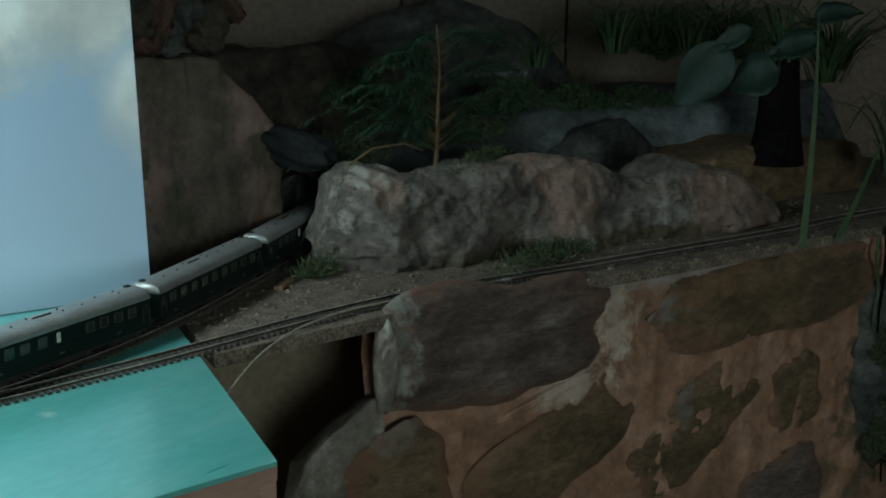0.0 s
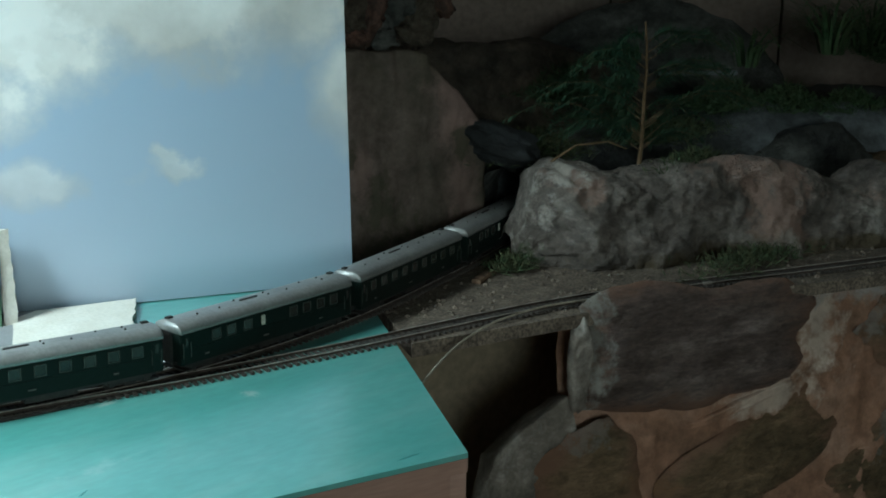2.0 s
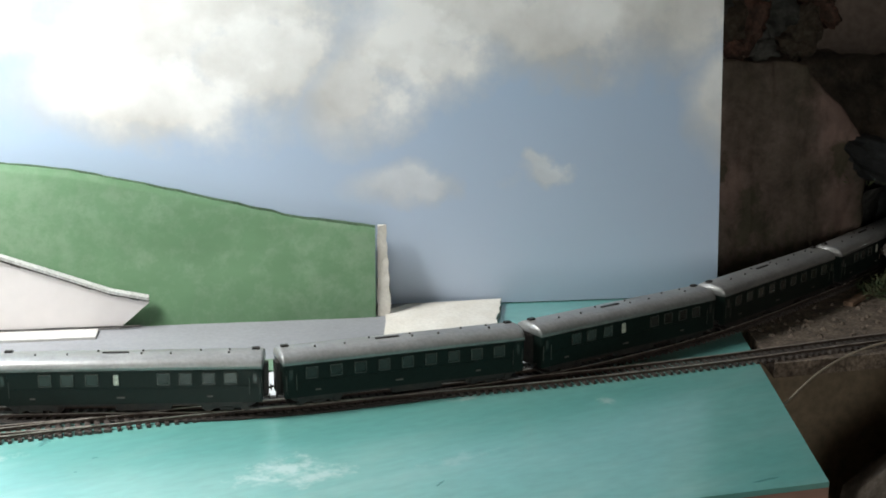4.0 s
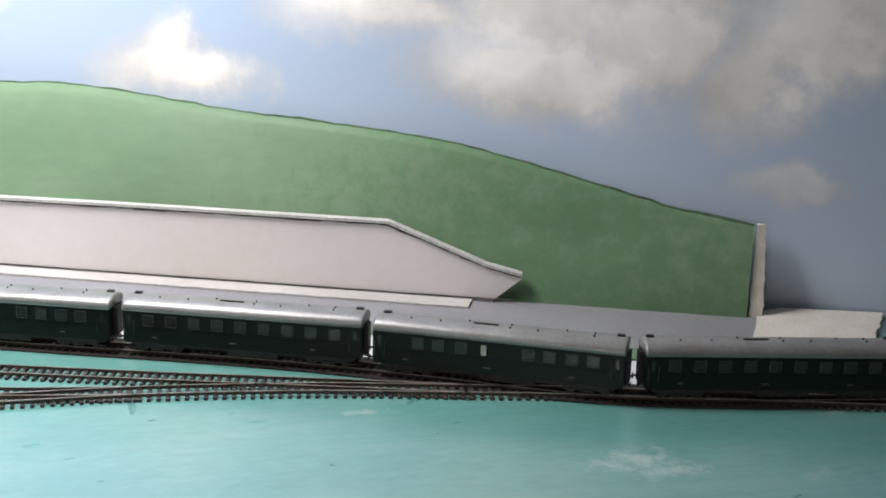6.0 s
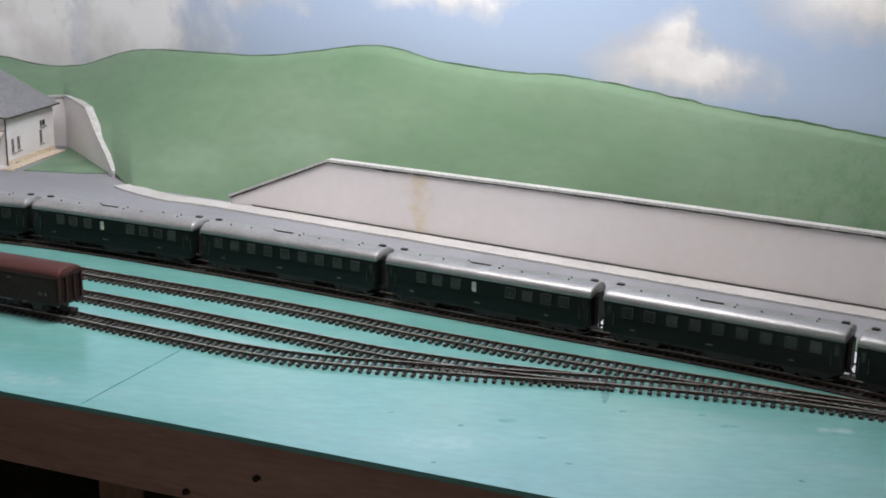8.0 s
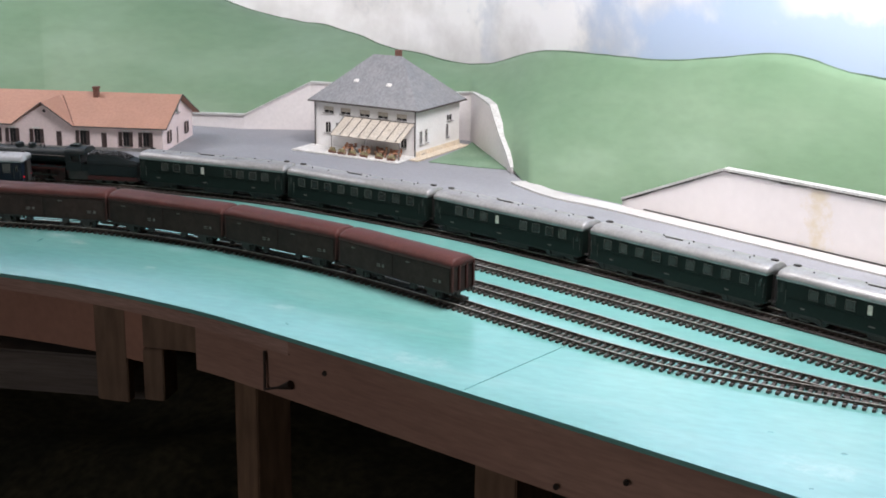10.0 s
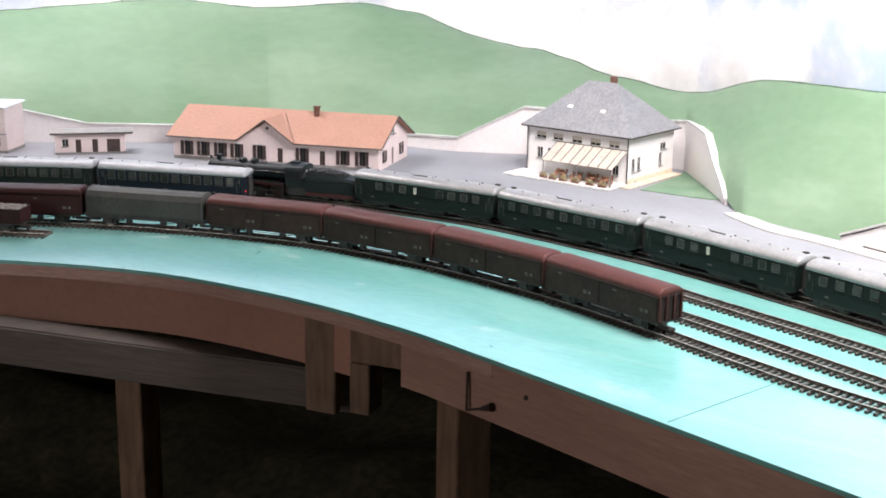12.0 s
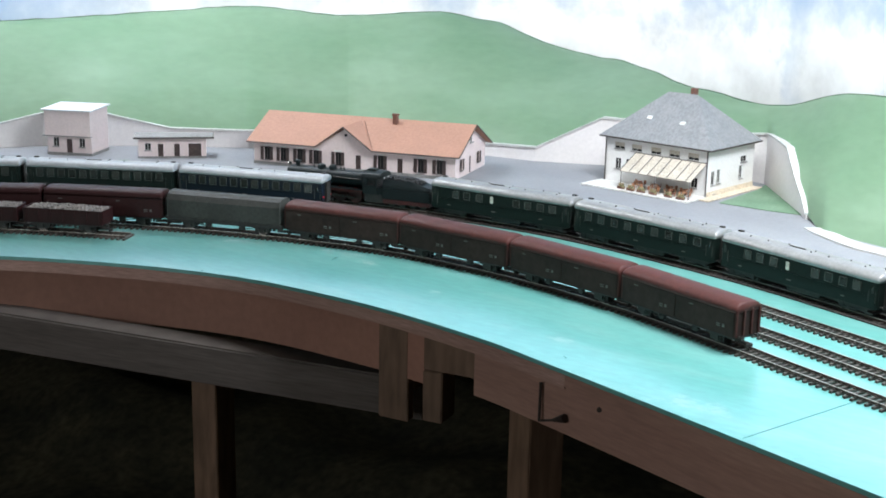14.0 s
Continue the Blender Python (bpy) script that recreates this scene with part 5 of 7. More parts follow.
def gondola(label, group, seed):
    v = empty("open_wagon", label, "goods wagon", group)
    L, half = 0.098, 0.0155
    bm = bmesh.new()
    box(bm, -L / 2, L / 2, -half, half, 0.0160, 0.0186)
    for s in (-1, 1):
        box(bm, -L / 2, L / 2, s * half - 0.0006, s * half + 0.0006, 0.0186, 0.0330, 0.0002)
        box(bm, s * L / 2 - 0.0006, s * L / 2 + 0.0006, -half + 0.0007, half - 0.0007, 0.0186, 0.0330, 0.0002)
    part("body", bm, M_WAGON_RED, v)
    for s in (-1, 1):
        for i in range(7):
            x = -L / 2 + 0.004 + i * (L - 0.008) / 6
            part("stanchion", box(bmesh.new(), x - 0.0008, x + 0.0008, s * (half + 0.0008) - 0.0005, s * (half + 0.0008) + 0.0005, 0.0170, 0.0332), M_WAGON_RED, v)
    rng = random.Random(seed)
    bm = bmesh.new()
    for i in range(260):
        b2 = bmesh.new()
        bmesh.ops.create_icosphere(b2, subdivisions=1, radius=rng.uniform(0.0011, 0.0021))
        for q in b2.verts:
            q.co *= rng.uniform(0.75, 1.2)
        x, y = rng.uniform(-L / 2 + 0.003, L / 2 - 0.003), rng.uniform(-half + 0.002, half - 0.002)
        merge(bm, b2, Matrix.Translation((x, y, 0.0315 + 0.0035 * (1 - (y / half) ** 2) * (1 - abs(2 * x / L) ** 3) * rng.uniform(0.6, 1))))
    box(bm, -L / 2 + 0.001, L / 2 - 0.001, -half + 0.001, half - 0.001, 0.0305, 0.0315)
    tagged(part("stone_load", bm, M_STONE, v, "pale broken stone load"), kind="stuff")
    gear(v, L, 0.03)
    return v


def locomotive():
    e = empty("steam_locomotive", "black model steam locomotive with red running gear and lit lamps", "locomotive")
    bm = bmesh.new()
    cyl(bm, (-0.016, 0, 0.0345), (0.100, 0, 0.0345), 0.0108, n=28)
    for x in (0.0, 0.02, 0.042, 0.066, 0.078):
        cyl(bm, (x - 0.0005, 0, 0.0345), (x + 0.0005, 0, 0.0345), 0.0111, n=28)
    boiler = part("boiler", bm, M_LOCO, e, smooth=False)
    bm = bmesh.new()
    cyl(bm, (0.100, 0, 0.0345), (0.1012, 0, 0.0345), 0.0098, n=24)
    cyl(bm, (0.1012, 0, 0.0345), (0.1026, 0, 0.0345), 0.0078, 0.004, n=24)
    part("smokebox_door", bm, M_LOCO, boiler)
    bm = bmesh.new()
    cyl(bm, (0.089, 0, 0.044), (0.089, 0, 0.0505), 0.0029, 0.0032, 14)
    cyl(bm, (0.089, 0, 0.0505), (0.089, 0, 0.0522), 0.0044, 0.0040, 14)
    part("chimney", bm, M_LOCO, boiler)
    for x, r in ((0.053, 0.0056), (0.036, 0.0054)):
        bm = bmesh.new()
        cyl(bm, (x, 0, 0.043), (x, 0, 0.0488), r, r * 0.98, 18)
        cyl(bm, (x, 0, 0.0488), (x, 0, 0.0503), r * 0.98, r * 0.6, 18)
        part("dome", bm, M_LOCO, boiler)
    for x in (0.064, 0.024, 0.0195):
        part("valve", cyl(bmesh.new(), (x, 0, 0.044), (x, 0, 0.0485), 0.0008, 0.0008, 8), M_LOCO, boiler)
    for s in (-1, 1):
        part("hand_rail", cyl(bmesh.new(), (-0.012, s * 0.0112, 0.0372), (0.098, s * 0.0112, 0.0372), 0.0004, n=6), M_WHEEL, boiler)
    bm = bmesh.new()
    box(bm, -0.016, 0.105, -0.0160, 0.0160, 0.0228, 0.0238, 0.0002)
    part("running_board", bm, M_LOCO, e)
    for s in (-1, 1):
        part("valance", box(bmesh.new(), -0.014, 0.098, s * 0.0155 - 0.0003, s * 0.0155 + 0.0003, 0.0205, 0.0228), M_LOCO_RED, e, "red strip below the running board")
        bm = bmesh.new()
        cyl(bm, (0.071, s * 0.0135, 0.0150), (0.089, s * 0.0135, 0.0150), 0.0046, n=18)
        cyl(bm, (0.073, s * 0.0135, 0.0212), (0.087, s * 0.0135, 0.0212), 0.0026, n=14)
        part("cylinder", bm, M_LOCO, e)
        bm = bmesh.new()
        box(bm, -0.002, 0.044, s * 0.0128 - 0.0005, s * 0.0128 + 0.0005, 0.0118, 0.0132)
        box(bm, 0.020, 0.072, s * 0.0138 - 0.0004, s * 0.0138 + 0.0004, 0.0142, 0.0152)
        part("side_rod", bm, M_WHEEL, e)
    bm = bmesh.new()
    cyl(bm, (0, -0.0012, 0), (0, 0.0012, 0), 0.0099, n=26)
    cyl(bm, (0, -0.0019, 0), (0, -0.0012, 0), 0.0106, n=26)
    driver = mesh_of("driving_wheel", bm, M_LOCO_RED)
    for x in (-0.002, 0.021, 0.044):
        for s in (-1, 1):
            share("driving_wheel", driver, e, Matrix.Translation((x, s * 0.0085, RAILTOP + 0.0099)) @ Matrix.Rotation(0 if s > 0 else math.pi, 4, "Z"))
    wheels(e, (0.067, 0.090))
    bm = bmesh.new()
    box(bm, -0.018, 0.100, -0.0070, 0.0070, 0.0105, 0.0225)
    part("frame", bm, M_LOCO_RED, e)
    bm = bmesh.new()
    box(bm, 0.103, 0.1055, -0.0150, 0.0150, 0.0135, 0.0195, 0.0004)
    beam = part("buffer_beam", bm, M_LOCO_RED, e)
    for s in (-1, 1):
        share("buffer", BUFFER, e, Matrix.Translation((0.1055, s * 0.010, 0.0165)))
    for y, z, x in ((-0.0095, 0.0213, 0.104), (0.0095, 0.0213, 0.104), (0, 0.0475, 0.1015)):
        lamp = part("headlamp", cyl(bmesh.new(), (x - 0.002, y, z), (x + 0.0012, y, z), 0.0018, n=12), M_LOCO, e)
        part("lens", cyl(bmesh.new(), (x + 0.0012, y, z), (x + 0.0016, y, z), 0.0014, n=12), M_LAMP, lamp, "lit white lens")
    # cab
    bm = bmesh.new()
    for s in (-1, 1):
        box(bm, -0.036, -0.016, s * 0.0150 - 0.0006, s * 0.0150 + 0.0006, 0.0200, 0.0310)
        box(bm, -0.0225, -0.016, s * 0.0150 - 0.0006, s * 0.0150 + 0.0006, 0.0312, 0.0420)
        box(bm, -0.036, -0.0335, s * 0.0150 - 0.0006, s * 0.0150 + 0.0006, 0.0312, 0.0420)
        box(bm, -0.0334, -0.0226, s * 0.0150 - 0.0006, s * 0.0150 + 0.0006, 0.0392, 0.0420)
    box(bm, -0.0172, -0.0160, -0.0143, 0.0143, 0.0240, 0.0440)
    cab = part("cab", bm, M_LOCO, e)
    part("fall_plate", box(bmesh.new(), -0.0445, -0.0338, -0.0130, 0.0130, 0.0195, 0.0285, 0.0005), M_LOCO, cab)
    # Added dark box that blocks the bright view through the cab.
    part("firebox_backhead", box(bmesh.new(), -0.0335, -0.0174, -0.0125, 0.0125, 0.0205, 0.0400, 0.001), M_COAL, cab, "dark filler box inside the cab")
    bm = bmesh.new()
    sec = roof_profile(0.0162, 0.0415, 0.0490)
    profile_x(bm, sec, -0.0415, -0.0145)
    part("cab_roof", bm, M_LOCO, cab)
    part("roof_vent", box(bmesh.new(), -0.030, -0.018, -0.0055, 0.0055, 0.0480, 0.0512, 0.0006), M_LOCO, cab)
    # tender
    t = part("tender", box(bmesh.new(), -0.1125, -0.0440, -0.0148, 0.0148, 0.0150, 0.0300, 0.0012), M_LOCO, e)
    sec = [(-0.0148, 0.0295), (-0.0146, 0.0340), (-0.0115, 0.0405), (0.0115, 0.0405), (0.0146, 0.0340), (0.0148, 0.0295)]
    bm = bmesh.new()
    rings = [[bm.verts.new((x, y * k, 0.0295 + (z - 0.0295) * h)) for y, z in sec] for x, k, h in ((-0.0445, 1, 1), (-0.082, 1, 1), (-0.100, 0.95, 0.6), (-0.112, 0.95, 0.35))]
    for a, b in zip(rings, rings[1:]):
        for i in range(5):
            bm.faces.new((a[i], a[i + 1], b[i + 1], b[i]))
    bm.faces.new(rings[0])
    bm.faces.new(rings[-1][::-1])
    part("tank", bm, M_LOCO, t)
    rng = random.Random(8)
    bm = bmesh.new()
    for i in range(170):
        b2 = bmesh.new()
        bmesh.ops.create_icosphere(b2, subdivisions=1, radius=rng.uniform(0.0013, 0.0024))
        x, y = rng.uniform(-0.097, -0.047), rng.uniform(-0.010, 0.010)
        merge(bm, b2, Matrix.Translation((x, y, 0.0395 + 0.0035 * (1 - (y / 0.012) ** 2) - 0.005 * max(0, (-x - 0.08) / 0.02))))
    tagged(part("coal_load", bm, M_COAL, t, "heap of black coal"), kind="stuff")
    part("tender_frame", box(bmesh.new(), -0.1120, -0.0445, -0.0142, 0.0142, 0.0100, 0.0150), M_LOCO_RED, t, "red tender frame")
    for x in (-0.056, -0.070, -0.086, -0.100):
        for s in (-1, 1):
            share("wheel", WHEEL, t, Matrix.Translation((x, s * 0.0080, RAILTOP + 0.0056)))
    for s in (-1, 1):
        share("buffer", BUFFER, t, Matrix.Translation((-0.1125, s * 0.010, 0.0165)) @ Matrix.Rotation(math.pi, 4, "Z"))
    part("coupling", box(bmesh.new(), -0.0445, -0.018, -0.0125, 0.0125, 0.0085, 0.0198, 0.0006), M_UNDER, e)
    return e


def at_path(key, s, half):
    """The pose of a vehicle whose middle is s metres along a track and which stands on it with two pivots."""
    line = TRACKS[key]
    pick = lambda q: line[max(0, min(len(line) - 1, int(round(q / 0.0075))))][0]
    frac = lambda q: pick(math.floor(q / 0.0075) * 0.0075).lerp(pick(math.floor(q / 0.0075) * 0.0075 + 0.0075), q / 0.0075 - math.floor(q / 0.0075))
    a, b = frac(s - half), frac(s + half)
    d = b - a
    return Matrix.Translation((a + b) / 2) @ Matrix.Rotation(math.atan2(d.y, d.x), 4, "Z")


def along(key, x):
    """How far along a track it first passes x."""
    return next(i for i, (p, d) in enumerate(TRACKS[key]) if p.x <= x) * 0.0075


FULL = [("d", -0.0945), ("w", -0.076), ("w", -0.0595), ("w", -0.042), ("w", -0.0255), ("wc", 0.010), ("w", 0.028), ("w", 0.0465), ("w", 0.063), ("d", 0.0945)]
OPEN = [("d", -0.0945)] + [("w", -0.078 + i * 0.0195) for i in range(9)] + [("d", 0.0945)]
PAIRS = [("d", -0.094), ("d", 0.094)] + [("b", -0.0815 + 0.01482 * i) for i in range(12)]
loco = locomotive()
s0 = along("T1", -1.03)
loco.matrix_basis = at_path("T1", s0 + 0.1125, 0.06)
g = "coaches of the express train"
first = coach("dark green model coach with a silver roof and pale lavatory window", g, M_COACH, M_ROOF, FULL)
second = coach("dark green model coach with a silver roof and nine windows", g, M_COACH, M_ROOF, OPEN)
N_COACHES = 11
for i in range(N_COACHES):
    m = at_path("T1", s0 - 0.107 - i * 0.2115, 0.072)
    src = first if i % 2 == 0 else second
    if i < 2:
        src.matrix_basis = m
    else:
        copy_thing(src, m)
g = "coaches of the waiting train"
blue = coach("dark blue model coach with a white roof and red tail lamp", g, M_COACH_BLUE, M_ROOF_WHITE, PAIRS, True)
s1 = along("T2", -1.13)
blue.matrix_basis = at_path("T2", s1 + 0.105, 0.072)
green = coach("green and blue model coach with a white roof", g, M_COACH, M_ROOF_WHITE, PAIRS)
green.matrix_basis = at_path("T2", s1 + 0.105 + 0.2115, 0.072)
copy_thing(green, at_path("T2", s1 + 0.105 + 0.423, 0.072))
g = "goods train on the outer siding"
s2 = along("LEAD", -0.472) + 0.0685
brown = van("brown sliding-wall model wagon with a red-brown roof", g, M_WAGON, M_WAGON_ROOF)
brown.matrix_basis = at_path("LEAD", s2, 0.047)
for i in range(1, 4):
    copy_thing(brown, at_path("LEAD", s2 + i * 0.1530, 0.047))
hooded("grey tarpaulin-hooded model wagon", g).matrix_basis = at_path("LEAD", s2 + 4 * 0.1530 + 0.001, 0.047)
red = van("dark red covered model wagon", g, M_WAGON_RED, M_WAGON_RED)
red.matrix_basis = at_path("LEAD", s2 + 5 * 0.1530 + 0.003, 0.047)
for i in (6, 7):
    copy_thing(red, at_path("LEAD", s2 + i * 0.1530 + 0.003, 0.047))
g = "open wagons on the short siding"
s3 = along("T5", -1.232) + 0.052
gondola("dark red open model wagon loaded with pale stones", g, 3).matrix_basis = at_path("T5", s3, 0.03)
for i in (1, 2):
    copy_thing(bpy.data.objects["open_wagon"], at_path("T5", s3 + i * 0.107, 0.03))

# ---- model buildings ----
M_PINK = mat("pale_pink_render", (0.70, 0.58, 0.56), 0.75, (0.63, 0.52, 0.50), 30, 0.6, 300, 0.06, 0.1)
M_HOUSE = mat("white_house_render", (0.70, 0.69, 0.68), 0.75, (0.62, 0.60, 0.57), 30, 0.6, 300, 0.06, 0.1)
M_TILE = mat("orange_roof_tiles", (0.37, 0.20, 0.14), 0.7, (0.33, 0.18, 0.125), 25, 0.6, 250, 0.08, 0.3)
M_SLATE = mat("grey_slate_roof", (0.195, 0.20, 0.21), 0.6, (0.25, 0.25, 0.255), 70, 0.5, 300, 0.16, 0.4, stretch=(1, 1, 0.3))
M_EAVE = mat("dark_eave", (0.06, 0.05, 0.045), 0.6)
M_SHUTTER = mat("dark_shutter", (0.045, 0.03, 0.028), 0.6, (0.07, 0.045, 0.04), 80, 0.7)
M_GLASS = mat("dark_window_glass", (0.014, 0.014, 0.015), 0.25, None, 50, 0.4, spec=0.35)
M_FRAME = mat("white_window_frame", (0.7, 0.69, 0.66), 0.6)
M_CREAM = mat("cream_awning", (0.48, 0.43, 0.36), 0.7, (0.40, 0.36, 0.30), 60, 0.6)
M_AWN = mat("grey_awning_stripe", (0.17, 0.16, 0.15), 0.7)
M_PLINTH = mat("grey_plinth", (0.26, 0.25, 0.24), 0.75)
M_SAND = mat("sandstone_plinth", (0.58, 0.49, 0.37), 0.75, (0.62, 0.55, 0.45), 40, 0.7)
M_CHIM = mat("brown_chimney", (0.16, 0.075, 0.055), 0.7)
M_RUST = mat("red_brown_furniture", (0.26, 0.10, 0.06), 0.7, (0.38, 0.22, 0.12), 200, 0.8)


def site(p, q, z=0.005):
    """The pose with x from p towards q, on the yard; and the distance."""
    d = Vector((q[0] - p[0], q[1] - p[1], 0))
    return Matrix.Translation((*p, z)) @ Matrix.Rotation(math.atan2(d.y, d.x), 4, "Z"), d.length


def holed_wall(bm, x0, x1, z0, z1, y0, y1, holes):
    """A wall slab in the x-z plane with rectangular openings right through it."""
    xs = sorted({x0, x1} | {v for h in holes for v in h[:2]})
    zs = sorted({z0, z1} | {v for h in holes for v in h[2:]})
    for a, b in zip(xs, xs[1:]):
        for c, d in zip(zs, zs[1:]):
            mx, mz = (a + b) / 2, (c + d) / 2
            if not any(h[0] < mx < h[1] and h[2] < mz < h[3] for h in holes):
                box(bm, a, b, y0, y1, c, d)
    bmesh.ops.remove_doubles(bm, verts=bm.verts, dist=1e-6)
    return bm


def window(parent, x0, x1, z0, z1, y, out, kind="plain", turn=None):
    """A window in a wall opening: pane, frame, sill, and shutters or a half-drawn blind. out: the way the wall faces along y."""
    bm = bmesh.new()
    box(bm, x0, x1, y - 0.0004, y + 0.0004, z0, z1)
    w = part("window", bm, M_GLASS, parent)
    f = 0.0005
    bm = bmesh.new()
    yo = y + out * 0.0007
    for a, b, c, d in ((x0, x0 + f, z0, z1), (x1 - f, x1, z0, z1), (x0 + f, x1 - f, z1 - f, z1), (x0 + f, x1 - f, z0, z0 + f), ((x0 + x1) / 2 - 0.0003, (x0 + x1) / 2 + 0.0003, z0 + f, z1 - f)):
        box(bm, a, b, min(y, yo), max(y, yo), c, d)
    part("frame", bm, M_SHUTTER if kind == "shutters" else M_FRAME, w)
    ys = y + out * 0.0034
    bm = bmesh.new()
    box(bm, x0 - 0.001, x1 + 0.001, min(y, ys), max(y, ys), z0 - 0.001, z0)
    part("sill", bm, M_PLINTH, w)
    if kind == "shutters":
        for a, b in ((x0 - (x1 - x0) * 0.62, x0 - 0.0003), (x1 + 0.0003, x1 + (x1 - x0) * 0.62)):
            bm = bmesh.new()
            y0 = y + out * 0.0020
            box(bm, a, b, min(y0, y0 + out * 0.0008), max(y0, y0 + out * 0.0008), z0, z1, 0.0002)
            for k in range(5):
                z = z0 + (k + 0.5) * (z1 - z0) / 5
                box(bm, a + 0.0005, b - 0.0005, min(y0 + out * 0.0007, y0 + out * 0.0012), max(y0 + out * 0.0007, y0 + out * 0.0012), z - 0.0006, z + 0.0004)
            part("shutter", bm, M_SHUTTER, w)
    if kind == "blind":
        bm = bmesh.new()
        y0 = y + out * 0.0009
        box(bm, x0 + 0.0004, x1 - 0.0004, min(y0, y0 + out * 0.0006), max(y0, y0 + out * 0.0006), z0 + (z1 - z0) * 0.4, z1)
        part("blind", bm, M_CREAM, w, "half-drawn pale blind")
    if turn is not None:
        w.matrix_basis = turn
    return w


def hip_roof(parent, x0, x1, y0, y1, z, ridge0, ridge1, zr, material, thick=0.0016):
    bm = bmesh.new()
    ym = (y0 + y1) / 2
    lo = [bm.verts.new(v) for v in ((x0, y0, z), (x1, y0, z), (x1, y1, z), (x0, y1, z))]
    lo2 = [bm.verts.new((v.co.x, v.co.y, z - thick)) for v in lo]
    r = [bm.verts.new((ridge0, ym, zr)), bm.verts.new((ridge1, ym, zr))]
    bm.faces.new((lo[0], lo[1], r[1], r[0]))
    bm.faces.new((lo[1], lo[2], r[1]))
    bm.faces.new((lo[2], lo[3], r[0], r[1]))
    bm.faces.new((lo[3], lo[0], r[0]))
    for i in range(4):
        bm.faces.new((lo2[i], lo2[(i + 1) % 4], lo[(i + 1) % 4], lo[i]))
    bm.faces.new(lo2[::-1])
    return part("roof", bm, material, parent)


def inn():
    h = empty("guest_house", "white two-storey model guest house with grey hipped roof and awning", "house")
    m, W = site((-0.974, 1.630), (-0.804, 1.616))
    h.matrix_basis = m
    D, H, t = 0.122, 0.068, 0.0025
    up = [((f - 0.05) * W, (f + 0.05) * W, 0.050, 0.0595) for f in (0.14, 0.31, 0.50, 0.68, 0.86)]
    lowr = [((f - 0.028) * W, (f + 0.028) * W, 0.021, 0.037) for f in (0.13, 0.235)] + [(0.85 * W, 0.91 * W, 0.012, 0.026)]
    part("front_wall", holed_wall(bmesh.new(), 0, W, 0, H, 0, t, up + lowr), M_HOUSE, h)
    for a in up:
        window(h, *a, 0.0016, -1, "blind")
    for a in lowr:
        window(h, *a, 0.0016, -1)
    turn = Matrix.Translation((W, 0, 0)) @ Matrix.Rotation(math.pi / 2, 4, "Z")
    side = [(0.70 * D, 0.83 * D, 0.040, 0.049), (0.08 * D, 0.15 * D, 0.017, 0.036), (0.20 * D, 0.27 * D, 0.018, 0.037), (0.68 * D, 0.75 * D, 0.017, 0.036), (0.12 * D, 0.16 * D, 0.004, 0.008)]
    ob = part("side_wall", holed_wall(bmesh.new(), t, D, 0, H, 0, t, side), M_HOUSE, h)
    ob.matrix_basis = turn
    for a in side:
        window(h, *a, 0.0016, -1, turn=turn)
    part("back_wall", box(bmesh.new(), 0, W - t, D - t, D, 0, H), M_HOUSE, h)
    part("side_wall", box(bmesh.new(), 0, t, t, D - t, 0, H), M_HOUSE, h)
    part("inside", box(bmesh.new(), 0.006, W - 0.006, 0.006, D - 0.006, 0, H - 0.002), M_EAVE, h, "dark interior")
    for x in (0.0008, W - 0.0008):
        part("downpipe", cyl(bmesh.new(), (x, -0.0012, 0), (x, -0.0012, H), 0.0009, n=8), M_EAVE, h)
    part("gutter", box(bmesh.new(), -0.007, W + 0.007, -0.0085, -0.007, H - 0.0022, H - 0.0003), M_EAVE, h)
    part("gutter", box(bmesh.new(), W + 0.007, W + 0.0085, -0.007, D + 0.007, H - 0.0022, H - 0.0003), M_EAVE, h)
    roof = hip_roof(h, -0.007, W + 0.007, -0.007, D + 0.007, H, W * 0.36, W * 0.64, 0.131, M_SLATE)
    part("chimney", box(bmesh.new(), W * 0.56, W * 0.56 + 0.008, D * 0.52, D * 0.52 + 0.008, 0.118, 0.139, 0.0004), M_CHIM, roof, "red-brown chimney")
    for fx, fz in ((0.33, 0.45), (0.66, 0.42)):
        y = -0.007 + (D / 2 + 0.007) * fz
        z = H + (0.131 - H) * fz
        bm = box(bmesh.new(), -0.004, 0.004, -0.0028, 0.0028, -0.001, 0.0012, 0.0003)
        ob = part("skylight", bm, M_FRAME, roof, "small pale skylight")
        ob.matrix_basis = Matrix.Translation((W * fx, y, z)) @ Matrix.Rotation(math.atan2(0.131 - H, D / 2 + 0.007), 4, "X")
    # awning
    aw = part("awning_frame", box(bmesh.new(), 0.31 * W, 0.985 * W, -0.0012, 0.0, 0.0478, 0.0492), M_AWN, h)
    n = 15
    for i in range(n):
        x0 = (0.31 + 0.675 * i / n) * W
        x1 = (0.31 + 0.675 * (i + 1) / n) * W
        bm = bmesh.new()
        v = [bm.verts.new(q) for q in ((x0, -0.001, 0.048), (x1, -0.001, 0.048), (x1, -0.038, 0.0275), (x0, -0.038, 0.0275), (x0, -0.001, 0.0472), (x1, -0.001, 0.0472), (x1, -0.038, 0.0267), (x0, -0.038, 0.0267))]
        for q in ((0, 1, 2, 3), (7, 6, 5, 4), (0, 4, 5, 1), (2, 6, 7, 3), (1, 5, 6, 2), (3, 7, 4, 0)):
            bm.faces.new([v[k] for k in q])
        part("awning_strip", bm, M_CREAM, aw)
    for i in range(0, n + 1, 2):
        x = (0.31 + 0.675 * i / n) * W
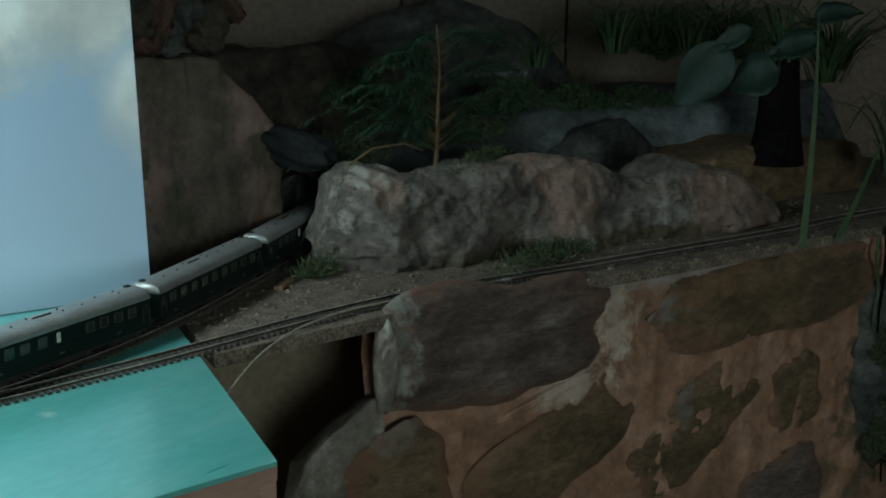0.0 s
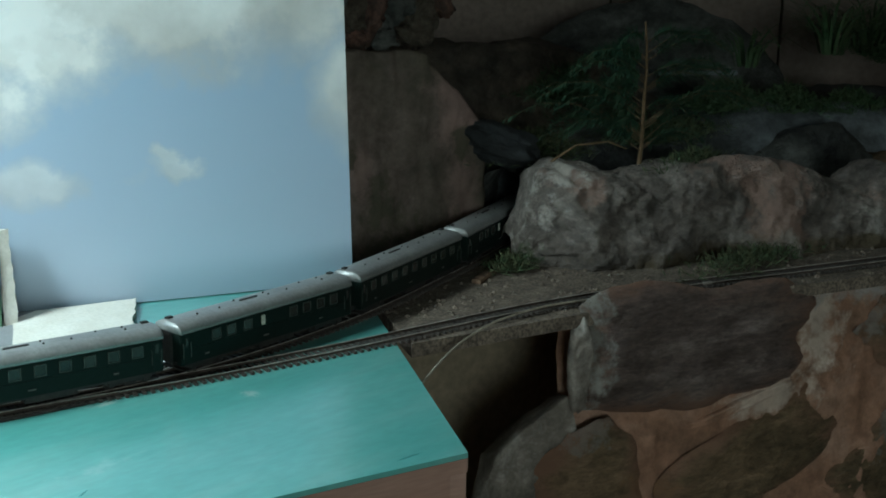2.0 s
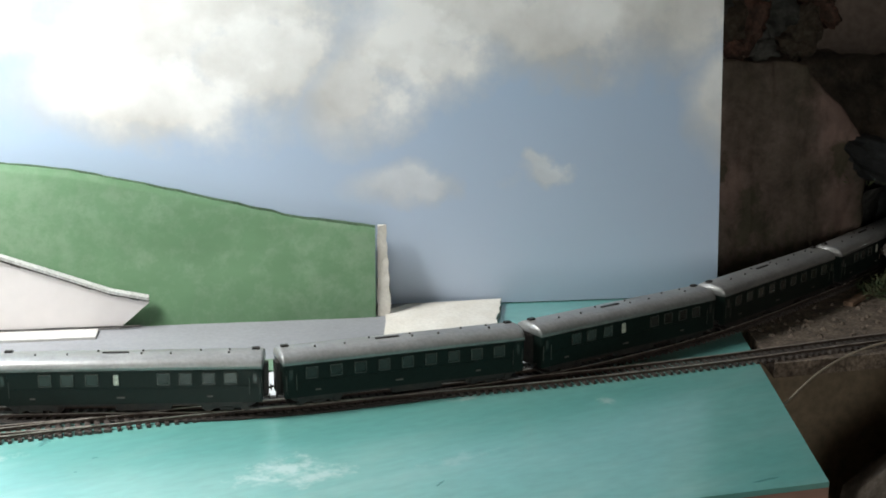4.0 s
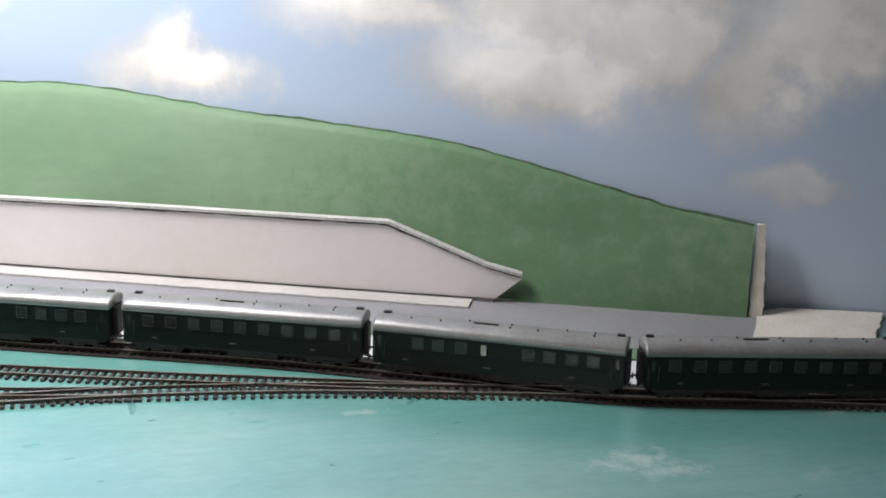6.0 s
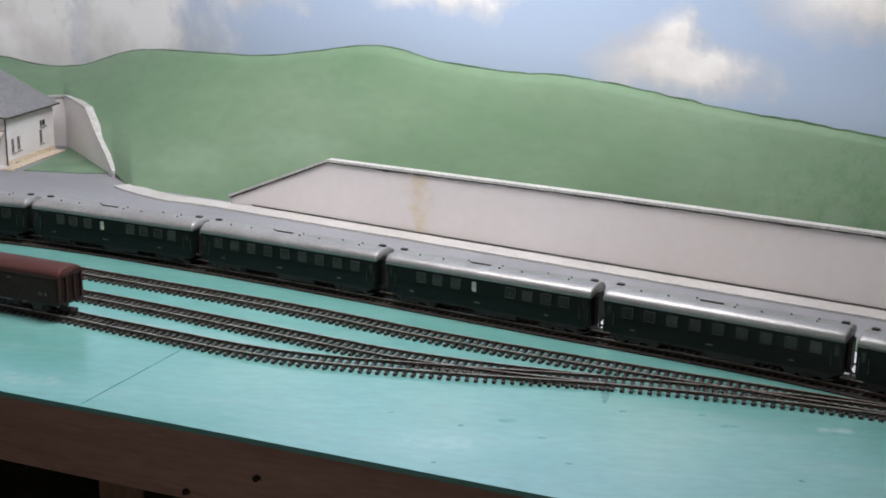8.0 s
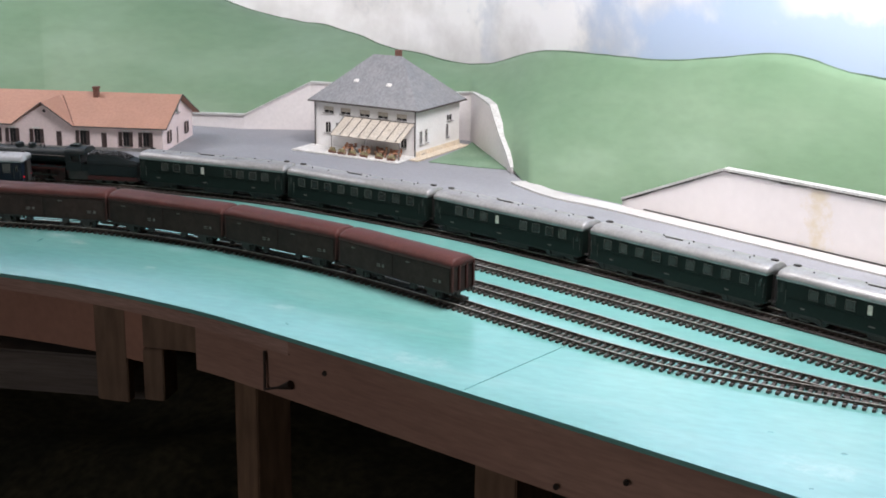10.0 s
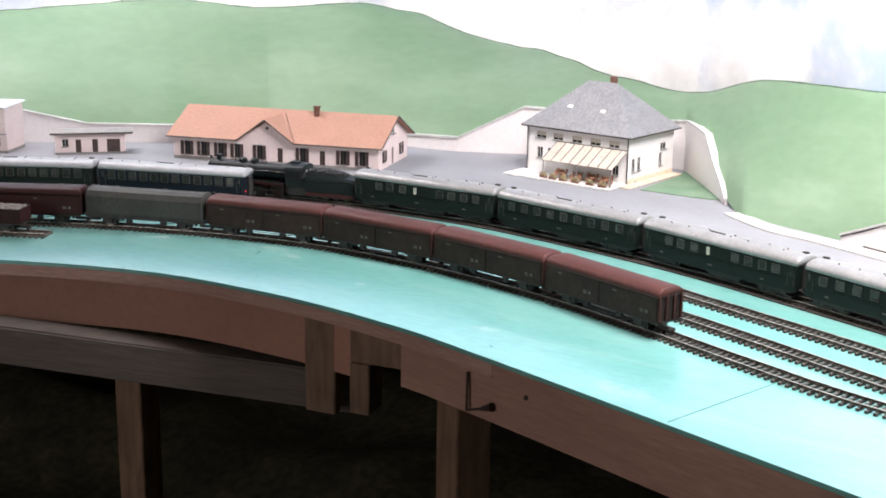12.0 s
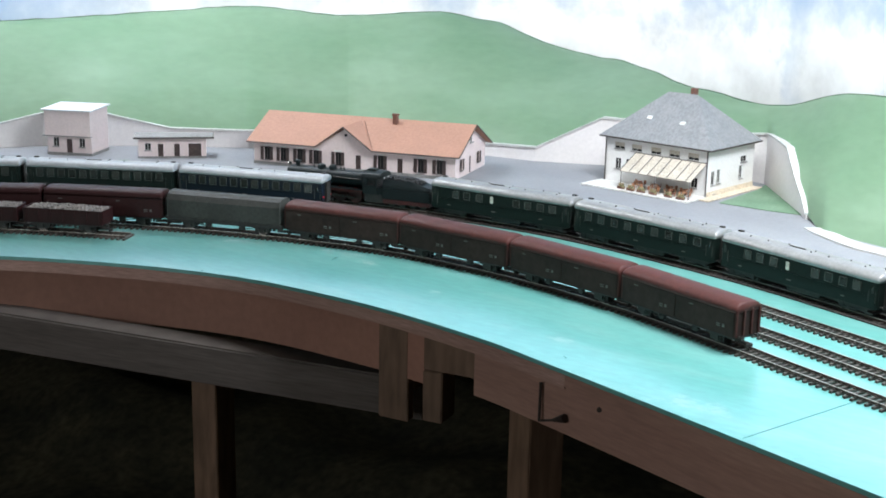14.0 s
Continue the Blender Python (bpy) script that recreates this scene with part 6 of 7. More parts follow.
        part("rafter", cyl(bmesh.new(), (x, -0.001, 0.0488), (x, -0.0385, 0.0282), 0.0006, n=6), M_AWN, aw)
    for f in (0.32, 0.65, 0.975):
        part("post", cyl(bmesh.new(), (f * W, -0.0375, 0.0025), (f * W, -0.0375, 0.027), 0.0007, n=8), M_AWN, aw)
    # plinth and terrace
    part("terrace", box(bmesh.new(), -0.006, W + 0.001, -0.050, -0.0002, 0.0003, 0.0024, 0.0003), M_FRAME, h, "pale terrace slab")
    part("side_path", box(bmesh.new(), W + 0.0002, W + 0.016, -0.02, D + 0.002, 0.0003, 0.0020, 0.0003), M_SAND, h, "sand-coloured path")
    part("plinth", box(bmesh.new(), W + 0.0001, W + 0.0008, 0.0, D, 0.002, 0.0085), M_SAND, h, "sandstone plinth")
    return m, W


m_inn, w_inn = inn()


def terrace_set():
    """A small round table with two stools."""
    s = empty("terrace_table", "tiny red-brown table with stools under the awning", "table", "terrace furniture")
    part("tabletop", cyl(bmesh.new(), (0, 0, 0.0075), (0, 0, 0.0086), 0.0045, n=14), M_RUST, s)
    part("pedestal", cyl(bmesh.new(), (0, 0, 0.0), (0, 0, 0.0075), 0.0008, n=8), M_AWN, s)
    for a in (0.6, 2.7, 4.6):
        x, y = 0.0068 * math.cos(a), 0.0068 * math.sin(a)
        bm = bmesh.new()
        box(bm, x - 0.002, x + 0.002, y - 0.002, y + 0.002, 0.0042, 0.0050)
        box(bm, x - 0.0018 * math.cos(a) + 0.003 * math.cos(a) - 0.0018, x + 0.0012 * math.cos(a) + 0.0018, y + 0.002 * math.sin(a) - 0.0004, y + 0.002 * math.sin(a) + 0.0004, 0.005, 0.0098)
        for dx in (-0.0016, 0.0016):
            cyl(bm, (x + dx, y, 0), (x + dx, y, 0.0042), 0.0004, n=6)
        part("stool", bm, M_RUST, s)
    return s


ts = terrace_set()
spots = [(0.40, -0.012), (0.47, -0.03), (0.56, -0.014), (0.63, -0.031), (0.71, -0.013), (0.78, -0.030), (0.86, -0.015), (0.92, -0.032)]
for i, (f, y) in enumerate(spots):
    m = m_inn @ Matrix.Translation((f * w_inn, y, 0.0025)) @ Matrix.Rotation(i * 1.1, 4, "Z")
    if i == 0:
        ts.matrix_basis = m
    else:
        copy_thing(ts, m)
M_LEAF_S = mat("planter_greenery", (0.13, 0.15, 0.07), 0.8, (0.42, 0.30, 0.18), 300, 0.9, 700, 0.4, 0.4)


def planter():
    p = empty("planter", "tiny planter box with mixed shrubs on the terrace", "planter", "terrace planters")
    part("trough", box(bmesh.new(), -0.006, 0.006, -0.0018, 0.0018, 0, 0.0032, 0.0003), M_CHIM, p)
    rng = random.Random(2)
    bm = bmesh.new()
    for i in range(26):
        b2 = bmesh.new()
        bmesh.ops.create_icosphere(b2, subdivisions=1, radius=rng.uniform(0.0007, 0.0016))
        merge(bm, b2, Matrix.Translation((rng.uniform(-0.0055, 0.0055), rng.uniform(-0.0015, 0.0015), rng.uniform(0.003, 0.007))))
    part("shrubs", bm, M_LEAF_S, p)
    return p


pl = planter()
for i, (f, y) in enumerate([(0.34, -0.041), (0.44, -0.043), (0.54, -0.042), (0.66, -0.043), (0.80, -0.042), (0.92, -0.043)]):
    m = m_inn @ Matrix.Translation((f * w_inn, y, 0.0025)) @ Matrix.Rotation(0.1 * (i % 3 - 1), 4, "Z")
    if i == 0:
        pl.matrix_basis = m
    else:
        copy_thing(pl, m)


def station():
    h = empty("station_building", "long pale pink model station with an orange tiled roof", "station")
    m, W = site((-1.437, 1.377), (-1.132, 1.479))
    h.matrix_basis = m
    D, H, t, ZR = 0.138, 0.038, 0.0022, 0.071
    g0, g1, gm, gz = 0.33 * W, 0.605 * W, 0.467 * W, 0.066
    hw = 0.0046
    wins = [(f * W - hw, f * W + hw, 0.0070, 0.0275) for f in (0.067, 0.15, 0.236, 0.318, 0.43, 0.64, 0.835, 0.925)]
    doors = [(f * W - 0.0042, f * W + 0.0042, 0.001, 0.025) for f in (0.53, 0.735)]
    part("front_wall", holed_wall(bmesh.new(), 0, W, 0, H, 0, t, wins + doors), M_PINK, h)
    for a in wins:
        window(h, *a, 0.0014, -1, "shutters")
        bm = bmesh.new()
        box(bm, a[0] - 0.0012, a[1] + 0.0012, -0.0009, 0.0, a[3] + 0.0006, a[3] + 0.0026, 0.0003)
        part("lintel", bm, M_FRAME, h)
    for a in doors:
        d = part("door", box(bmesh.new(), a[0], a[1], 0.001, 0.0018, a[2], a[3]), M_SHUTTER, h)
        part("panel", box(bmesh.new(), a[0] + 0.001, (a[0] + a[1]) / 2 - 0.0003, 0.0006, 0.001, a[2] + 0.002, a[3] - 0.004), M_SHUTTER, d)
        part("panel", box(bmesh.new(), (a[0] + a[1]) / 2 + 0.0003, a[1] - 0.001, 0.0006, 0.001, a[2] + 0.002, a[3] - 0.004), M_SHUTTER, d)
    turn = Matrix.Translation((W, 0, 0)) @ Matrix.Rotation(math.pi / 2, 4, "Z")
    side = [(0.17 * D, 0.23 * D, 0.010, 0.0265), (0.74 * D, 0.80 * D, 0.010, 0.0265), (0.44 * D, 0.52 * D, 0.046, 0.057)]
    bm = holed_wall(bmesh.new(), t, D, 0, H, 0, t, side[:2] + [(0.46 * D, 0.52 * D, 0.001, 0.025)])
    v = []
    for y in (0, t):
        v.append([bm.verts.new(q) for q in ((t, y, H), (D, y, H), (D / 2, y, ZR - 0.003))])
    bm.faces.new(v[0])
    bm.faces.new(v[1][::-1])
    for i in range(3):
        bm.faces.new((v[0][i], v[0][(i + 1) % 3], v[1][(i + 1) % 3], v[1][i]))
    ob = part("gable_wall", bm, M_PINK, h)
    ob.matrix_basis = turn
    for a, kd in zip(side, ("shutters", "shutters", "plain")):
        window(h, *a, 0.0014 if kd != "plain" else -0.0002, -1, kd, turn)
    d = part("door", box(bmesh.new(), 0.46 * D, 0.52 * D, 0.001, 0.0018, 0.001, 0.025), M_SHUTTER, h)
    d.matrix_basis = turn
    part("back_wall", box(bmesh.new(), 0, W - t, D - t, D, 0, H), M_PINK, h)
    part("gable_wall", box(bmesh.new(), 0, t, t, D - t, 0, H), M_PINK, h)
    part("inside", box(bmesh.new(), 0.005, W - 0.005, 0.005, D - 0.005, 0, H - 0.001), M_EAVE, h, "dark interior")
    part("plinth", box(bmesh.new(), -0.0005, W + 0.0005, -0.0007, -0.0001, 0, 0.0045), M_PLINTH, h)
    # cross gable
    bm = bmesh.new()
    pts = [(g0 + 0.004, H), (g1 - 0.004, H), (gm, gz - 0.003)]
    v = [[bm.verts.new((x, y, z)) for x, z in pts] for y in (-0.0005, 0.002)]
    bm.faces.new(v[0])
    bm.faces.new(v[1][::-1])
    for i in range(3):
        bm.faces.new((v[0][i], v[0][(i + 1) % 3], v[1][(i + 1) % 3], v[1][i]))
    gab = part("cross_gable", bm, M_PINK, h)
    part("round_window", cyl(bmesh.new(), (gm + 0.001, -0.0012, 0.0535), (gm + 0.001, -0.0004, 0.0535), 0.0022, n=14), M_GLASS, gab)
    # roof slabs
    o = 0.009
    slope = (ZR - H) / (D / 2)
    th = 0.0016

    def slab(name, pts, material=M_TILE, label=""):
        bm = bmesh.new()
        a = [bm.verts.new(p) for p in pts]
        b = [bm.verts.new((p[0], p[1], p[2] - th)) for p in pts]
        bm.faces.new(a)
        bm.faces.new(b[::-1])
        k = len(pts)
        for i in range(k):
            bm.faces.new((b[i], b[(i + 1) % k], a[(i + 1) % k], a[i]))
        return part(name, bm, material, h, label)

    ze = H - slope * 0.008 + 0.001
    z_at = lambda y: H + slope * y + 0.001
    yg = (gz - H - 0.0) / slope
    slab("roof", [(-o, -0.008, ze), (g0, -0.008, ze), (gm, yg, z_at(yg)), (g1, -0.008, ze), (W + o, -0.008, ze), (W + o, D / 2, z_at(D / 2)), (-o, D / 2, z_at(D / 2))], label="orange tiled roof")
    slab("roof", [(W + o, D + 0.008, ze), (-o, D + 0.008, ze), (-o, D / 2, z_at(D / 2)), (W + o, D / 2, z_at(D / 2))])
    slab("gable_roof", [(g0 - 0.0005, -0.0095, ze + 0.0005), (gm, -0.0095, gz + 0.001), (gm, yg + 0.001, z_at(yg) + 0.0006), (g0 - 0.0005, -0.008, ze + 0.0006)])
    slab("gable_roof", [(g1 + 0.0005, -0.0095, ze + 0.0005), (g1 + 0.0005, -0.008, ze + 0.0006), (gm, yg + 0.001, z_at(yg) + 0.0006), (gm, -0.0095, gz + 0.001)])
    for a, b in (((g0, -0.0098, ze), (gm, -0.0098, gz + 0.0006)), ((gm, -0.0098, gz + 0.0006), (g1, -0.0098, ze)), ((-o, -0.0085, ze - 0.001), (g0, -0.0085, ze - 0.001)), ((g1, -0.0085, ze - 0.001), (W + o, -0.0085, ze - 0.001)), ((W + o, -0.0085, ze - 0.0006), (W + o, D / 2, z_at(D / 2) - 0.0006)), ((W + o, D / 2, z_at(D / 2) - 0.0006), (W + o, D + 0.008, ze - 0.0006))):
        part("eave_board", cyl(bmesh.new(), a, b, 0.0009, n=6), M_EAVE, h)
    part("valley", cyl(bmesh.new(), (gm + 0.006, yg * 0.98, z_at(yg * 0.98) + 0.0008), (g1 + 0.001, -0.006, ze + 0.0016), 0.0005, n=6), M_CHIM, h)
    ch = bmesh.new()
    box(ch, 0.64 * W - 0.0035, 0.64 * W + 0.0035, D * 0.40, D * 0.40 + 0.007, 0.060, 0.078, 0.0003)
    box(ch, 0.64 * W - 0.0046, 0.64 * W + 0.0046, D * 0.40 - 0.001, D * 0.40 + 0.008, 0.0782, 0.0812, 0.0003)
    part("chimney", ch, M_CHIM, h, "dark brown chimney")
    return h


station()


def hut():
    h = empty("freight_shed", "low pale pink model shed with dark doors and flat roof", "shed")
    m, W = site((-1.594, 1.284), (-1.5245, 1.359))
    h.matrix_basis = m
    D, H, t = 0.036, 0.031, 0.002
    holes = [(0.10 * W, 0.19 * W, 0.012, 0.023), (0.29 * W, 0.37 * W, 0.002, 0.022), (0.53 * W, 0.61 * W, 0.002, 0.022), (0.74 * W, 0.93 * W, 0.002, 0.022)]
    part("front_wall", holed_wall(bmesh.new(), 0, W, 0, H, 0, t, holes), M_PINK, h)
    window(h, *holes[0], 0.0013, -1)
    for a in holes[1:]:
        d = part("door", box(bmesh.new(), a[0], a[1], 0.0012, 0.0018, a[2], a[3]), M_SHUTTER, h)
        part("panel", box(bmesh.new(), a[0] + 0.001, a[1] - 0.001, 0.0007, 0.0012, a[2] + 0.001, a[3] - 0.002), M_SHUTTER, d)
    for x in (0, W - t):
        part("side_wall", box(bmesh.new(), x, x + t, t, D - t, 0, H), M_PINK, h)
    part("back_wall", box(bmesh.new(), 0, W, D - t, D, 0, H), M_PINK, h)
    bm = bmesh.new()
    box(bm, -0.006, W + 0.012, -0.007, D + 0.004, H, H + 0.0022, 0.0004)
    part("roof", bm, M_PLINTH, h, "flat grey roof with dark edge")
    part("roof_edge", box(bmesh.new(), -0.0065, W + 0.0125, -0.0078, -0.0071, H - 0.0005, H + 0.0018), M_EAVE, h)
    part("plinth", box(bmesh.new(), -0.0005, W + 0.0005, -0.0008, -0.0001, 0, 0.0026), M_PLINTH, h)


def tower():
    h = empty("signal_box", "small tall pale pink model signal box with a flat roof", "building")
    m, W = site((-1.719, 1.211), (-1.656, 1.245))
    h.matrix_basis = m
    D, t = 0.062, 0.002
    holes = [(0.13 * W, 0.26 * W, 0.013, 0.027), (0.43 * W, 0.56 * W, 0.002, 0.025), (0.72 * W, 0.85 * W, 0.013, 0.027)]
    part("front_wall", holed_wall(bmesh.new(), 0, W, 0, 0.029, 0, t, holes), M_PINK, h)
    for a in (holes[0], holes[2]):
        window(h, *a, 0.0013, -1)
    a = holes[1]
    part("door", box(bmesh.new(), a[0], a[1], 0.0012, 0.0018, a[2], a[3]), M_SHUTTER, h)
    part("upper_storey", box(bmesh.new(), -0.0025, W, -0.003, D, 0.030, 0.0685), M_PINK, h)
    part("ledge", box(bmesh.new(), -0.006, W, -0.005, 0.002, 0.0288, 0.0303), M_PLINTH, h)
    for x in (0, W - t):
        part("side_wall", box(bmesh.new(), x, x + t, t, D, 0, 0.030), M_PINK, h)
    part("back_wall", box(bmesh.new(), t, W - t, D - t, D, 0, 0.030), M_PINK, h)
    bm = bmesh.new()
    box(bm, -0.007, W + 0.004, -0.007, D + 0.004, 0, 0.002, 0.0004)
    r = part("roof", bm, M_KERB, h, "flat pale grey roof")
    r.matrix_basis = Matrix.Translation((0, 0, 0.0688)) @ Matrix.Rotation(0.03, 4, "X")
    part("plinth", box(bmesh.new(), -0.0005, W + 0.0008, -0.0008, D, 0, 0.004), M_PLINTH, h)


hut()
tower()
# lawn beside the guest house
thing("lawn", prism(bmesh.new(), [(-0.776, 1.60), (-0.70, 1.60), (-0.662, 1.606), (-0.785, 1.768), (-0.776, 1.72)], 0.0052, 0.0062), M_GREEN, "small green lawn beside the guest house", "lawn", "structure")
bm = bmesh.new()
cyl(bm, (-1.58, 1.235, 0.005), (-1.58, 1.235, 0.0062), 0.022, n=24)
thing("round_lawn", bm, M_GREEN, "round green lawn patch in the yard", "lawn", "structure")
bm = bmesh.new()
cyl(bm, (-1.075, 1.455, 0.005), (-1.075, 1.455, 0.0064), 0.03, n=24)
thing("round_lawn", bm, M_GREEN, "round green lawn patch beside the station", "lawn", "structure")

# ---- under the layout ----
M_BRASS = mat("rusty_metal", (0.05, 0.04, 0.035), 0.5, metal=0.5)


def beam(name, p, q, w, h, material, label, category="beam"):
    """A timber between two points, w wide, h high, its middle on the line."""
    p, q = Vector(p), Vector(q)
    L = (q - p).length
    bm = box(bmesh.new(), 0, L, -w / 2, w / 2, -h / 2, h / 2, min(w, h) * 0.06)
    ob = thing(name, bm, material, label, category)
    ob.matrix_world = Matrix.Translation(p) @ (q - p).to_track_quat("X", "Z").to_matrix().to_4x4()
    return ob


def tube_bar(p, q, r):
    """A round rod with a rounded tip."""
    bm = cyl(bmesh.new(), p, q, r, n=10)
    b2 = bmesh.new()
    bmesh.ops.create_icosphere(b2, subdivisions=2, radius=r)
    return merge(bm, b2, Matrix.Translation(q))


def upright(name, x, y, w, d, z0, z1, turn, material, label):
    ob = thing(name, box(bmesh.new(), -w / 2, w / 2, -d / 2, d / 2, z0, z1, 0.001), material, label, "post")
    ob.matrix_world = Matrix.Translation((x, y, 0)) @ Matrix.Rotation(radians(turn), 4, "Z")
    return ob


blk = empty("bracket", "square timber bracket hanging under the board edge", "bracket", "brackets under the board edge")
part("board", box(bmesh.new(), -0.034, 0.0, 0.0, 0.012, -0.119, -0.0172, 0.001), M_TIMBER_PALE, blk)
part("block", box(bmesh.new(), -0.0335, -0.0003, 0.0124, 0.036, -0.090, -0.0174, 0.001), M_TIMBER_PALE, blk)
blk.matrix_basis = pose(-0.785, 0.956, 0, 0, 0, 10)
blk = empty("bracket", "notched timber bracket hanging under the board edge", "bracket", "brackets under the board edge")
part("board", box(bmesh.new(), -0.021, 0.0, 0.0, 0.030, -0.108, -0.056, 0.001), M_TIMBER_PALE, blk)
part("block", box(bmesh.new(), -0.021, 0.088, 0.0012, 0.030, -0.0555, -0.0172, 0.001), M_TIMBER_PALE, blk)
blk.matrix_basis = pose(-0.739, 0.952, 0, 0, 0, 12)
upright("support_post", -0.6226, 0.9435, 0.038, 0.036, -0.95, -0.0595, -25, M_TIMBER_PALE, "square timber support post under the layout")
upright("support_post", -1.12, 1.00, 0.036, 0.036, -0.95, -0.13, 10, M_TIMBER_PALE, "square timber support post deep under the layout")
upright("support_post", -0.36, 0.905, 0.045, 0.045, -0.95, -0.0595, -20, M_TIMBER_PALE, "square timber support post under the layout")
upright("support_post", 0.45, 0.72, 0.045, 0.045, -0.95, -0.063, 14, M_TIMBER_PALE, "square timber support post under the layout")
beam("cross_beam", (-0.80, 1.01, -0.110), (-1.75, 0.60, -0.054), 0.035, 0.043, M_RAILWOOD, "dark grey timber rail behind the fascia")
hk = empty("metal_hook", "bent dark metal hook on the fascia board", "hook")
part("shank", tube_bar((-0.598, 0.9105, -0.020), (-0.597, 0.9085, -0.0545), 0.0013), M_BRASS, hk)
part("arm", tube_bar((-0.597, 0.9085, -0.0545), (-0.575, 0.9030, -0.0465), 0.0011), M_BRASS, hk)
part("wedge", cyl(bmesh.new(), (-0.579, 0.9035, -0.048), (-0.566, 0.9015, -0.0425), 0.0016, 0.0042, 8), M_BRASS, hk)
for x, z in ((-0.243, -0.030), (-0.245, -0.049), (-0.30, -0.052), (-0.53, -0.024), (-0.10, -0.03)):
    y = 0.59 + (0.652 - x) * 0.26 + 0.0005
    thing("screw", cyl(bmesh.new(), (x, y, z), (x + 0.0006, y - 0.0022, z), 0.0022, n=10), M_BRASS, "dark screw head in the fascia board", "screw")
M_GROUND = mat("dusty_ground", (0.095, 0.085, 0.05), 0.9, (0.035, 0.036, 0.025), 8, 0.9, 60, 0.4, 0.6)
bm = bmesh.new()
n = 40
gr = [[bm.verts.new((-2.6 + 3.6 * i / n, 0.95 + 1.5 * j / 20, -0.62 + 0.10 * noise.noise(Vector((i * 0.21, j * 0.3, 0))) + 0.16 * j / 20)) for j in range(21)] for i in range(n + 1)]
for a, b in zip(gr, gr[1:]):
    for j in range(20):
        bm.faces.new((a[j], b[j], b[j + 1], a[j + 1]))
thing("earth_bank", bm, M_GROUND, "dusty earth bank in the dark under the layout", "ground", "structure", smooth=True)
thing("rear_panel", box(bmesh.new(), -2.6, 0.9, 2.0, 2.03, -0.95, -0.02), M_DARKWALL, "dark board behind the space under the layout", "wall", "structure")

# ---- painted marks on the board ----
M_SCUFF = mat("white_scuff", (0.50, 0.62, 0.58), 0.8, (0.25, 0.50, 0.46), 45, 0.95, 300, 0.2, 0.2)
M_PENCIL = mat("dark_scratch", (0.080, 0.235, 0.215), 0.45, (0.11, 0.32, 0.29), 90, 0.9)
M_SMUDGE = mat("rubbed_smudge", (0.112, 0.34, 0.305), 0.4, (0.13, 0.375, 0.335), 90, 0.9)
for m in (M_PENCIL, M_SMUDGE):
    m.node_tree.nodes["Principled BSDF"].inputs["Coat Weight"].default_value = 0.9
    m.node_tree.nodes["Principled BSDF"].inputs["Coat Roughness"].default_value = 0.2
    m.node_tree.nodes["Principled BSDF"].inputs["Coat IOR"].default_value = 1.65


def scuff(x, y, lx, ly, turn, seed, material=M_SCUFF, label="irregular white scuff on the turquoise board"):
    rng = random.Random(seed)
    bm = bmesh.new()
    ring = []
    k = 34
    for i in range(k):
        a = 2 * math.pi * i / k
        r = 0.55 + 0.6 * rng.random()
        ring.append(bm.verts.new((lx * r * math.cos(a), ly * r * math.sin(a), 0.0)))
    bm.faces.new(ring)
    top = bmesh.ops.extrude_face_region(bm, geom=list(bm.faces))
    for q in top["geom"]:
        if isinstance(q, bmesh.types.BMVert):
            q.co = (q.co.x * 0.7, q.co.y * 0.7, 0.00015)
    bmesh.ops.recalc_face_normals(bm, faces=list(bm.faces))
    ob = thing("paint_scuff", bm, material, label, "mark", "structure")
    ob.matrix_world = Matrix.Translation((x, y, 0.0)) @ Matrix.Rotation(radians(turn), 4, "Z")


for i, (x, y, lx, ly, a) in enumerate([(0.617, 0.614, 0.012, 0.0014, -5), (0.206, 0.928, 0.010, 0.004, 40), (-0.004, 0.95, 0.0035, 0.016, 0), (-0.105, 0.872, 0.0024, 0.0024, 10), (-0.046, 0.860, 0.0036, 0.0008, 5), (-0.588, 0.932, 0.004, 0.001, -40), (-0.969, 1.049, 0.002, 0.008, 20), (-1.039, 0.916, 0.002, 0.002, 0), (0.010, 0.920, 0.0030, 0.0018, 6), (-0.115, 0.806, 0.0018, 0.0016, 6), (-0.025, 0.820, 0.0030, 0.0012, 2), (0.127, 0.820, 0.0018, 0.003, 30), (0.229, 0.880, 0.0026, 0.001, 4), (0.210, 0.862, 0.0012, 0.001, 0), (-0.158, 0.887, 0.0025, 0.0008, 6), (0.42, 0.72, 0.006, 0.001, 30)]):
    scuff(x, y, lx, ly, a, 20 + i, M_PENCIL, "small dark scratch on the turquoise board")
for i, (x, y, lx, ly) in enumerate([(0.068, 0.923, 0.004, 0.0026), (-0.073, 0.887, 0.008, 0.004), (0.085, 0.905, 0.008, 0.002)]):
    scuff(x, y, lx, ly, 6, 60 + i, M_SMUDGE, "faint rubbed smudge on the turquoise board")
thing("board_joint", ribbon(bmesh.new(), spline([(-0.35, 0.997), (-0.386, 0.858)], 0.02), -0.00035, 0.00035, 0.0, 0.0004), M_PENCIL, "fine dark joint line across the board", "joint", "structure")

# ---- plants of the rockery ----
M_NEEDLE = mat("conifer_needles", (0.024, 0.062, 0.036), 0.7, (0.036, 0.064, 0.028), 60, 0.8, 300, 0.3, 0.1)
M_TWIG = mat("yellowish_twig", (0.14, 0.09, 0.045), 0.8, (0.09, 0.06, 0.03), 60, 0.8)
M_LEAF = mat("broad_green_leaf", (0.013, 0.027, 0.018), 0.6, (0.010, 0.021, 0.014), 30, 0.8, 150, 0.2, 0.3)
M_BLADE = mat("grass_blade", (0.032, 0.065, 0.025), 0.6, (0.06, 0.078, 0.032), 30, 0.8, 200, 0.2, 0.1)
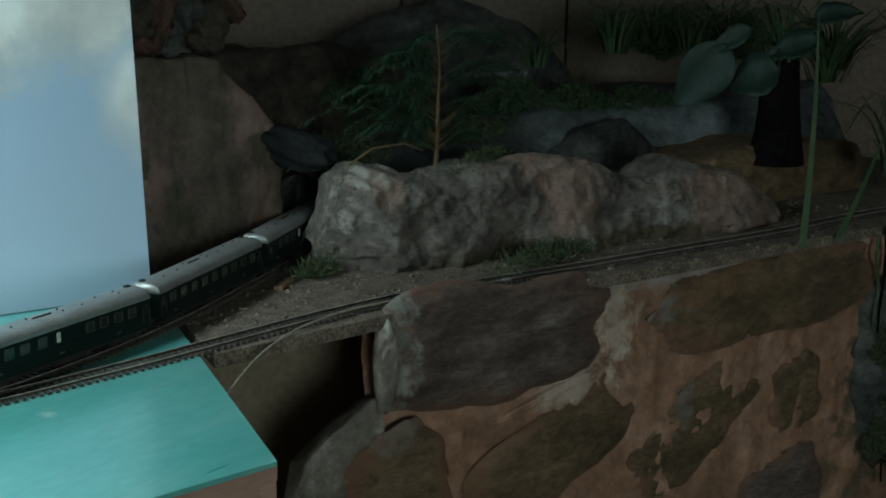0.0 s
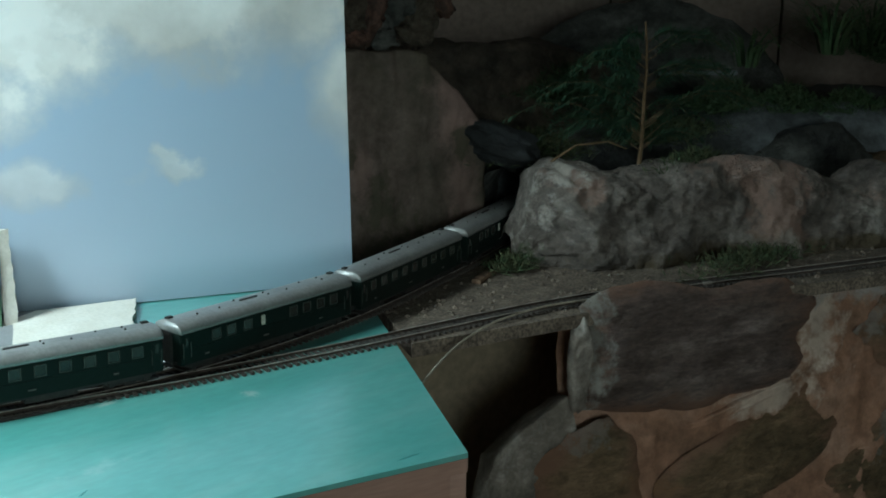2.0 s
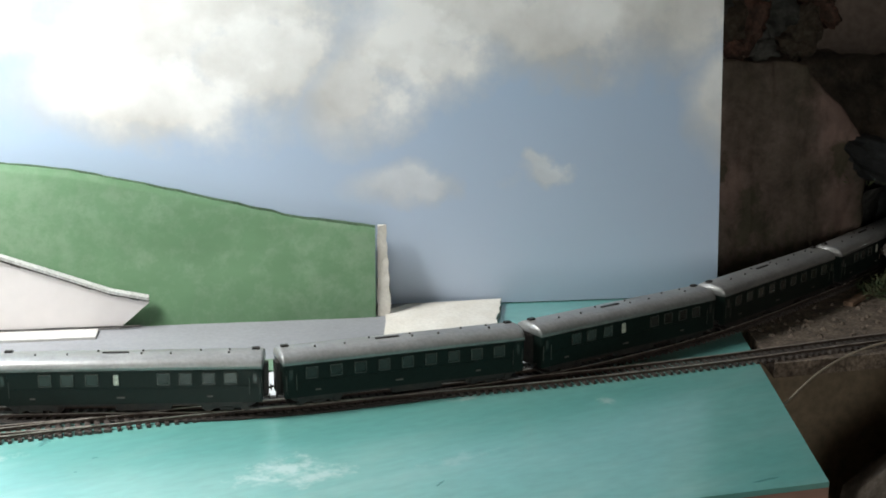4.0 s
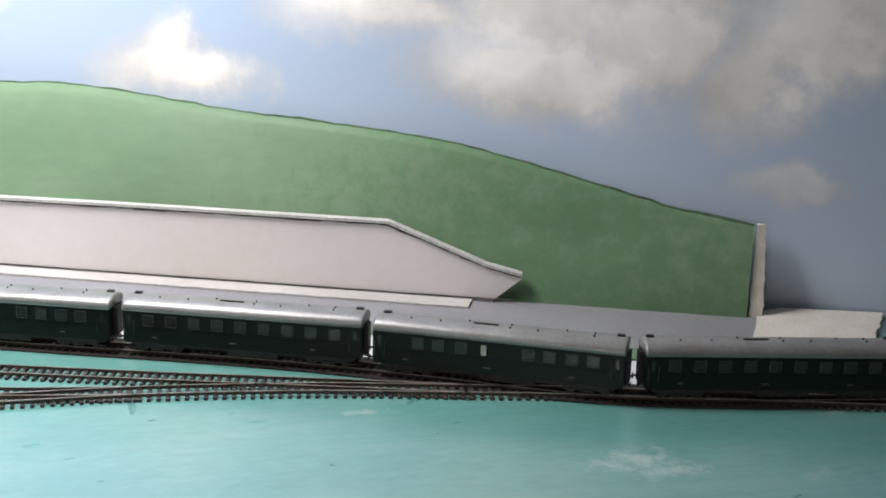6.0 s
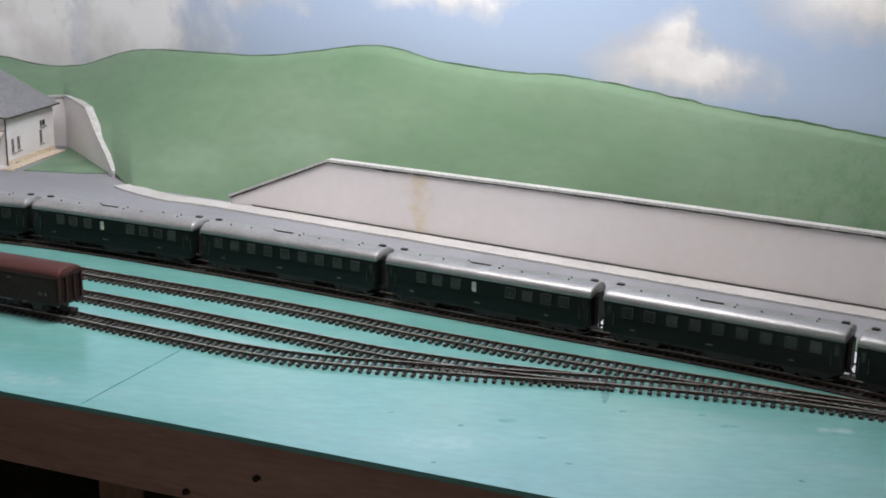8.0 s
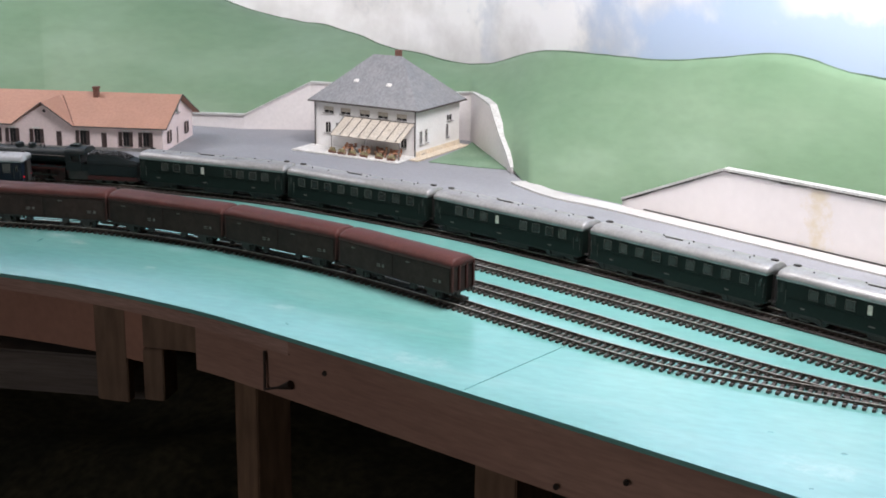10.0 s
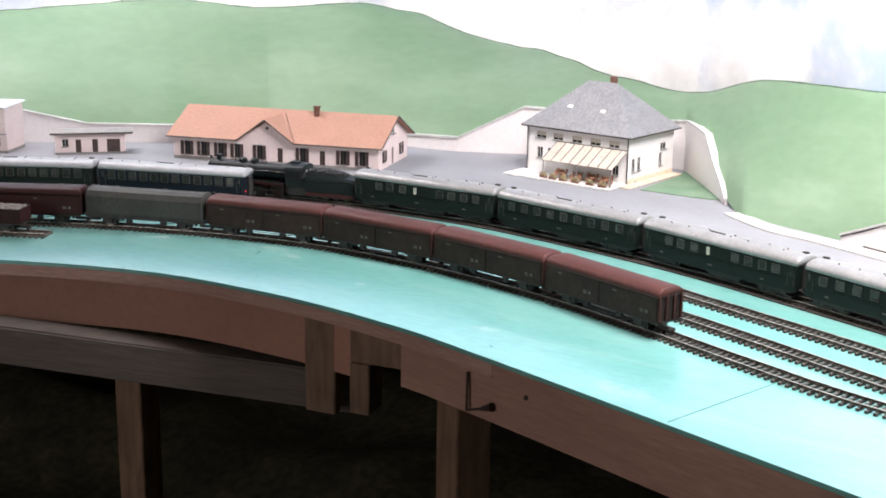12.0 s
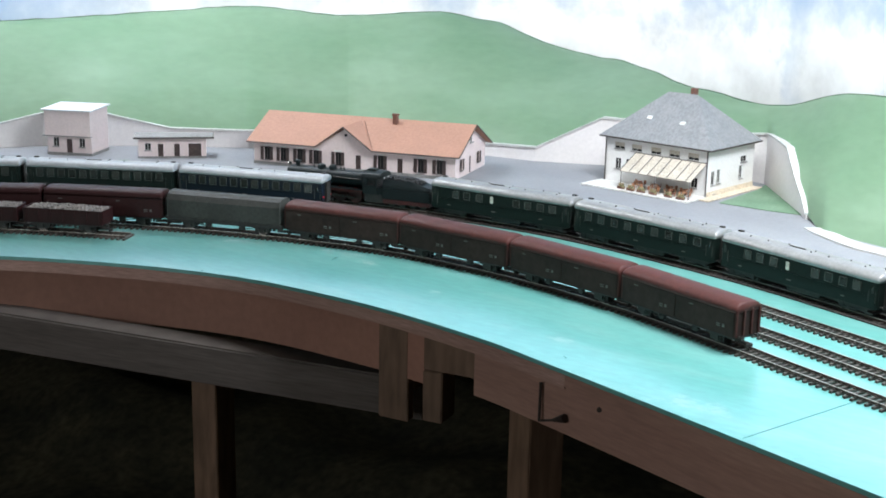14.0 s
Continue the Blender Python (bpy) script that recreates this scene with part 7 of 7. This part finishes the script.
M_BARK = mat("dark_trunk", (0.004, 0.0035, 0.0035), 1.0, (0.008, 0.007, 0.006), 40, 0.8, 160, 0.4, 0.8, spec=0.05)
M_MOSS = mat("moss_clump", (0.035, 0.06, 0.025), 0.9, (0.07, 0.065, 0.03), 120, 0.9, 400, 0.4, 0.5)


def tube(bm, pts, r0, r1, n=6):
    """A tapering round stem through points, in one piece."""
    line = [Vector(p) for p in pts]
    rings = []
    for i, p in enumerate(line):
        d = (line[min(i + 1, len(line) - 1)] - line[max(i - 1, 0)]).normalized()
        u = d.orthogonal().normalized() if not rings else (side_u - d * side_u.dot(d)).normalized()
        side_u, w, r = u, d.cross(u), r0 + (r1 - r0) * i / (len(line) - 1)
        rings.append([bm.verts.new(p + (u * math.cos(2 * math.pi * k / n) + w * math.sin(2 * math.pi * k / n)) * r) for k in range(n)])
    for a, b in zip(rings, rings[1:]):
        for k in range(n):
            bm.faces.new((a[k], a[(k + 1) % n], b[(k + 1) % n], b[k]))
    bm.faces.new(rings[0][::-1])
    bm.faces.new(rings[-1])
    return bm


def conifer():
    """A thin seedling with drooping needled branches."""
    rng = random.Random(31)
    t = empty("conifer_seedling", "thin young conifer with feathery green branches on the boulder", "tree")
    base = Vector((1.235, 0.862, 0.095))
    top = Vector((1.233, 0.860, 0.262))
    part("trunk", tube(bmesh.new(), [base.lerp(top, i / 6) + Vector((0.002 * math.sin(i * 1.7), 0.002 * math.cos(i), 0)) for i in range(7)], 0.0028, 0.0010), M_TWIG, t)
    along_face = Vector((0.83, -0.56, 0))
    leaves, twigs = bmesh.new(), bmesh.new()
    for k in range(40):
        f = rng.uniform(0.12, 0.98)
        start = base.lerp(top, f)
        ang = rng.choice((0, math.pi)) + rng.uniform(-0.7, 0.7)
        d = Vector((along_face.x * math.cos(ang) - along_face.y * math.sin(ang) * 0.5, along_face.y * math.cos(ang) + along_face.x * math.sin(ang) * 0.5, 0)).normalized()
        L = rng.uniform(0.05, 0.165) * (1.15 - f * 0.75)
        pts = [start + d * (L * s) + Vector((0, 0, 0.035 * math.sin(s * 2.2) * L / 0.1 - 0.018 * s * s)) for s in (0, 0.25, 0.5, 0.75, 1)]
        tube(twigs, pts, 0.0006, 0.0002, 5)
        for s in range(85):
            q = 0.12 + 0.88 * s / 85
            i = min(3, int(q * 4))
            p = pts[i].lerp(pts[i + 1], q * 4 - i)
            for sg in (-1, 1):
                side_v = (d.cross(Vector((0, 0, 1))) * sg * rng.uniform(0.6, 1.1) + d * 0.7 + Vector((0, 0, rng.uniform(-1.0, 0.9)))).normalized()
                ln = rng.uniform(0.012, 0.024) * (1.1 - 0.5 * q)
                w = side_v.cross(Vector((0.3, 0.2, 1))).normalized() * 0.0008
                v = [leaves.verts.new(x) for x in (p - w, p + w, p + side_v * ln)]
                leaves.faces.new(v)
    tagged(part("branchwork", twigs, M_TWIG, t), kind="stuff")
    tagged(part("foliage", leaves, M_NEEDLE, t), kind="stuff")


def broad_leaf(parent, foot, tip, width, sag, seed):
    rng = random.Random(seed)
    a, b = Vector(foot), Vector(tip)
    d = b - a
    side_v = d.cross(Vector((-0.35, -0.6, 0.6))).normalized()
    up = side_v.cross(d).normalized()
    bm = bmesh.new()
    rows = []
    for i in range(13):
        t = i / 12
        w = width * math.sin(math.pi * t ** 0.8) ** 0.75 * (1 - 0.25 * t)
        mid = a + d * t - up * sag * t * t
        rows.append([bm.verts.new(mid + side_v * (w * s) + up * (0.18 * w * s * s * 2 + 0.002 * rng.uniform(-1, 1) - 0.002 * (s == 0))) for s in (-1, -0.5, 0, 0.5, 1)])
    for p, q in zip(rows, rows[1:]):
        for i in range(4):
            bm.faces.new((p[i], p[i + 1], q[i + 1], q[i]))
    bmesh.ops.remove_doubles(bm, verts=bm.verts, dist=1e-6)
    bmesh.ops.solidify(bm, geom=list(bm.faces), thickness=0.0006)
    return part("leaf", bm, M_LEAF, parent, smooth=True)


def rubber_plant():
    t = empty("broad_leaved_plant", "dark stemmed plant with broad green leaves in the rockery", "plant")
    bm = bmesh.new()
    rings = []
    for k in range(12):
        z, r = 0.055 + 0.145 * k / 11, 0.027 + 0.014 * (1 - k / 11) ** 3
        rings.append([bm.verts.new((1.735 + 0.006 * math.sin(k * 0.4) + r * (1 + 0.16 * noise.noise(Vector((math.cos(a) * 2, math.sin(a) * 2, k * 0.35)))) * math.cos(a), 0.672 + r * math.sin(a), z)) for a in [2 * math.pi * i / 22 for i in range(22)]])
    for a, b in zip(rings, rings[1:]):
        for i in range(22):
            bm.faces.new((a[i], a[(i + 1) % 22], b[(i + 1) % 22], b[i]))
    bm.faces.new(rings[-1])
    part("stump", bm, M_BARK, t, "black rough stump", smooth=True)
    t.matrix_basis = Matrix.Translation((0.02, -0.02, 0.0))
    root = (1.52, 0.60, 0.235)
    for i, (f, tip, w, s) in enumerate((((1.457, 0.634, 0.238), (1.434, 0.687, 0.162), 0.034, 0.012), ((1.479, 0.578, 0.210), (1.459, 0.631, 0.188), 0.034, 0.006), ((1.513, 0.545, 0.243), (1.493, 0.600, 0.228), 0.024, 0.006),
                                        ((1.467, 0.611, 0.258), (1.449, 0.655, 0.229), 0.015, 0.008), ((1.50, 0.55, 0.27), (1.52, 0.50, 0.285), 0.018, 0.01))):
        broad_leaf(t, f, tip, w, s, i)
        part("stalk", tube(bmesh.new(), [root, Vector(root).lerp(Vector(f), 0.5) + Vector((0, 0, 0.01)), f], 0.0016, 0.0010, 6), M_LEAF, t)


def tuft(x, y, z, n, length, spread, seed, label):
    """A clump of arching blades."""
    rng = random.Random(seed)
    bm = bmesh.new()
    for k in range(n):
        a = rng.uniform(0, 2 * math.pi)
        L = length * rng.uniform(0.5, 1.1)
        d = Vector((math.cos(a), math.sin(a), 0))
        w = Vector((-d.y, d.x, 0)) * rng.uniform(0.0012, 0.0028)
        r = rng.uniform(0, 0.025)
        prev = None
        for s in range(7):
            t = s / 6
            p = Vector((x, y, z)) + d * (r + spread * L * t * (0.4 + t)) + Vector((0, 0, L * (t * 1.25 - 0.95 * t * t * rng.uniform(0.8, 1.1))))
            ww = w * (1 - t) ** 0.7
            cur = (bm.verts.new(p - ww), bm.verts.new(p + ww))
            if prev:
                bm.faces.new((prev[0], prev[1], cur[1], cur[0]))
            prev = cur
    return thing("grass_tuft", bm, M_BLADE, label, "grass", group="grasses of the rockery")


def moss(x, y, z, rx, ry, rz, n, seed, material, label):
    rng = random.Random(seed)
    bm = bmesh.new()
    for i in range(n * 14):
        u, v = rng.gauss(0, 0.5), rng.gauss(0, 0.5)
        p = Vector((x + rx * u, y + ry * v, z + rz * rng.uniform(-0.6, 1) * max(0.1, 1 - u * u - v * v)))
        d = Vector((rng.uniform(-1, 1), rng.uniform(-1, 1), rng.uniform(-0.2, 1.2))).normalized() * rng.uniform(0.005, 0.016)
        w = d.cross(Vector((rng.uniform(-1, 1), rng.uniform(-1, 1), 0.4))).normalized() * rng.uniform(0.0004, 0.0010)
        bm.faces.new([bm.verts.new(q) for q in (p, p + d * 0.5 + w, p + d, p + d * 0.5 - w)])
    return thing("moss_clump", bm, material, label, "moss")


conifer()
rubber_plant()
for i, (x, y, z, n, L, sp) in enumerate([(1.66, 0.86, 0.20, 46, 0.16, 0.7), (1.78, 0.80, 0.20, 46, 0.17, 0.8), (1.72, 0.64, 0.20, 40, 0.18, 0.7), (1.60, 0.95, 0.18, 30, 0.12, 0.7), (1.85, 0.62, 0.16, 46, 0.20, 0.8), (1.80, 0.50, 0.05, 40, 0.22, 0.6), (1.83, 0.43, -0.10, 40, 0.25, 0.5), (1.80, 0.87, 0.19, 80, 0.17, 1.0), (1.90, 0.80, 0.19, 70, 0.17, 1.0), (1.93, 0.64, 0.17, 80, 0.20, 0.9)]):
    tuft(x, y, z, n, L, sp, 50 + i, "arching green grass tuft among the rocks")
t = empty("tall_grass", "tall single green blades rising beside the track", "grass")
for i, (p, q) in enumerate((((1.515, 0.520, 0.0), (1.462, 0.505, 0.29)), ((1.60, 0.505, -0.004), (1.56, 0.445, 0.15)))):
    p, q = Vector(p), Vector(q)
    bm = bmesh.new()
    prev = None
    for s in range(9):
        u = s / 8
        m = p.lerp(q, u) + Vector((0.012 * math.sin(u * 3), 0, 0))
        w = Vector((0.0025, -0.0035, 0)) * (1 - u) ** 0.6
        cur = (bm.verts.new(m - w), bm.verts.new(m + w))
        if prev:
            bm.faces.new((prev[0], prev[1], cur[1], cur[0]))
        prev = cur
    part("blade", bm, M_BLADE, t)
for i, (p, q) in enumerate((((1.690, 0.478, 0.0), (1.700, 0.474, -0.30)), ((1.702, 0.472, 0.02), (1.735, 0.458, -0.24)), ((1.712, 0.468, 0.03), (1.722, 0.462, -0.36)), ((1.676, 0.482, -0.01), (1.684, 0.478, -0.16)))):
    p, q = Vector(p), Vector(q)
    thing("vine", tube(bmesh.new(), [p.lerp(q, u / 8) + Vector((0.009 * math.sin(u * 1.3 + i), -0.006, 0)) for u in range(9)], 0.0022, 0.0012, 6), M_BLADE if i % 2 else M_BARK, "thin dark vine hanging over the rock face", "vine", group="vines on the rock face")
for i, (x, y, z) in enumerate(((1.70, 0.46, -0.17), (1.735, 0.45, -0.24), (1.70, 0.46, -0.30), (1.75, 0.445, -0.33))):
    moss(x, y, z, 0.035, 0.012, 0.04, 130, 70 + i, M_MOSS, "dark moss at the end of the rock face")
moss(1.285, 0.825, 0.098, 0.055, 0.02, 0.018, 150, 61, M_MOSS, "green moss and sprigs on the boulder top")
moss(1.06, 0.90, 0.004, 0.03, 0.02, 0.012, 60, 62, M_MOSS, "green moss at the foot of the boulder")
moss(1.20, 0.99, 0.10, 0.07, 0.05, 0.03, 160, 63, M_MOSS, "dark green undergrowth above the tunnel mouth")
moss(1.42, 0.95, 0.105, 0.10, 0.04, 0.02, 160, 64, M_MOSS, "dark green undergrowth on the rock bank")
moss(1.30, 0.735, 0.006, 0.12, 0.03, 0.006, 140, 65, M_MOSS, "mossy edge beside the lead track")
for i, (x, y, z, rx, rz, n) in enumerate([(1.58, 0.97, 0.13, 0.07, 0.03, 260), (1.68, 0.93, 0.12, 0.07, 0.03, 260), (1.77, 0.88, 0.115, 0.07, 0.025, 260), (1.85, 0.84, 0.10, 0.06, 0.03, 200), (1.36, 1.08, 0.15, 0.06, 0.035, 240), (1.42, 1.05, 0.12, 0.06, 0.03, 200), (1.82, 0.86, 0.20, 0.06, 0.04, 240), (1.93, 0.78, 0.20, 0.07, 0.05, 260)]):
    moss(x, y, z, rx, 0.04, rz, n, 80 + i, M_BLADE, "dark green undergrowth among the rocks")
bm = tube(bmesh.new(), [(1.12, 0.90, 0.112), (1.15, 0.89, 0.128), (1.19, 0.875, 0.130), (1.215, 0.868, 0.12)], 0.0014, 0.0008, 6)
thing("twig", bm, M_TWIG, "dry bent twig lying on the boulder", "twig")
thing("ledge_slab", box(bmesh.new(), -0.06, 0.06, -0.02, 0.02, -0.003, 0.003, 0.001), M_BLUE_ROCK, "narrow pale slab on the rock bank", "slab").matrix_world = pose(1.60, 1.035, 0.165, 0, 0, -33)
M_ROOT = mat("reddish_root", (0.10, 0.05, 0.035), 0.8, (0.02, 0.014, 0.01), 60, 0.9, 250, 0.4, 0.6)
M_CLAY = rock_mat("pale_brown_clay", (0.16, 0.135, 0.10), (0.10, 0.075, 0.055), (0.03, 0.022, 0.018), 30, 90, 1.0)
rng = random.Random(77)
for i, (x, y, z, r) in enumerate(((0.955, 1.06, 0.278, 0.024), (0.985, 1.056, 0.268, 0.022), (1.012, 1.05, 0.285, 0.026), (1.040, 1.03, 0.262, 0.020), (0.962, 1.05, 0.245, 0.014), (0.992, 1.035, 0.242, 0.012), (1.022, 1.03, 0.245, 0.013), (1.06, 1.03, 0.290, 0.024), (0.94, 1.075, 0.30, 0.030), (0.99, 1.08, 0.305, 0.030), (1.03, 1.07, 0.31, 0.026))):
    bm = bmesh.new()
    bmesh.ops.create_icosphere(bm, subdivisions=4, radius=r)
    turn = Matrix.Rotation(rng.uniform(0, 6), 3, "Y")
    for v in bm.verts:
        k = 1 + 0.5 * noise.fractal(v.co * 40 + Vector((i * 3, 0, 0)), 0.9, 2.1, 5) + 0.5 * facet(v.co + Vector((i, 0, 0)), 60)
        v.co = turn @ Vector((v.co.x * k * 1.25, v.co.y * k, v.co.z * k * 0.75)) + Vector((x, y, z))
    thing("rock_lump", bm, (M_CLAY, M_ROOT, M_ROCK_DARK)[i % 3], ("crumbly pale brown clay lump on the rock pillar", "rough dark reddish lump on the rock pillar", "dark broken stone on the rock pillar")[i % 3], "rock", smooth=True)
